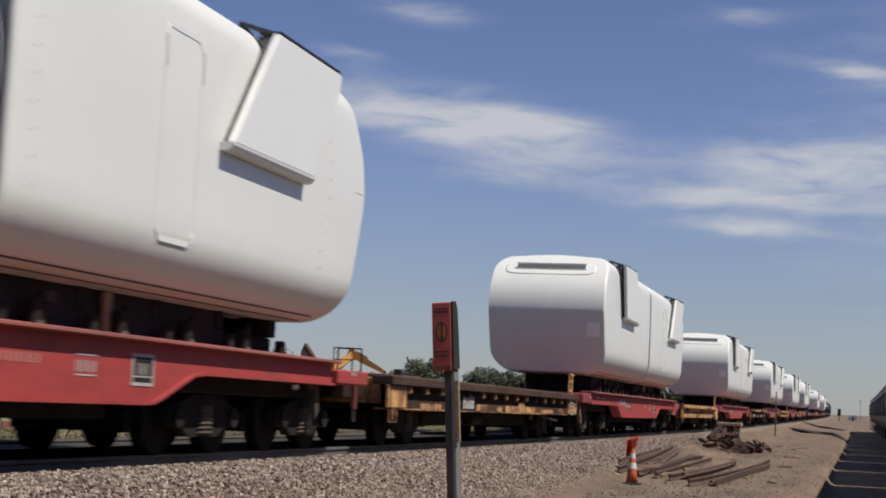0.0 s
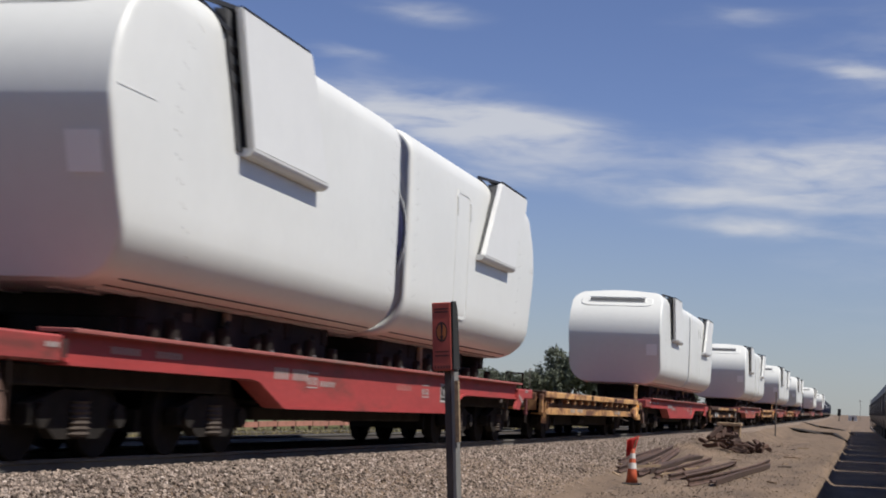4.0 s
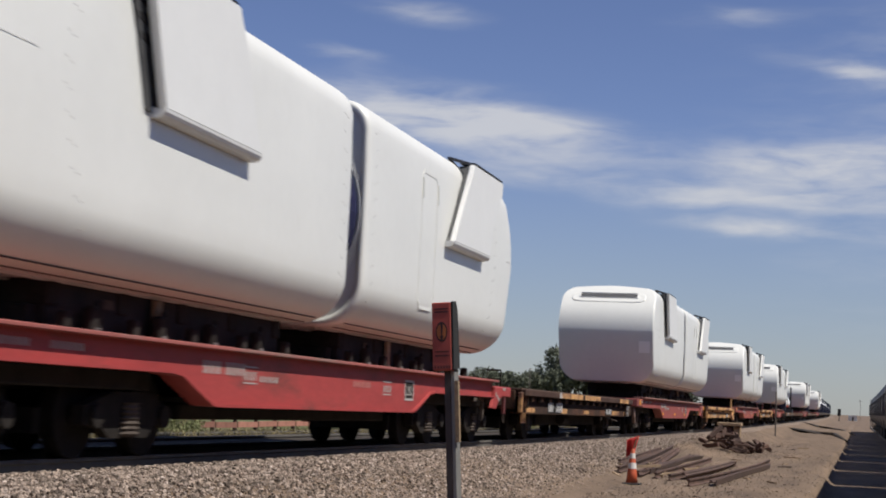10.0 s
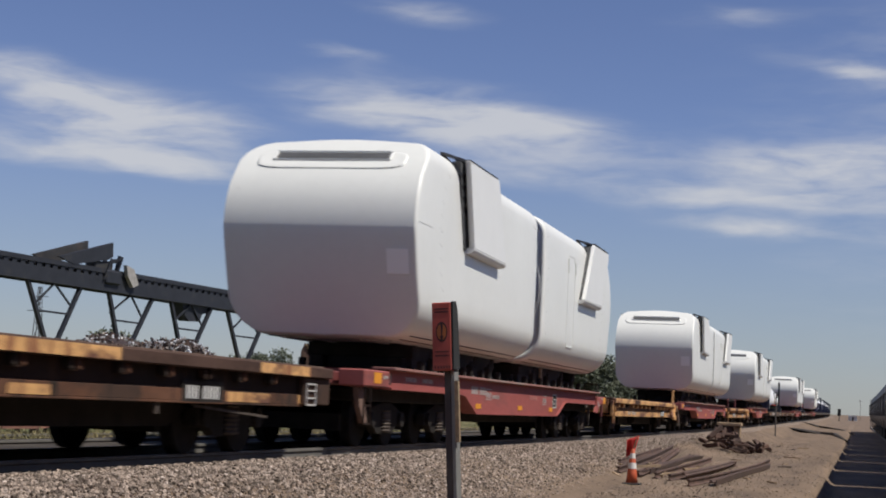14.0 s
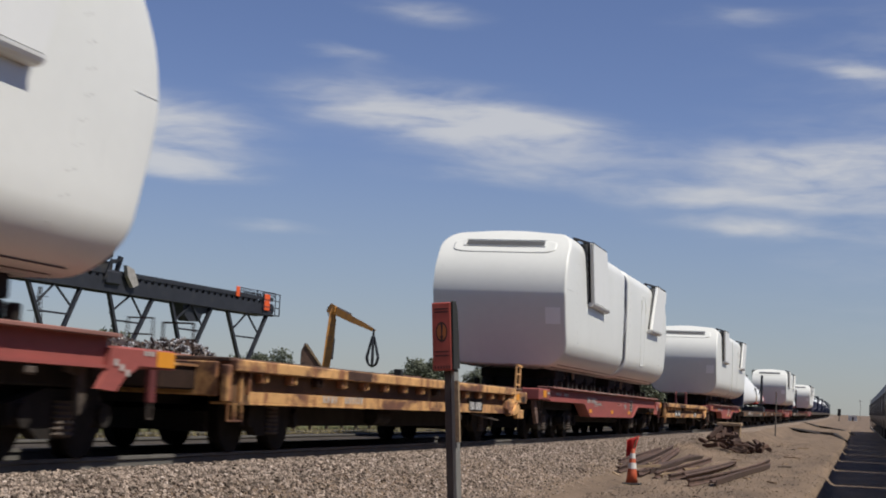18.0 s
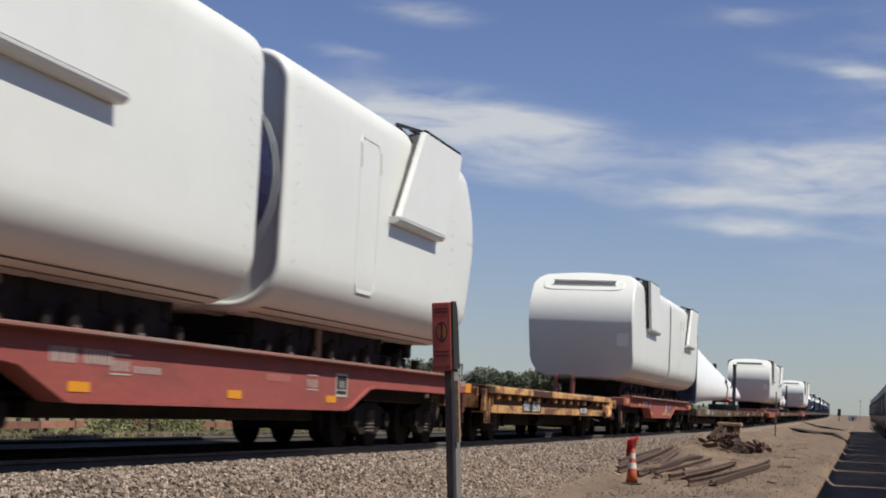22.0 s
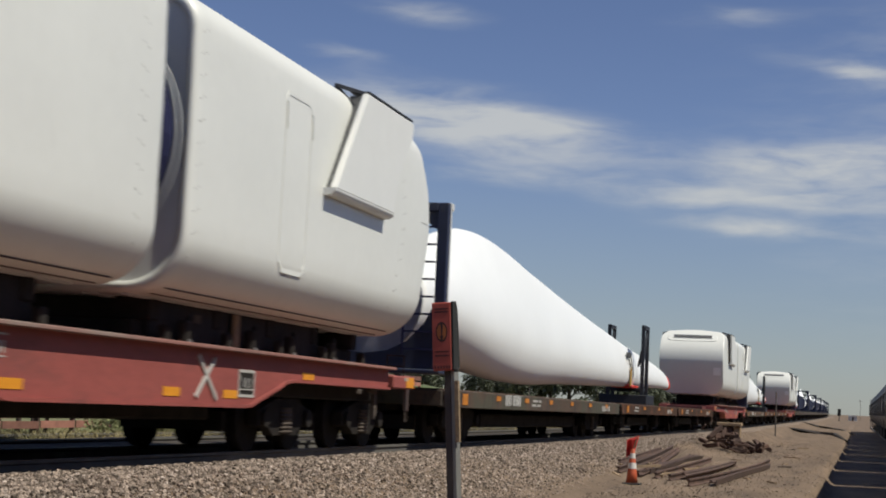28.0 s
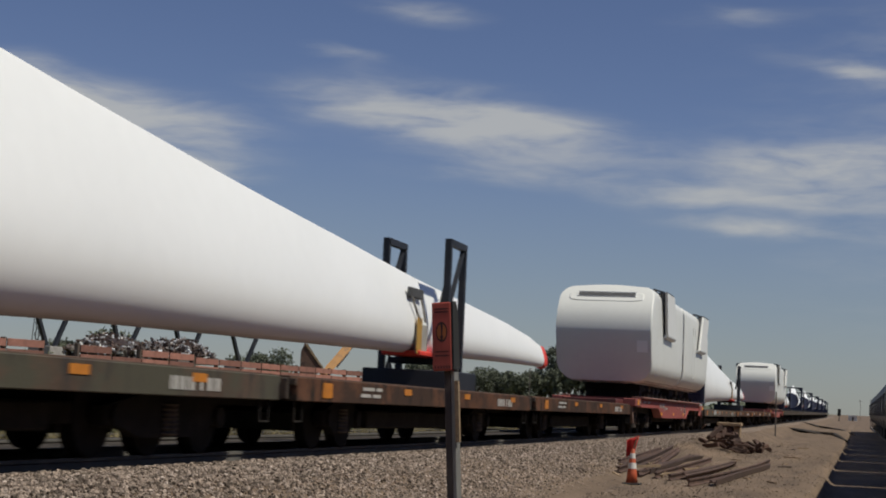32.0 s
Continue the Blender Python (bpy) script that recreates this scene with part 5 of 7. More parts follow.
def root_frame(s, label):
    """dark blue upright frame that holds a blade root"""
    rf = thing("blade_root_frame", label, "transport frame", "blade frames on the train")
    w, z0, z1 = 1.50, 1.32, 4.38
    for sx in (1, -1):
        part("upright", boxes((*sorted((sx * (w - 0.2), sx * w)), -0.27, -0.05, z0, z1), bevel=0.015), "blue", rf)
        part("outer_face", boxes((*sorted((sx * w, sx * (w + 0.012))), -0.14, -0.06, z0 + 0.05, z1 - 0.05)), "seal", rf, "pale worn edge")
        lad = [((sx * (w - 0.75), -0.3, z0 + 0.3), (sx * (w - 0.75), -0.3, z1 - 0.1))] + [((sx * (w - 0.75), -0.3, z), (sx * (w - 0.2), -0.3, z)) for z in np.linspace(z0 + 0.4, z1 - 0.45, 8)]
        part("ladder", beams(0.035, *lad), "cover", rf)
        part("gusset", prism(bmesh.new(), [(sx * (w - 0.2), z1 - 0.14), (sx * (w - 0.7), z1 - 0.14), (sx * (w - 0.2), z1 - 0.5)], -0.2, -0.05, 1), "blue", rf)
        part("corner_casting", boxes((*sorted((sx * (w - 0.16), sx * (w + 0.02))), -0.12, 0.08, z1 - 0.12, z1 + 0.01), bevel=0.01), "seal", rf)
    part("head_beam", boxes((-w + 0.2, w - 0.2, -0.28, 0.03, z1 - 0.16, z1), bevel=0.015), "blue", rf)
    part("base_beam", boxes((-w, w, -0.45, 0.4, z0 - 0.04, z0 + 0.04), bevel=0.02), "blue", rf)
    bm = bmesh.new()
    o = [(1.02 * math.cos(t), 2.6 + 1.02 * math.sin(t)) for t in (2 * math.pi * i / 32 for i in range(32))]
    skin(bm, [[(x, -0.12, z) for x, z in o], [(x, -0.02, z) for x, z in o]])
    part("root_plate", bm, "rootgrey", rf, "round grey root cover")
    part("saddle", boxes((-0.7, 0.7, -0.135, 0.2, z0 + 0.041, z0 + 0.26), bevel=0.03), "blue", rf)
    part("saddle_web", prism(bmesh.new(), [(-1.3, 1.37), (1.3, 1.37), (1.3, 2.55), (1.12, 2.2), (0.8, 1.86), (0.45, 1.68), (0, 1.62), (-0.45, 1.68), (-0.8, 1.86), (-1.12, 2.2), (-1.3, 2.55)], -0.22, -0.14, 1), "blue", rf)
    return put_on_train(rf, s)


def tip_frame(s, label):
    """gate of two dark posts with strap that holds a blade near its tip"""
    tf = thing("blade_tip_frame", label, "transport frame", "blade frames on the train")
    for x in (0.65, -0.65):
        for dy in (0.0, 1.25):
            part("post", beams(0.13, ((x, dy, 1.26), (x, dy, 4.05))), "steel", tf)
        part("cross_head", beams(0.13, ((x, -0.06, 4.02), (x, 1.31, 4.02))), "steel", tf)
        part("diagonal", beams(0.08, ((x, 0.1, 2.6), (x, 1.15, 3.9))), "steel", tf)
    part("bed_beam", boxes((-0.9, 0.9, -0.5, 1.8, 1.041, 1.42), bevel=0.02), "steel", tf)
    part("cross_beam", boxes((-0.65, 0.65, 0.4, 0.9, 1.55, 1.68), bevel=0.02), "steel", tf)
    part("pad", boxes((-0.4, 0.4, -0.9, 0.9, 1.68, 1.78), bevel=0.02), "redpad", tf, "red pad under the blade")
    part("strap_pad", boxes((0.20, 0.27, -1.35, -0.35, 2.80, 3.0), bevel=0.02), "slot", tf, "dark rubber pad on the blade")
    part("strap", beams(0.05, ((0.27, -1.2, 2.8), (0.33, -0.75, 2.35)), ((0.27, -0.5, 2.8), (0.33, -0.35, 2.35)), h=0.02), "strap", tf)
    part("strap", boxes((0.30, 0.325, -0.95, -0.15, 1.72, 2.3), bevel=0.008), "strap", tf)
    part("strap", boxes((0.325, 0.34, -0.98, -0.62, 1.72, 2.42), bevel=0.004), "amber", tf, "amber ratchet strap")
    part("ratchet", beams(0.07, ((0.5, -0.05, 2.5), (0.6, 0.05, 3.1))), "steel2", tf)
    return put_on_train(tf, s)


def camo_car(s, length, label, trucks, mark):
    car = brown_car(s, label, length, trucks, top=1.01)
    part("side_plate", boxes((1.30, 1.51, 0.15, length - 0.15, 0.70, 1.02), bevel=0.012), "brown" if length > 20 else "brown2", car)
    y = 1.2
    while y < length - 0.9:
        part("reflector", boxes((1.514, 1.52, y, y + 0.42, 0.76 if y < 1.5 else 0.87, 0.97)), "stickerdull", car, "faded orange reflective strip")
        y += 2.95 if length > 20 else 4.2
    letters = [(0.06, 0.04), (0.12, 0.05), (0.12, 0.05), (0.06, 0.05), (0.12, 0.16), (0.08, 0.13), (0.12, 0.05), (0.06, 0.04), (0.12, 0)]
    bars(car, "stencil_bar", 1.512, length - 3.6, 0.775, letters, 0.15, "plate", "faded white stencilled marks")
    if length > 20:
        bars(car, "stencil_bar", 1.512, 5.05, 0.79, [(0.07, 0.10)] * 3 + [(0.06, 0.22)] + [(0.06, 0.08)] * 6, 0.22, "fresh", "white stencilled marks")
    bars(car, "stencil_bar", 1.512, mark, 0.80, [(0.5, 0.12), (0.4, 0)], 0.05, "plate", "faded white stencilled lines")
    bars(car, "stencil_bar", 1.512, mark + 0.1, 0.90, [(0.6, 0.1), (0.3, 0)], 0.05, "plate", "faded white stencilled lines")
    part("underframe_box", boxes((-0.95, 0.95, 5.2, length - 5.2, 0.30, 0.60), bevel=0.03), "under", car)
    return car


def machine(s):
    """dark red winch stand left on an empty flatcar"""
    w = thing("winch_stand", "dark red round-topped winch stand on the flatcar deck", "machine")
    o = [(-0.22, 0), (0.22, 0), (0.19, 0.5)] + [(0.18 * math.cos(a), 0.5 + 0.18 * math.sin(a)) for a in (radians(k * 20) for k in range(10))] + [(-0.19, 0.5)]
    part("side_plate", prism(bmesh.new(), [(y, 1.13 + z) for y, z in o], 0.75, 0.82, 0), "winch", w)
    part("side_plate", prism(bmesh.new(), [(y, 1.13 + z) for y, z in o], 0.3, 0.37, 0), "winch", w)
    part("drum", tube(bmesh.new(), (0.37, 0, 1.63), (0.75, 0, 1.63), 0.14, seg=16), "under", w)
    part("hub", tube(bmesh.new(), (0.82, 0, 1.63), (0.85, 0, 1.63), 0.07, seg=12), "under", w)
    part("foot", boxes((0.25, 0.88, -0.28, 0.28, 1.125, 1.18), bevel=0.01), "winch", w)
    return put_on_train(w, s)


def plain_car(s, length, label):
    """flatcar of the far end of the train"""
    car = thing("flatcar", label, "railcar", "brown flatcars of the train")
    part("deck", boxes((-1.5, 1.5, 0.1, length - 0.1, 1.1, 1.24), bevel=0.015), "brown", car)
    for sx in (1, -1):
        part("side_sill", boxes((*sorted((sx * 1.3, sx * 1.46)), 0.2, length - 0.2, 0.82, 1.095), bevel=0.015), "brown", car)
    part("centre_sill", boxes((-0.33, 0.33, 0.2, length - 0.2, 0.62, 1.09)), "under", car)
    running_gear(car, [(1.9, 3.4), (length - 3.4, length - 1.9)])
    return put_on_train(car, s)


# ---- the train, front to back ----
N4 = 87.396
HEADS = [-179.5, -135.45, -90.35, -45.36, 0.0, 43.1, 125.0, 211.0]


# how the cars sit against their load: shift of each red car, front of each yellow car
RED_AT = [0.0, 0.3, 0.0, -0.05, -0.08, 0.0, 0.0, 0.0]
YELLOW_AT = [-22.0, -21.05, -21.75, -22.0, -22.05, -20.15]
YELLOW = [
    dict(paint="yellow", flange="yellow"),
    dict(paint="yellow2", flange="rustedge", front="panel", rear="panel", marks=[(4.32, "big", True)], stand=True,
         patches=[(6.45, 0.95, 0.66, 0.18), (8.3, 0.5, 0.66, 0.1), (9.2, 2.1, 0.66, 0.16), (11.4, 1.0, 0.66, 0.22), (10.5, 0.7, 0.88, 0.12), (2.2, 1.4, 0.66, 0.09), (13.2, 1.6, 0.66, 0.08), (15.6, 0.6, 0.66, 0.2)]),
    dict(paint="yellow", flange="yellow", marks=[(4.3, "big", False), (12.3, "small", False)],
         top_patches=[(6.9, 0.35, "web"), (11.2, 0.6, "brown2")], patches=[(1.1, 1.0, 0.66, 0.13), (5.4, 0.3, 0.66, 0.14), (13.4, 0.35, 0.66, 0.14), (7.6, 0.4, 0.66, 0.14)]),
    dict(paint="brown2", flange="rustedge", front="post", rear="rust", marks=[(3.6, "big", True), (12.9, "small", True)], stand=False,
         patches=[(0.9, 0.95, 0.66, 0.11), (5.4, 0.8, 0.66, 0.12), (8.9, 0.8, 0.66, 0.10), (14.1, 1.5, 0.66, 0.12), (16.7, 0.6, 0.66, 0.16)], top_patches=[(4.4, 0.3, "plate"), (4.7, 3.2, "yellow"), (8.3, 2.6, "yellow"), (14.9, 1.9, "yellow")]),
    dict(paint="yellow", flange="yellow", marks=[(3.8, "big", False), (12.8, "small", True)], top_patches=[(4.53, 1.2, "rustedge")]),
    dict(paint="yellow", flange="yellow", marks=[(4.25, "big", True), (11.95, "small", True)], stand=False, top_patches=[(4.7, 2.3, "rustedge"), (0.15, 0.5, "rustedge")], patches=[(12.95, 1.1, 0.63, 0.17)]),
]
RED_MARKS = [("number", 4.9, 0.98), ("panel", 6.2, 0.93), ("line", 6.75, 0.92), ("faded", 10.7, 0.95), ("panel", 12.3, 0.90), ("frame", 13.57, 0.79), ("line", 0.1, 1.1), ("line", 1.2, 1.1)]
LAST_MARKS = [("number", 4.85, 1.02), ("panel", 6.8, 1.02), ("frame", 12.92, 0.72)]
CROSS = 11.6                    # where the painted cross begins along its car


def build_train():
    red_l = "bright red heavy flatcar with a deep belly girder, carrying nacelles"
    red_f = "faded dusty red heavy flatcar with orange reflectors, carrying nacelles"
    for k, h in enumerate(HEADS):
        s = N4 + h
        old = k >= 4 or k == 3
        if k == 5:
            cross = red_car("red2", s, red_f, SHORT, LAST_MARKS, (3.8, 7.14, 10.7, 12.45, 15.3), False)
        else:
            red_car("red2" if old else "red", s + RED_AT[k], red_f if old else red_l, STOCK, RED_MARKS, (9.4, 13.15, 5.3) if old else (), k > 0)
        cradle(s, 1.6, 8.6, "black steel cradle between flatcar and nacelle")
        cradle(s, 10.9, 19.0, "black steel cradle between flatcar and nacelle")
        nacelle(s + {1: 0.28, 2: -0.12, 4: -0.1, 5: 0.15}.get(k, 0.0), False, "white wind turbine nacelle with slotted nose and side hoods", 9.45 if k == 5 else 9.28)
        nacelle(s + {2: -0.28, 4: -0.1}.get(k, 0.0), True, "white wind turbine nacelle with raised hatch outline and hoods", 9.12 if k == 5 else 9.30)
        if k < 6:
            rusty = YELLOW[k]["paint"] != "yellow"
            yellow_car(s=s + YELLOW_AT[k], label="rust-stained brown and yellow flatcar, running empty" if rusty else "weathered yellow flatcar with stake pockets, running empty", **YELLOW[k])
    machine(N4 + HEADS[5] - 6.2)
    part("painted_cross", beams(0.03, ((1.379, CROSS, 0.70), (1.379, CROSS + 0.52, 1.16)), ((1.379, CROSS + 0.03, 1.18), (1.379, CROSS + 0.62, 0.68)), h=0.05), "plate", cross, "hand-painted white cross")
    for h, nflat in ((44.0, 3), (HEADS[6], 4)):
        s = N4 + h + 21.9
        if nflat == 3:
            lens = [22.3, 16.5, 16.6]
        else:
            lens = [20.8, 13.7, 13.7, 13.6]
        for i, l in enumerate(lens):
            camo_car(s, l - 0.4, "camouflage-stained brown military flatcar under a blade" if i == 0 else "rusty brown flatcar under a blade",
                     [(1.4, 2.85, 4.3), (l - 4.4, l - 2.95, l - 1.4)] if i == 0 else [(2.9, 4.3), (l - 4.4, l - 2.9)], 7.9 if i == 0 else 3.0)
            s += l
        b = N4 + h + 21.75
        root_frame(b, "dark blue steel frame bolted round a blade root")
        blade(b + 0.3, "long white turbine blade with a red tip")
        tip_frame(b + 33.7, "dark steel gate holding a blade near its tip")
    # more blades far back
    s = N4 + HEADS[7] + 22.0
    for k in range(7):
        for i in range(3):
            plain_car(s + 18.2 * i, 17.8, "rusty brown flatcar under a blade")
        root_frame(s + 0.5, "dark blue steel frame bolted round a blade root")
        blade(s + 0.8, "long white turbine blade with a red tip")
        tip_frame(s + 34.5, "dark steel gate holding a blade near its tip")
        s += 54.6
    return s


build_train()
ties()


# ---- beside the track ----
def marker_post():
    mk = thing("marker_post", "faded orange utility marker box on a rusty steel post", "sign", m=pose(-1.8575, 7.80, 0.0, 0, -3.95, -3))
    part("post", boxes((-0.027, 0.006, -0.02, 0.0, -0.1, 1.90), bevel=0.002), "post", mk)
    part("post_flange", boxes((0.006, 0.026, -0.02, 0.05, -0.1, 1.64), bevel=0.003), "galv", mk, "dull grey steel flange")
    part("slat", boxes((0.027, 0.046, -0.03, -0.005, 1.28, 1.58)), "timber", mk, "splintered wooden slat")
    bd = part("board", boxes((-0.072, 0.026, -0.062, -0.021, 1.63, 1.965), bevel=0.004), "sign", mk, "faded orange board")
    part("edge_trim", prism(bmesh.new(), [(-0.06, 1.968), (0.0, 1.972), (0.022, 1.93), (0.034, 1.80), (0.04, 1.64), (-0.06, 1.635)], 0.026, 0.036, 0), "black", mk)
    bm = bmesh.new()
    y = -0.0635
    o = [(0.03 * math.cos(t), 0.05 * math.sin(t)) for t in (2 * math.pi * i / 16 for i in range(16))]
    prism(bm, [(a - 0.023, 1.82 + b) for a, b in o], y, y + 0.002, 1)
    part("emblem_ring", bm, "signink", bd)
    bm = bmesh.new()
    prism(bm, [(0.8 * a - 0.023, 1.82 + b * 0.8) for a, b in o], y - 0.001, y, 1)
    part("emblem", bm, "signyel", bd)
    bm = bmesh.new()
    prism(bm, [(x - 0.023, z) for x, z in ((-0.004, 1.86), (0.008, 1.86), (0.004, 1.80), (0.01, 1.80), (0.0, 1.765), (-0.008, 1.80), (-0.002, 1.80))], y - 0.002, y - 0.001, 1)
    part("emblem_bolt", bm, "signink", bd)
    bm = boxes(*[(-0.058, 0.012, y, y + 0.002, z, z + 0.006) for z in (1.915, 1.93, 1.72, 1.70)], *[(x, x + 0.006, y, y + 0.002, 1.64, 1.655) for x in (-0.062, -0.047, -0.032, -0.017, -0.002, 0.012)])
    part("printed_lines", bm, "signink", bd)
    return mk


marker_post()


def gz(x, y):
    return ground_height(x, y)


def cone():
    x, y = -4.76, 35.15
    c = thing("traffic_cone", "orange traffic cone with white collars and a red flag", "traffic cone", m=pose(x, y, gz(x, y)))
    part("base", boxes((-0.19, 0.19, -0.19, 0.19, 0, 0.04), bevel=0.01), "black", c)
    bm = bmesh.new()
    skin(bm, [[(r * math.cos(t), r * math.sin(t), z) for t in (2 * math.pi * i / 20 for i in range(20))] for r, z in ((0.13, 0.04), (0.10, 0.25), (0.04, 0.74), (0.03, 0.76))])
    part("body", bm, "orange", c, smooth=True)
    for z0, z1 in ((0.34, 0.47), (0.56, 0.67)):
        bm = bmesh.new()
        tube(bm, (0, 0, z0), (0, 0, z1), 0.104 - 0.1224 * (z0 - 0.25), 0.104 - 0.1224 * (z1 - 0.25), seg=20, caps=False)
        part("collar", bm, "collar", c, "white reflective collar")
    part("stick", beams(0.02, ((0.0, 0.0, 0.7), (0.09, 0.0, 1.04))), "timber", c)
    bm = bmesh.new()
    g = [[bm.verts.new((0.13 - 0.27 * u * (1 - 0.35 * v) - 0.10 * v, 0.03 * math.sin(7 * u + 3 * v), 1.05 - 0.38 * v - 0.10 * u)) for u in np.linspace(0, 1, 7)] for v in np.linspace(0, 1, 7)]
    for a, b in zip(g, g[1:]):
        for i in range(6):
            bm.faces.new((a[i], a[i + 1], b[i + 1], b[i]))
    bmesh.ops.solidify(bm, geom=bm.faces[:], thickness=0.006)
    part("flag", bm, "flag", c, "limp red warning flag", smooth=True)


cone()


def loose_rail(a, b, roll, bow):
    """an old rail lying on the dirt from a to b"""
    r = thing("scrap_rail", "rusty old steel rail lying on the dirt", "rail", "discarded rails", kind="")
    prof = [(-0.035, 0.15), (-0.035, 0.115), (-0.01, 0.10), (-0.01, 0.03), (-0.065, 0.012), (-0.065, 0), (0.065, 0), (0.065, 0.012), (0.01, 0.03), (0.01, 0.10), (0.035, 0.115), (0.035, 0.15)]
    a, b = Vector(a), Vector(b)
    d = (b - a).normalized()
    side_ = Vector((d.y, -d.x, 0)).normalized()
    c, s = math.cos(roll), math.sin(roll)
    rings = []
    for k in range(9):
        t = k / 8
        p = a.lerp(b, t) + side_ * bow * 4 * t * (1 - t)
        z = gz(p.x, p.y) + 0.01 + a.z * (1 - t) + b.z * t
        rings.append([(p.x + side_.x * (u * c - v * s), p.y + side_.y * (u * c - v * s), z + u * s + v * c + (0.07 * abs(s))) for u, v in prof])
    bm = bmesh.new()
    skin(bm, rings)
    ob = mesh_object("scrap_rail", bm, "rust")
    bpy.data.objects.remove(r)
    return tagged(ob, "rusty old steel rail lying on the dirt", "rail", "discarded rails")


RAILS = [  # from the near end to the far end on the dirt, turn on its side, bow
    (-5.46, 37.9, -6.03, 54.3, 0.0, 0.05), (-5.02, 38.5, -5.86, 54.8, 0.5, 0.0), (-5.09, 38.8, -5.43, 55.3, 1.3, 0.1), (-4.72, 38.9, -4.88, 55.6, 0.0, 0.0),
    (-5.08, 42.1, -5.22, 56.2, 1.2, -0.1), (-4.30, 38.1, -3.86, 52.7, 0.0, 0.05), (-3.61, 35.7, -3.05, 57.3, 0.0, 0.2), (-4.00, 39.3, -3.82, 52.1, 0.9, 0.1),
    (-3.08, 36.5, -2.70, 51.1, 1.4, -0.05), (-5.69, 40.0, -5.97, 50.8, 0.4, 0.0)]
for ax, ay, bx, by, roll, bow in RAILS:
    loose_rail((ax, ay, 0), (bx, by, 0), roll, bow)


def scrap_things():
    rng = random.Random(4)
    # broken timber beside the cone
    for k in range(7):
        x, y = -5.2 + rng.uniform(-0.7, 0.7), 42 + rng.uniform(-3, 5)
        l, a = rng.uniform(0.8, 2.4), rng.uniform(0.9, 2.0)
        bm = bmesh.new()
        beam(bm, (x, y, gz(x, y) + 0.05), (x + l * math.cos(a), y + l * math.sin(a), gz(x, y) + 0.08), 0.09, 0.06)
        tagged(mesh_object("broken_plank", bm, "timber"), "splintered grey timber scrap on the dirt", "timber", "timber scraps")
    # rusty track fittings heap
    for k in range(64):
        t = rng.random()
        x, y = -5.95 + 1.75 * t + rng.uniform(-0.25, 0.25), 65 + 9.0 * t + rng.uniform(-1.2, 1.2)
        h = (0.95 if t < 0.6 else 0.35) * rng.random() ** 1.3
        l = rng.uniform(0.25, 0.95)
        d = Vector((rng.uniform(-1, 1), rng.uniform(-1, 1), rng.uniform(-0.35, 0.5))).normalized() * l / 2
        p = Vector((x, y, gz(x, y) + 0.12 + h * 0.75))
        bm = bmesh.new()
        beam(bm, p - d, p + d, rng.uniform(0.06, 0.16), rng.uniform(0.06, 0.2))
        bmesh.ops.bevel(bm, geom=bm.edges[:], offset=0.015, segments=1, affect="EDGES")
        tagged(mesh_object("track_fitting", bm, "rust"), "rusty switch casting on a heap of track parts", "scrap", "heap of track fittings")
    x, y = -5.5, 71.0
    bm = boxes((x - 0.5, x + 0.52, y - 0.5, y + 0.5, gz(x, y) + 1.0, gz(x, y) + 1.14), bevel=0.02)
    box(bm, x + 0.2, x + 0.48, y - 0.35, y + 0.35, gz(x, y) + 0.5, gz(x, y) + 1.0, bevel=0.03)
    tagged(mesh_object("rusted_crate", bm, "timber"), "rust-brown crate on top of the track parts", "crate")
    bm = boxes((x - 0.45, x + 0.15, y - 0.4, y + 0.4, gz(x, y), gz(x, y) + 0.97), bevel=0.05)
    box(bm, x + 0.15, x + 0.5, y - 0.38, y + 0.38, gz(x, y), gz(x, y) + 0.48, bevel=0.05)
    tagged(mesh_object("crate_base", bm, "rust"), "rusty stacked iron under a crate", "scrap")


scrap_things()


def pole(x, y, h, r, label, name="line_pole"):
    p = thing(name, label, "pole", "poles along the line", m=pose(x, y, gz(x, y)))
    bm = bmesh.new()
    tube(bm, (0, 0, 0), (0, 0, h), r, r * 0.7, seg=8)
    part("pole", bm, "wood", p)
    return p


pole(-5.72, 113.6, 3.05, 0.055, "slim grey marker pole in the dirt", "marker_pole")
for k, (x, y, h) in enumerate([(-0.8, 560, 7.0), (2.2, 480, 6.5), (5.5, 620, 7.5), (8.2, 430, 6.0)]):
    p = pole(x, y, h, 0.07, "far wooden utility pole")
    part("crossarm", boxes((-0.6, 0.6, -0.04, 0.04, h - 0.6, h - 0.52)), "wood", p)
lp = pole(-37.65, 187.0, 5.45, 0.07, "pale grey post with a small white lamp head")
part("lamp_head", boxes((-0.12, 0.22, -0.1, 0.1, 5.4, 5.62), bevel=0.02), "collar", lp)
sg = pole(-6.2, 460, 1.6, 0.16, "dark railway signal mast far down the line", "signal_mast")
part("signal_head", boxes((-0.45, 0.45, -0.2, 0.1, 1.4, 3.3), bevel=0.05), "black", sg)


SHED_X = -2.9


def shed():
    s = thing("white_shed", "small white roofed shed far down the line", "shed", m=pose(SHED_X, 520, gz(SHED_X, 520)) @ Matrix.Scale(0.55, 4))
    part("wall", boxes((-2.4, 2.4, -2, 2, 0, 2.6)), "building", s)
    bm = bmesh.new()
    prism(bm, [(-2.7, 2.6), (2.7, 2.6), (2.2, 3.1), (-2.2, 3.1)], -2.3, 2.3, 1)
    part("roof", bm, "collar", s)
    part("door", boxes((-0.5, 0.5, -2.03, -2.0, 0, 2.1)), "steel2", s)


shed()


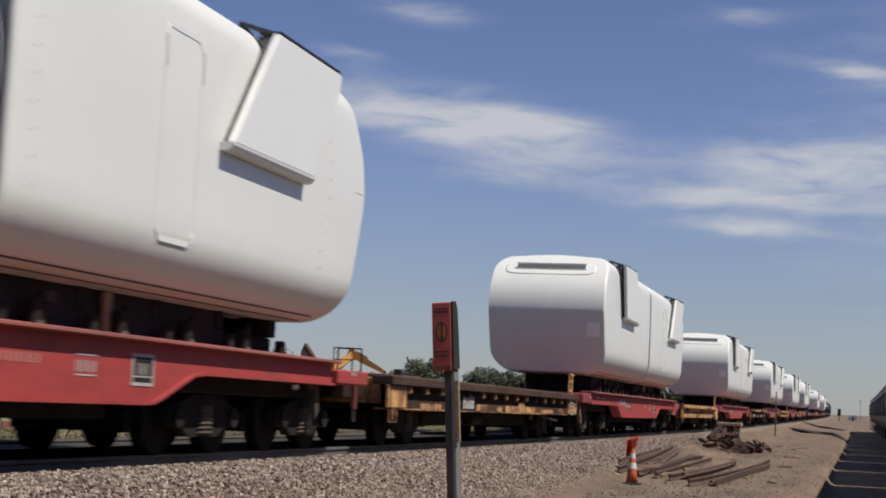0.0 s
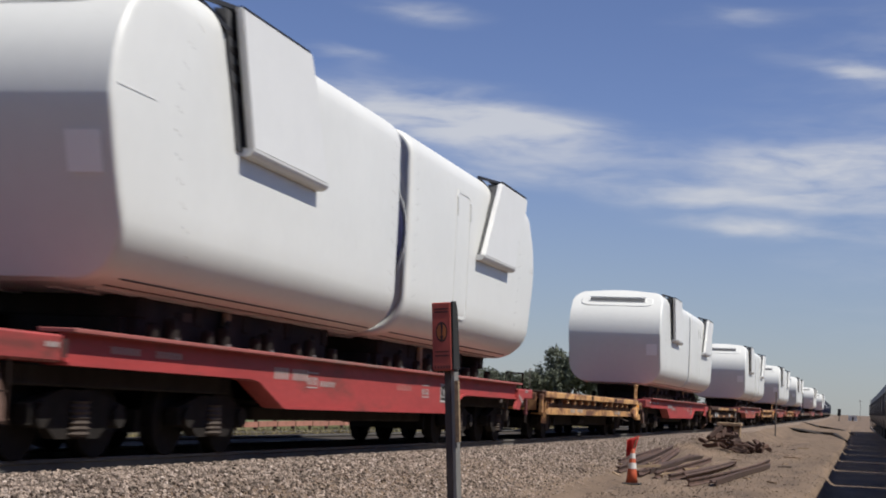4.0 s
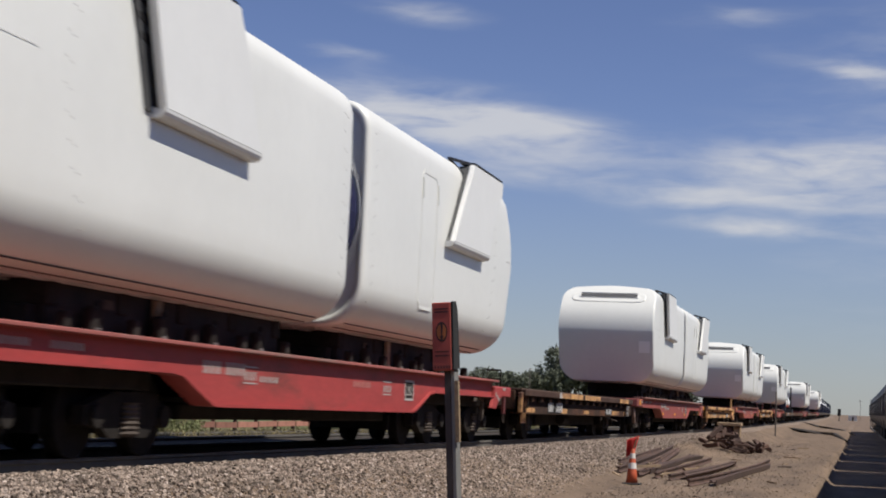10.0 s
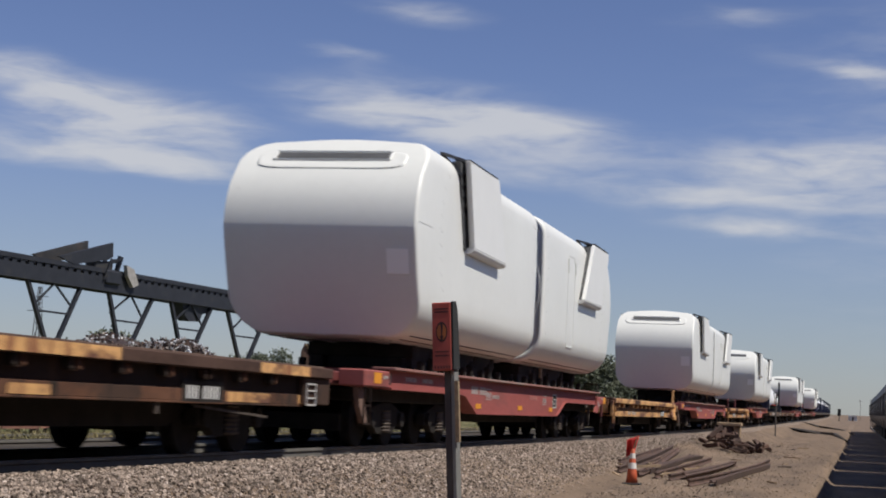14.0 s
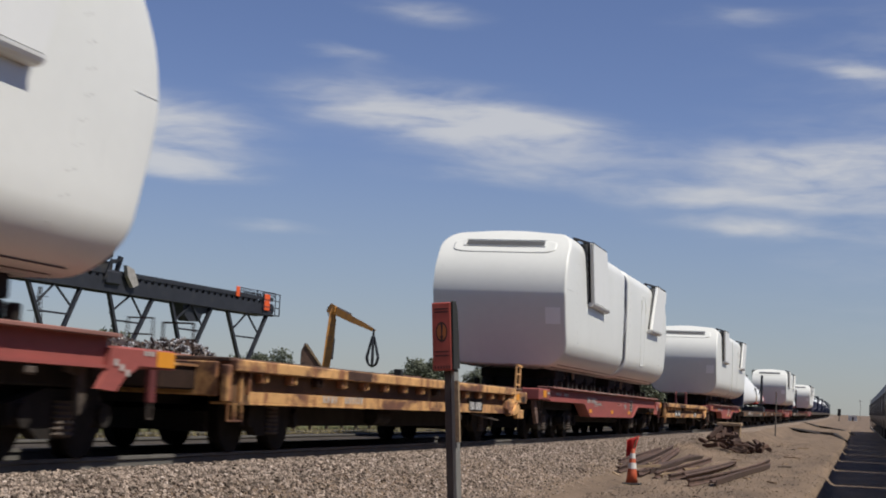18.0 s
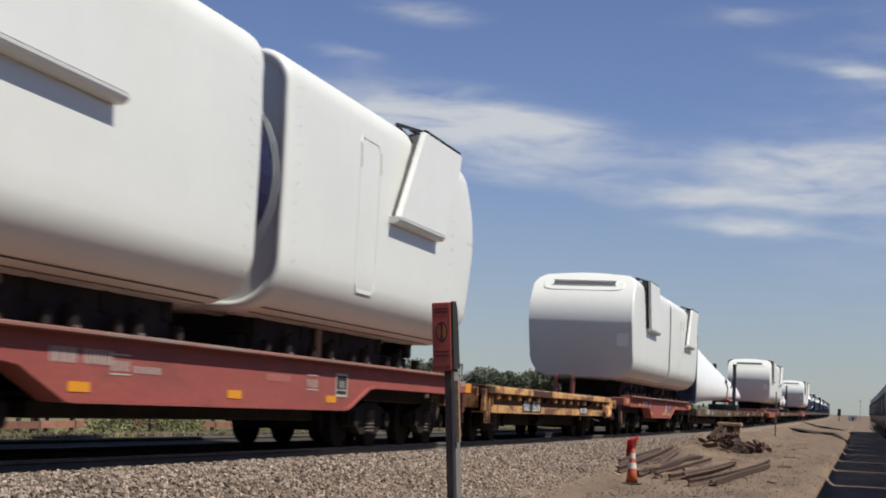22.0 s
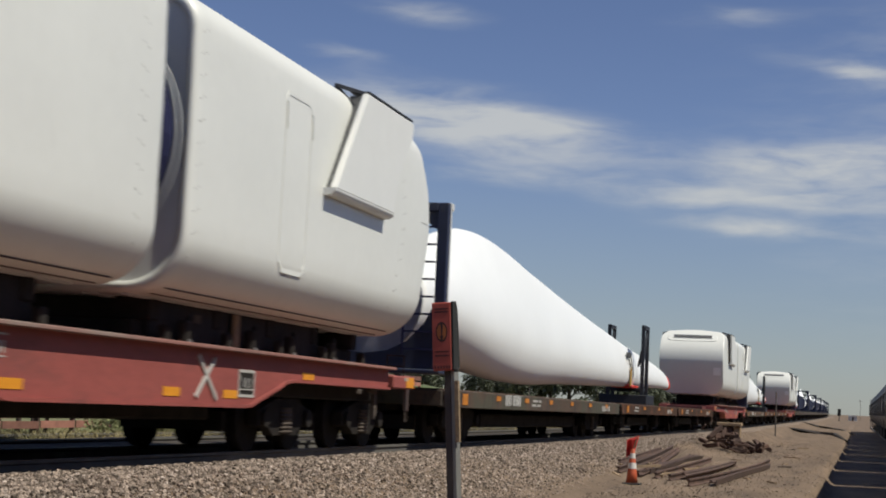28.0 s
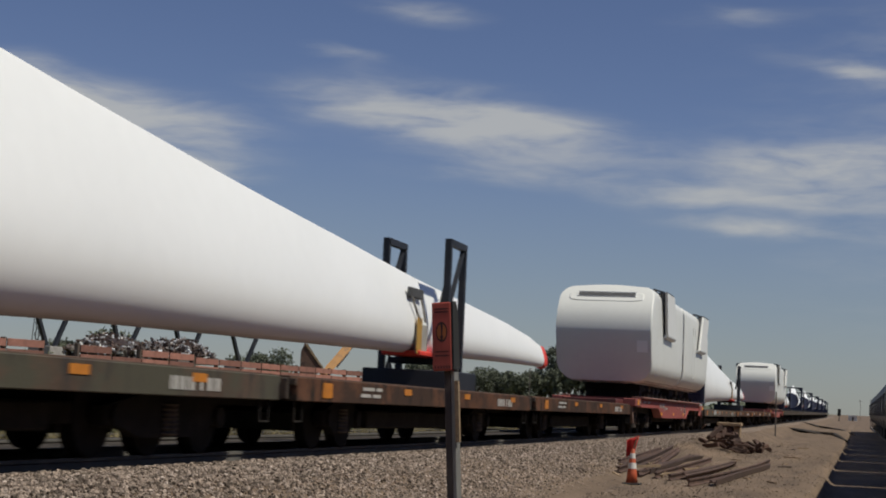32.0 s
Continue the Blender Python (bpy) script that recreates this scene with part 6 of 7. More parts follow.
def windrow():
    """low soil ridges beside the siding, with shadow in their dark colour"""
    for pts, h in ((((-6.2, 150), (-5.2, 158), (-3.6, 154), (-2.17, 146), (-1.25, 127)), 0.30), (((-7.2, 212), (-5.65, 222), (-2.33, 199.5), (-0.9, 184)), 0.22)):
        bm = bmesh.new()
        rings = []
        for k, (x, y) in enumerate(pts):
            g_ = gz(x, y) - 0.03
            hh = h * (0.55 if k in (0, len(pts) - 1) else 1.0 + 0.3 * math.sin(k * 2.1))
            rings.append([(x - 0.5, y + 3.5, g_), (x - 0.2, y + 1.2, g_ + hh), (x + 0.1, y + 0.3, g_ + hh * 0.9), (x + 0.35, y - 1.2, g_)])
        skin(bm, rings)
        tagged(mesh_object("soil_ridge", bm, "soil", smooth=True), "low soil ridge beside the siding, coloured dark for shadow", "soil", "soil ridges")


# soil darkened to draw the shadow streaks along the ridges
M["soil"] = mat("dark_damp_soil", (0.045, 0.036, 0.03), 0.95, var=0.35, scale=1.2, bump=0.5)
windrow()


# ---- parked hopper cars beside the camera ----
def hopper_car(y0, first=None):
    y = y0 + 7.1
    m = pose(2.9 + line_x(y), y, gz(4, y) + 0.22)
    if first:
        return copy_thing(first, m)
    c = thing("hopper_car", "grimy grey barrel-sided hopper car parked on the siding", "railcar", "parked hopper cars", m=m)
    right = [(1.18, 1.1), (1.42, 1.35), (1.58, 1.8), (1.65, 2.4), (1.65, 3.0), (1.57, 3.6), (1.36, 4.05), (1.05, 4.32), (0.6, 4.48)]
    prof = right + [(-x, z) for x, z in right[::-1]]
    bm = bmesh.new()
    skin(bm, [[(x * k, yy, 2.8 + (z - 2.8) * k) for x, z in prof] for yy, k in ((-7.0, 0.5), (-6.94, 0.7), (-6.7, 0.86), (-6.2, 0.97), (-5.6, 1.0), (5.6, 1.0), (6.2, 0.97), (6.7, 0.86), (6.94, 0.7), (7.0, 0.5))])
    part("body", bm, "tank", c, "dusty grey barrel-sided body", smooth=True)
    for k in range(4):
        y_ = -4.8 + 3.2 * k
        for sx in (1, -1):
            part("rib", boxes((*sorted((sx * 1.60, sx * 1.68)), y_ - 0.05, y_ + 0.05, 2.0, 3.3), bevel=0.01), "tank", c)
    part("roof_walk", boxes((-0.45, 0.45, -5.6, 5.6, 4.48, 4.54)), "under", c)
    part("sill", boxes((-0.4, 0.4, -7.0, 7.0, 0.8, 1.2)), "under", c)
    for y_ in (-2.6, 0.0, 2.6):
        part("chute", prism(bmesh.new(), [(-1.0, 1.25), (1.0, 1.25), (0.4, 0.45), (-0.4, 0.45)], y_ - 0.9, y_ + 0.9, 1), "tank", c)
    for sx in (1, -1):
        for y_ in (-6.9, 6.5):
            part("ladder", beams(0.04, ((sx * 1.5, y_, 0.6), (sx * 1.5, y_, 3.2)), ((sx * 1.5, y_ + 0.4, 0.6), (sx * 1.5, y_ + 0.4, 3.2)), *[((sx * 1.5, y_, z), (sx * 1.5, y_ + 0.4, z)) for z in np.linspace(0.7, 3.1, 7)]), "tank", c)
    running_gear(c, [(-5.9, -4.1), (4.1, 5.9)])
    return c


def parked_row():
    first = hopper_car(-9.0)
    # cars -6 to -1 stand unseen behind the camera, added to block light
    for k in [*range(-6, 0), *range(1, 16)]:
        hopper_car(-9.0 + 14.5 * k, first)
    for lx in (-0.7525, 0.7525):
        bm = bmesh.new()
        skin(bm, [[(2.9 + line_x(y) + lx + u, y, gz(4, y) + 0.22 + v) for u, v in ((-0.035, 0), (-0.035, -0.17), (0.035, -0.17), (0.035, 0))] for y in (-110, -20, 20, 60, 100, 160, 230, 300)])
        tagged(mesh_object("siding_rail", bm, "railtop"), "worn rail of the siding under the parked cars", "rail", kind="structure")


parked_row()


def litter():
    """small sticks and clods lying about the yard"""
    rng = random.Random(31)
    for k in range(18):
        y = 34 + 60 * rng.random() ** 1.4
        x = rng.uniform(-6.2, -1.6)
        l, a = rng.uniform(0.15, 0.7), rng.uniform(0.2, 2.9)
        bm = bmesh.new()
        z = gz(x, y) + 0.02
        beam(bm, (x, y, z), (x + l * math.cos(a), y + l * math.sin(a), gz(x + l * math.cos(a), y + l * math.sin(a)) + 0.03), rng.uniform(0.03, 0.07), rng.uniform(0.025, 0.045))
        tagged(mesh_object("wood_scrap", bm, "timber" if k % 3 else "tie"), "splinter of old sleeper timber on the dirt", "timber", "wood scraps in the yard")


litter()
stones("dirt_clods", 1100, (-6.0, -1.3), (30, 120.0), 0.015, "small brown clods and stones on the yard", 8, material="clod")
stones("yard_gravel", 7000, (-6.6, -2.6), (24, 110.0), 0.014, "fine pale gravel trodden into the dirt", 9, edge=1.6)


# ---- scrap yard behind the train ----
def scrap_yard_bank():
    bm = bmesh.new()
    rings = []
    for y in np.linspace(70, 175, 36):
        h = 2.7 + 0.2 * noise.noise((y * 0.1, 0, 0))
        rings.append([(x + 0.6 * noise.noise((x, y * 0.15, 3)), y, z) for x, z in ((-62, -1), (-60, h - 0.2), (-53, h), (-47, h), (-45.2, h - 0.3), (-41.5, 1.2), (-39.5, -1.0))])
    skin(bm, rings)
    return tagged(mesh_object("earth_bank", bm, "field", smooth=True), "dusty raised earth bank of the scrap yard", "bank", kind="structure")


scrap_yard_bank()


def conveyor():
    cv = thing("conveyor", "long dark steel scrap conveyor on splayed legs", "conveyor", m=pose(-51.45, 89.65, 0.20, -0.95, 0, -10.4))
    # runs along its own y; the head end is at 33; the side towards the track is x = 0
    z0, z1 = 7.60, 9.12
    L_ = 32.4
    for x in (-1.4, 0.0):
        part("truss_side", boxes((x - 0.08, x + 0.08, -30, L_, z0 + 0.05, z0 + 0.85)), "steel", cv)
        part("top_rail", boxes((x - 0.12, x + 0.12, -30, L_, z1 - 0.42, z1 - 0.12)), "steel", cv)
        part("bottom_chord", boxes((x - 0.14, x + 0.14, -30, L_, z0 - 0.1, z0 + 0.08)), "steel", cv)
        first = None
        for k in range(80):
            y = -30 + 0.8 * k
            if y > L_ - 0.2:
                break
            if first is None:
                first = part("side_post", boxes((-0.05, 0.05, -0.22, 0.22, z0 + 0.85, z1 - 0.4)), "steel", cv)
                first.matrix_basis = pose(x, y, 0)
            else:
                same("side_post", first, cv, pose(x, y, 0))
    part("belt", boxes((-1.3, -0.1, -30, L_ - 0.3, z0 + 0.9, z0 + 1.05)), "black", cv)
    for yb, ta, tb in ((5.5, 2.7, 8.2), (13.3, 11.2, 16.4), (20.9, 18.6, 24.0), (28.8, 26.1, 31.9)):
        x = -0.12
        for t, f in ((ta, yb - 0.36), (tb, yb + 0.36)):
            part("leg", beams(0.25, ((x, t, z0), (x, f, 3.4))), "steel", cv)
        mid = (ta + tb) / 2
        part("leg_tie", beams(0.12, ((x, yb - 1.5, 5.65), (x, yb + 1.55, 5.65))), "steel", cv)
        part("leg_tie", beams(0.11, ((x, yb - 1.8, 6.1), (x, mid + 0.1, z0))), "steel", cv)
        part("leg_tie", beams(0.11, ((x, yb + 1.9, 6.1), (x, mid - 0.1, z0))), "steel", cv)
        part("footing", boxes((-1.2, 0.6, yb - 0.9, yb + 0.9, 2.4, 3.45), bevel=0.04), "concrete", cv)
    # head platform with rails and orange guards
    part("head_platform", boxes((-1.6, 0.2, L_ - 3.2, L_ + 0.9, z0 - 0.02, z0 + 0.06)), "steel", cv)
    for x in (-1.6, 0.2):
        for z in (z0 + 0.6, z0 + 1.15, z0 + 1.7):
            part("railing_bar", beams(0.06, ((x, L_ - 1.6, z), (x, L_ + 0.9, z))), "steel", cv)
        for y in (L_ - 1.6, L_ + 0.9):
            part("railing_post", beams(0.06, ((x, y, z0), (x, y, z0 + 1.72))), "steel", cv)
    part("guard_frame", beams(0.05, ((0.1, L_ - 5.2, z1 - 0.2), (0.1, L_ - 5.2, z1 + 0.25)), ((0.1, L_ - 5.2, z1 + 0.25), (0.1, L_ + 0.4, z1 + 0.25)), ((0.1, L_ + 0.4, z1 + 0.25), (0.1, L_ + 0.4, z0)), ((0.1, L_ - 2.4, z1 - 0.2), (0.1, L_ - 2.4, z1 + 0.25)), ((0.1, L_ - 5.2, z1 + 0.02), (0.1, L_ + 0.4, z1 + 0.02))), "steel", cv)
    for k in range(19):
        y = L_ - 5.1 + 0.29 * k
        part("mesh_bar", beams(0.035, ((0.1, y, z1 - 0.25), (0.1, y, z1 + 0.24))), "steel", cv)
    part("guard", boxes((0.12, 0.22, L_ - 1.4, L_ - 0.6, z0 + 0.3, z0 + 1.6), bevel=0.05), "guard", cv, "bright orange guard panel")
    part("guard", boxes((0.12, 0.22, L_ - 5.6, L_ - 5.1, z1 - 0.5, z1 + 0.3), bevel=0.05), "guard", cv, "bright orange guard panel")
    part("drive_drum", tube(bmesh.new(), (-1.4, L_, z0 + 0.5), (0.0, L_, z0 + 0.5), 0.42, seg=16), "steel", cv)
    # hopper slung under the frame
    hp = bmesh.new()
    prism(hp, [(20.2, z0), (23.8, z0 + 0.1), (23.6, z0 - 0.5), (22.9, z0 - 0.7), (22.6, z0 - 1.25), (21.2, z0 - 1.3), (20.6, z0 - 0.9)], -1.1, -0.2, 0)
    part("return_hopper", hp, "steel", cv)
    # feed chute with two flared plates
    for dx, y0, mt in ((-1.2, 5.3, "steel2"), (0.05, 6.4, "steel")):
        bm = bmesh.new()
        prism(bm, [(y0 - 1.0, z1 + 0.15), (y0 + 4.6, z1 + 1.7), (y0 + 4.7, z1 + 0.75), (y0 + 4.2, z1 + 0.5), (y0 + 0.6, z1 - 0.2)], dx - 0.1, dx + 0.1, 0)
        part("chute_plate", bm, mt, cv)
    part("chute_frame", beams(0.22, ((-0.1, 11.8, z1 - 0.6), (-0.1, 12.2, z1 + 0.9))), "steel", cv)
    part("chute_frame", beams(0.22, ((-1.3, 11.8, z1 - 0.6), (-1.3, 12.2, z1 + 0.9))), "steel", cv)
    part("chute_brace", beams(0.18, ((-0.1, 9.6, z1 + 0.1), (-0.1, 11.9, z1 + 0.5))), "steel", cv)
    bm = bmesh.new()
    prism(bm, [(12.3, z1 + 0.3), (13.2, z1 + 0.1), (13.8, z1 - 0.9), (13.2, z1 - 1.15), (12.5, z1 - 0.4)], 0.15, 0.45, 0)
    part("discharge_spout", bm, "concrete", cv, "worn bare grey spout")
    part("chute_housing", boxes((-0.2, 0.3, 10.4, 12.0, z1 - 1.1, z1 - 0.2), bevel=0.08), "steel", cv)
    part("chute_ladder", beams(0.1, ((0.2, 10.2, z1 - 0.9), (0.2, 10.9, z1 + 0.6)), ((0.2, 11.4, z1 - 0.9), (0.2, 12.1, z1 + 0.8)), ((0.2, 10.9, z1 + 0.5), (0.2, 12.1, z1 + 0.7))), "steel", cv)
    part("chute_motor", boxes((-0.9, 0.0, 9.4, 11.4, z1 - 0.3, z1 + 0.35), bevel=0.1), "steel2", cv)


conveyor()


def heap(name, cx, cy, ax, ay, h, n, seed, label):
    rng = np.random.default_rng(seed)
    bm = bmesh.new()
    for k in range(n):
        a, r = rng.uniform(0, 6.283), math.sqrt(rng.random())
        x, y = cx + ax * r * math.cos(a), cy + ay * r * math.sin(a)
        z = 3.05 + h * (1 - r * r) * (0.75 + 0.5 * noise.noise((x * 0.35, y * 0.25, seed))) + rng.uniform(-0.1, 0.2)
        d = Vector(rng.normal(size=3)).normalized() * rng.uniform(0.08, 0.3)
        beam(bm, Vector((x, y, z)) - d, Vector((x, y, z)) + d, rng.uniform(0.04, 0.24), rng.uniform(0.02, 0.12))
    g = []
    for i in range(13):
        g.append([(cx + ax * r * math.cos(6.283 * j / 24), cy + ay * r * math.sin(6.283 * j / 24), 2.85 + h * (1 - r * r) * 0.8) for r in [1.05 - i / 12.2] for j in range(24)])
    skin(bm, g)
    return tagged(mesh_object(name, bm, "scrap"), label, "scrap heap", kind="stuff")


heap("scrap_heap", -42.6, 87.3, 2.6, 2.2, 1.45, 1000, 1, "heap of shredded rusty and shiny scrap metal")
heap("scrap_heap", -40.2, 91.0, 2.5, 2.4, 1.45, 1100, 2, "heap of shredded rusty and shiny scrap metal")


def pylon(x, y, h):
    p = thing("pylon", "thin lattice power pylon far behind the yard", "pylon", m=pose(x, y, 0))
    w = h * 0.055
    legs, ties_ = [], []
    for sx in (1, -1):
        for sy in (1, -1):
            legs.append(((sx * w, sy * w, 0), (sx * w * 0.25, sy * w * 0.25, h)))
    for k in range(8):
        za, zb = h * k / 8, h * (k + 1) / 8
        fa, fb = w * (1 - 0.75 * k / 8), w * (1 - 0.75 * (k + 1) / 8)
        ties_ += [((-fa, 0, za), (fb, 0, zb)), ((fa, 0, za), (-fb, 0, zb))]
    part("leg", beams(0.22, *legs), "steel2", p)
    part("bracing", beams(0.14, *ties_), "steel2", p)
    part("crossarm", beams(0.2, ((-h * 0.1, 0, h * 0.9), (h * 0.1, 0, h * 0.9)), ((-h * 0.13, 0, h * 0.75), (h * 0.13, 0, h * 0.75))), "steel2", p)


pylon(-259, 478, 31)


def excavator():
    """machine behind the bank's edge; boom, stick and grapple are parts that swing"""
    ex = thing("scrap_handler", "yellow scrap handling excavator with a raised boom", "excavator", m=pose(-41.6, 123.6, 0.3, 0, 0, 18.4))
    part("undercarriage", boxes((-1.8, 1.8, 0.2, 3.0, 0.0, 0.9), bevel=0.15), "under", ex)
    part("house", boxes((-1.5, 1.5, -0.1, 3.2, 0.95, 2.2), bevel=0.2), "digger", ex)
    return ex


EXCAVATOR = excavator()


def arm():
    bm = bmesh.new()
    prism(bm, [(-0.30, -0.2), (0.30, -0.2), (0.36, 2.4), (0.28, 4.9), (0.12, 5.3), (-0.12, 5.3), (-0.26, 4.9), (-0.30, 2.4)], -0.28, 0.28, 1)
    boom = part("boom", bm, "digger", EXCAVATOR)
    part("lift_cylinder", beams(0.18, ((0.40, 0, 1.2), (0.36, 0, 2.9))), "steel", boom)
    part("lift_rod", beams(0.10, ((0.36, 0, 2.9), (0.30, 0, 4.5))), "galv", boom, "bright hydraulic rod")
    part("hose_loop", beams(0.05, ((-0.30, 0, 4.7), (-0.5, 0, 5.3)), ((-0.5, 0, 5.3), (-0.2, 0, 5.75)), ((-0.2, 0, 5.75), (0.15, 0, 5.5))), "black", boom)
    bm = bmesh.new()
    prism(bm, [(-0.30, -0.3), (0.24, -0.25), (0.24, 2.2), (0.16, 4.4), (0.12, 5.4), (-0.12, 5.4), (-0.20, 4.2), (-0.30, 1.2)], -0.2, 0.2, 1)
    stick = part("stick", bm, "digger", EXCAVATOR)
    part("stick_cylinder", beams(0.15, ((-0.36, 0, 0.3), (-0.34, 0, 2.2))), "galv", stick, "bright hydraulic rod")
    part("knuckle", prism(bmesh.new(), [(-0.45, -0.35), (0.32, -0.4), (0.4, 0.25), (0.05, 0.5), (-0.4, 0.3)], -0.26, 0.26, 1), "digger", stick)
    gr = part("grapple", beams(0.16, ((0, 0, 0.1), (0, 0, -0.9))), "steel", EXCAVATOR, "dark orange-peel grapple")
    for k in range(6):
        a = 0.4 + k * 1.047
        c, s = math.cos(a), math.sin(a)
        part("tine", beams(0.13, ((0.08 * c, 0.08 * s, -0.5), (0.34 * c, 0.34 * s, -1.5)), ((0.34 * c, 0.34 * s, -1.5), (0.52 * c, 0.52 * s, -2.15)), ((0.52 * c, 0.52 * s, -2.15), (0.36 * c, 0.36 * s, -2.65)), ((0.36 * c, 0.36 * s, -2.65), (0.05 * c, 0.05 * s, -2.85))), "steel", gr)
    return boom, stick, gr


BOOM, STICK, GRAPPLE = arm()


def steel_sheet():
    s = thing("scrap_plate", "bent tan steel hopper plate leaning on the scrap bank", "scrap", m=pose(-42.0, 121.5, 1.9, 0, 0, 18.4))
    part("plate", prism(bmesh.new(), [(-0.85, 0.0), (0.98, 1.2), (0.95, 1.45), (-0.30, 3.2), (-0.55, 3.25), (-0.8, 2.6)], -0.5, 0.5, 1), "rust", s)
    part("rim", beams(0.14, ((-0.42, -0.52, 3.15), (0.98, -0.52, 1.35))), "timber", s)


steel_sheet()
bm = boxes((-16.72, -16.42, 57.7, 58.0, 0.0, 2.42), bevel=0.03)
tagged(mesh_object("signal_case", bm, "black"), "narrow black signal case beyond the second track", "signal box")


# ---- trees ----
def tree(x, y, z, h, r, seed, label, n=420, name="tree", category="tree", group="trees behind the line", foliage="leaf"):
    rng = np.random.default_rng(seed)
    t = thing(name, label, category, group, m=pose(x, y, z))
    bm = bmesh.new()
    tube(bm, (0, 0, 0), (0.1, 0, h * 0.45), h * 0.035, h * 0.022, seg=8)
    for k in range(6):
        a = k * 1.1 + rng.random()
        tube(bm, (0.05, 0, h * (0.28 + 0.04 * k)), (r * 0.6 * math.cos(a), r * 0.6 * math.sin(a), h * (0.55 + 0.06 * k)), h * 0.015, h * 0.005, seg=6)
    part("trunk", bm, "bark", t)
    lobes = [(Vector((r * 0.6 * math.cos(k * 2.4), r * 0.6 * math.sin(k * 2.4), h * (0.40 + 0.5 * rng.random()))), r * rng.uniform(0.32, 0.58)) for k in range(11)]
    V, F = [], []
    for k in range(n):
        c, lr = lobes[k % len(lobes)]
        d = Vector(rng.normal(size=3)).normalized() * lr * (0.55 + 0.5 * rng.random())
        p = c + Vector((d.x, d.y, d.z * 0.8))
        s = r * rng.uniform(0.03, 0.075)
        for q in range(3):
            u, w = Vector(rng.normal(size=3)).normalized() * s, Vector(rng.normal(size=3)).normalized() * s
            o = p + Vector(rng.normal(size=3)) * s * 0.8
            i = len(V)
            V += [tuple(o - u), tuple(o + w * 0.7), tuple(o + u), tuple(o - w * 0.7)]
            F.append((i, i + 1, i + 2, i + 3))
    me = bpy.data.meshes.new("crown")
    me.from_pydata(V, [], F)
    me.materials.append(M[foliage])
    cr = new("crown", me)
    cr.parent = t
    return t


TREES = [  # x, y, base, height, radius
    (-53.2, 198, -0.8, 7.6, 3.0), (-57.4, 200, -0.8, 5.4, 1.4), (-47.1, 201, -0.8, 6.4, 2.2), (-44.4, 204, -0.8, 6.0, 2.6), (-41.6, 200, -0.8, 5.9, 2.8),
    (-38.8, 206, -0.8, 7.8, 3.2), (-35.8, 203, -0.8, 9.2, 3.7), (-32.6, 205, -0.8, 8.4, 3.3), (-30.0, 208, -0.8, 7.0, 3.0), (-27.0, 210, -0.8, 5.4, 2.6), (-74.8, 152, -0.8, 7.2, 3.4), (-79.5, 154, -0.8, 6.2, 3.0),
    (-58.7, 156, -0.8, 6.0, 2.6), (-61.8, 158, -0.8, 5.6, 2.4), (-23.5, 215, -0.8, 5.0, 2.6)]
for k, (x, y, z, h, r) in enumerate(TREES):
    tree(x, y, z, h, r, 20 + k, "ragged dark green tree behind the railway", n=2300)


def far_woods():
    """low line of trees and bushes along the horizon"""
    rng = np.random.default_rng(9)
    V, F = [], []
    for k in range(9000):
        a = radians(rng.uniform(-40, 22))
        d = rng.uniform(520, 900)
        bump = 0.5 + 0.5 * noise.noise((a * 26, 0, 0))
        x, y = d * math.sin(a), d * math.cos(a)
        if -30 < x < 30:
            continue
        z = -0.8 + rng.random() * (1.5 + 5.0 * bump)
        s = rng.uniform(0.7, 1.6)
        u, w = Vector(rng.normal(size=3)).normalized() * s, Vector(rng.normal(size=3)).normalized() * s
        i = len(V)
        V += [(x - u.x, y - u.y, z - u.z), (x + w.x, y + w.y, z + w.z), (x + u.x, y + u.y, z + u.z), (x - w.x, y - w.y, z - w.z)]
        F.append((i, i + 1, i + 2, i + 3))
    me = bpy.data.meshes.new("far_woods")
    me.from_pydata(V, [], F)
    me.materials.append(M["leaf"])
    return tagged(new("far_woods", me), "low hazy line of distant trees", "woods", kind="stuff")


far_woods()


def grass():
    rng = np.random.default_rng(12)
    V, F = [], []
    for k in range(90000):
        y = 22 + 110 * rng.random() ** 1.5
        lx = -4.75 - 16 * rng.random() ** 1.2
        x = TX + lx + line_x(y)
        z = ground_height(x, y)
        h = rng.uniform(0.05, 0.2) * (0.7 + 0.7 * max(0, noise.noise((x * 0.2, y * 0.07, 2))))
        a = rng.uniform(0, 6.283)
        dx, dy = 0.009 * math.cos(a), 0.014 * math.sin(a)
        ux, uy = rng.normal() * 0.1, rng.normal() * 0.1
        i = len(V)
        V += [(x - dx, y - dy, z), (x + dx, y + dy, z), (x + ux, y + uy, z + h)]
        F.append((i, i + 1, i + 2))
    me = bpy.data.meshes.new("grass")
    me.from_pydata(V, [], F)
    me.materials.append(M["grass"])
    return tagged(new("grass", me), "patchy dry grass beyond the tracks", "grass", kind="stuff")


grass()


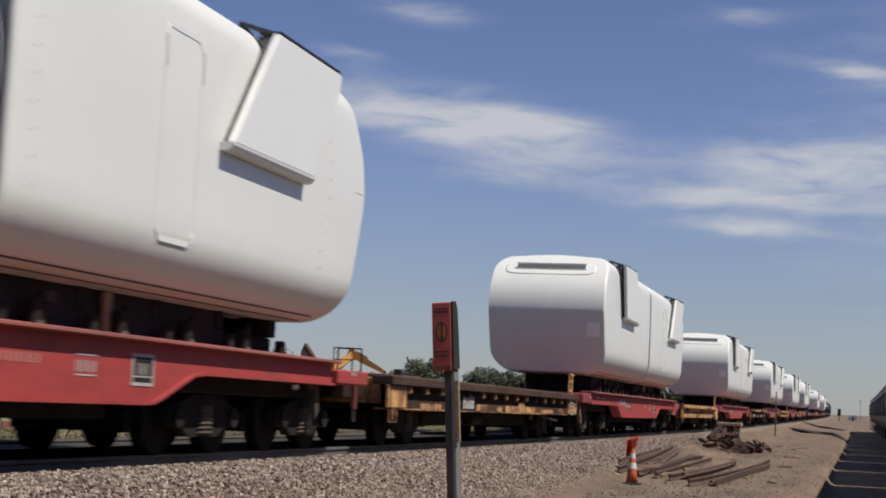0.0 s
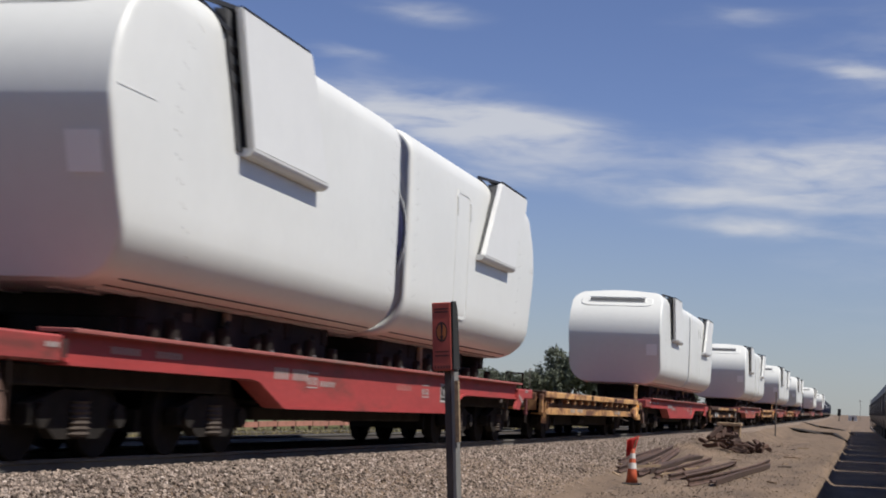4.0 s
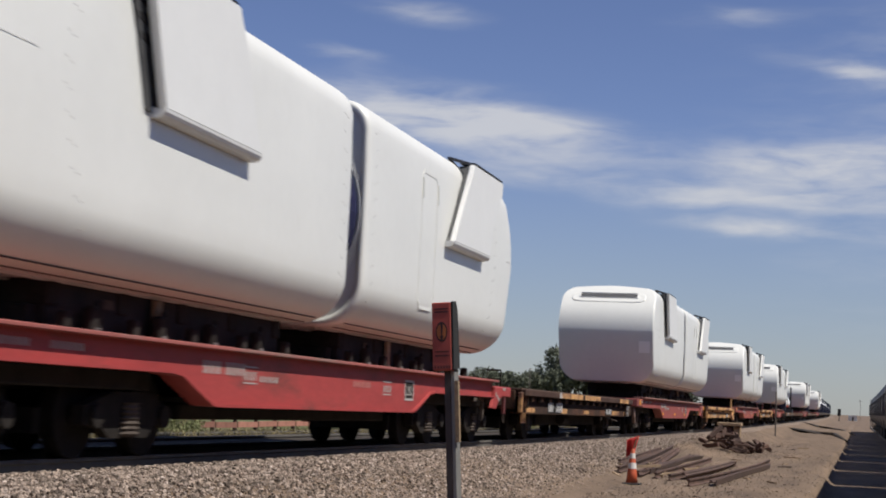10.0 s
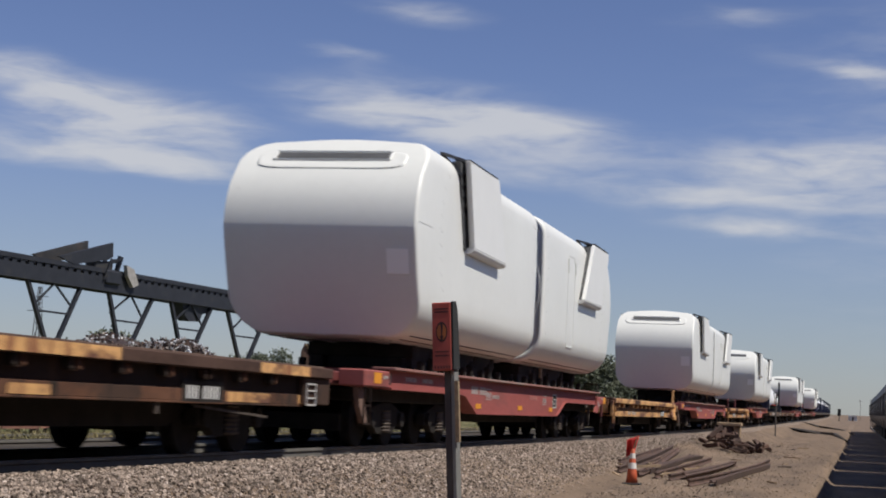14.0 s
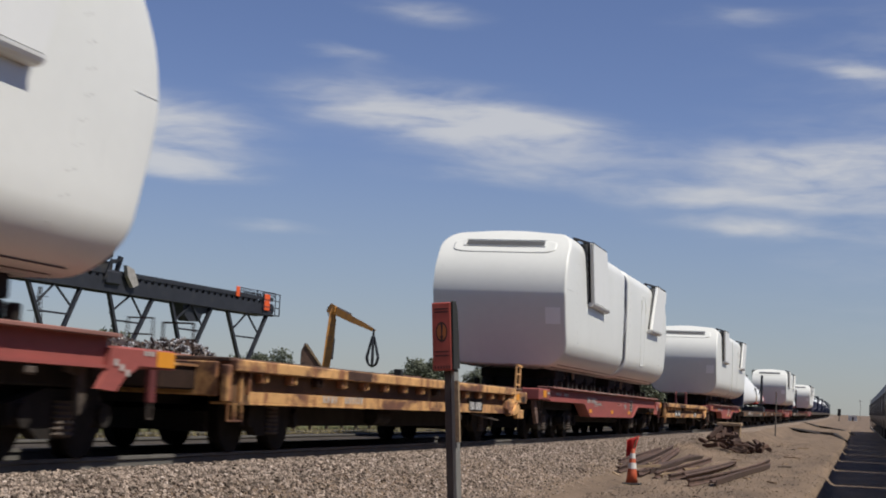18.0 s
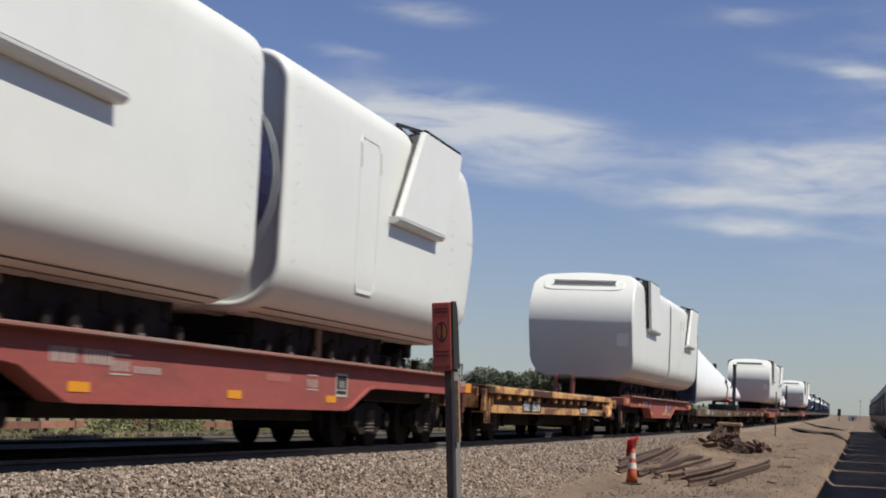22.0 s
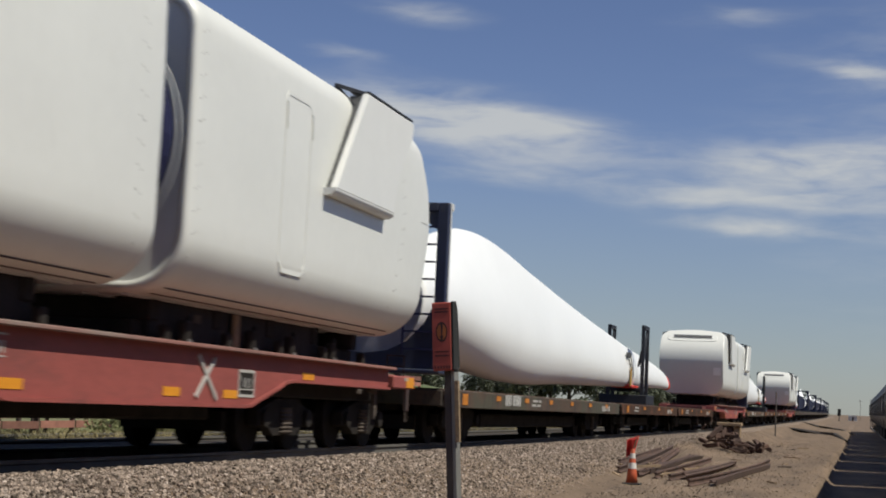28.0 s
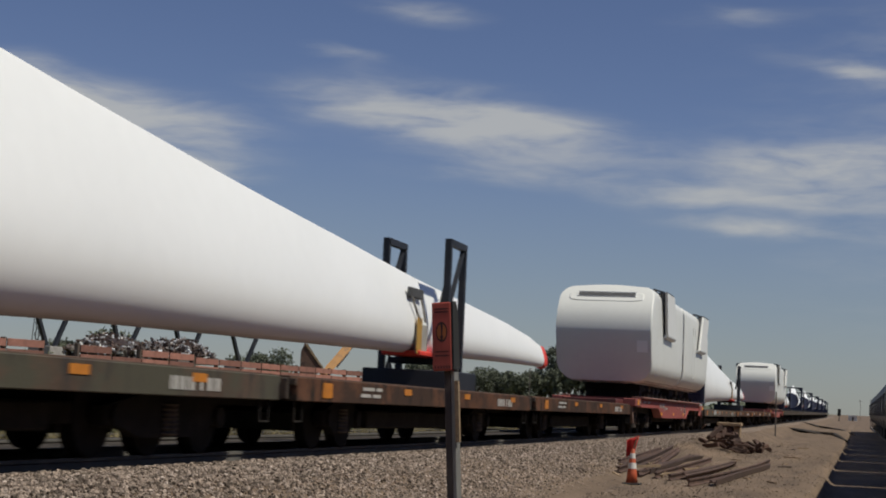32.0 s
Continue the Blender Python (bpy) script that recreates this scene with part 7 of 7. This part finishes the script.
def board_fence(y0, n, bays):
    """tall fence of spaced boards between posts; bays tells how many boards still hang in each bay"""
    x, step = -24.2, 2.3
    fe = thing("board_fence", "tall fence of weathered reddish boards with gaps", "fence", "board fences beyond the tracks", m=pose(x, y0, gz(x, y0)))
    rng = random.Random(int(y0))
    post = plank = None
    for k in range(n + 1):
        m = pose(0, k * step, 0)
        if post is None:
            post = part("post", boxes((-0.07, 0.07, -0.07, 0.07, -0.1, 2.86), bevel=0.01), "tie", fe)
        else:
            same("post", post, fe, m)
        if k == n:
            break
        for q in range(bays[k % len(bays)]):
            m2 = pose(0.095, k * step + 0.04, 0.20 + 0.30 * q, rng.uniform(-0.5, 0.5))
            if plank is None:
                plank = part("board", boxes((-0.02, 0.02, 0.02, step - 0.09, 0, 0.225), bevel=0.006), "board", fe)
                plank.matrix_basis = m2
            else:
                same("board", plank, fe, m2)


board_fence(35.8, 9, (9, 9, 9, 9, 7, 9, 8, 9, 9))
board_fence(56.6, 14, (9, 9, 9, 9, 9, 9))
for k in range(6):
    y = 45.2 + 1.25 * k + 0.4 * math.sin(3 * k)
    x = -21.9 - 0.6 * math.sin(k * 1.7)
    tree(x, y, gz(x, y) - 0.15, 1.25 + 0.25 * math.sin(k), 0.8, 70 + k, "low green bush in dry grass", n=520, foliage="bushleaf", name="bush", category="bush", group="bushes beyond the tracks")
for k in range(3):
    y = 46.0 + 0.9 * k
    tree(-25.4, y, gz(-25.4, y) - 0.1, 2.9 - 0.3 * k, 0.9, 90 + k, "green bush behind the board fence", n=620, foliage="bushleaf", name="bush", category="bush", group="bushes beyond the tracks")


# ---- what moves ----
def motions():
    times = [0, 2, 4, 6, 8, 10, 12, 14, 16, 18, 20, 22, 24, 26, 28, 30, 32]
    for ob, s in RUN:
        walk(ob, [(t, rail_pose(s - gone(t))) for t in times])
    # the scrap handler: where the knee and the end of the stick stand from the foot of the boom
    foot = Vector((0.1, 0.0, 2.6))
    swing = [
        (0, 2.18, 1.68, 4.73, 0.3),
        (1.5, 2.95, 1.71, 5.5, 0.29),
        (3.5, 2.42, 2.46, 4.91, 0.22),
        (5.8, 2.21, 3.03, 4.54, 0.43),
        (6.5, 2.03, 3.07, 4.45, 0.43),
        (7.2, 2.02, 3.21, 4.49, 0.61),
        (9.0, 1.99, 3.88, 5.54, 1.33),
        (11.0, 2.34, 4.26, 6.68, 3.14),
        (11.6, 2.23, 4.57, 7.2, 2.63),
        (12.1, 2.14, 4.57, 7.24, 2.76),
        (13.0, 1.91, 4.78, 6.83, 2.65),
        (15.0, 1.13, 5.11, 5.0, 3.29),
        (17.5, 0.36, 5.07, 3.08, 3.71),
        (18.0, 0.4, 5.08, 3.64, 3.5),
        (18.5, 0.81, 5.0, 4.23, 3.44),
        (20.5, 1.06, 4.65, 4.57, 2.73),
        (22.6, 1.16, 4.3, 4.74, 2.11),
        (23.2, 1.43, 4.4, 4.26, 1.73),
        (24.0, 1.68, 3.78, 3.89, 0.9),
        (26.0, 2.03, 3.16, 4.13, 0.59),
        (28.0, 2.41, 2.73, 4.48, 0.74),
        (30.4, 2.65, 3.37, 5.18, 1.32),
        (32.0, 2.73, 3.55, 4.98, 1.67),
    ]
    boom_rows, stick_rows, hang_rows = [], [], []

    def along(p, d):
        x = Vector((0, 1, 0)).cross(d).normalized()
        return Matrix.Translation(p) @ Matrix((x, d.cross(x), d)).transposed().to_4x4()
    for t, kx, kz, tx, tz in swing:
        d1 = Vector((kx, math.sqrt(max(0, 5.2 ** 2 - kx * kx - kz * kz)), kz)).normalized()
        knee = foot + d1 * 5.2
        ux, uz = tx - kx, tz - kz
        d2 = Vector((ux, -math.sqrt(max(0, 5.4 ** 2 - ux * ux - uz * uz)), uz)).normalized()
        boom_rows.append((t, along(foot, d1)))
        stick_rows.append((t, along(knee, d2)))
        hang_rows.append((t, Matrix.Translation(knee + d2 * 5.4)))
    walk(BOOM, boom_rows)
    walk(STICK, stick_rows)
    walk(GRAPPLE, hang_rows)


motions()
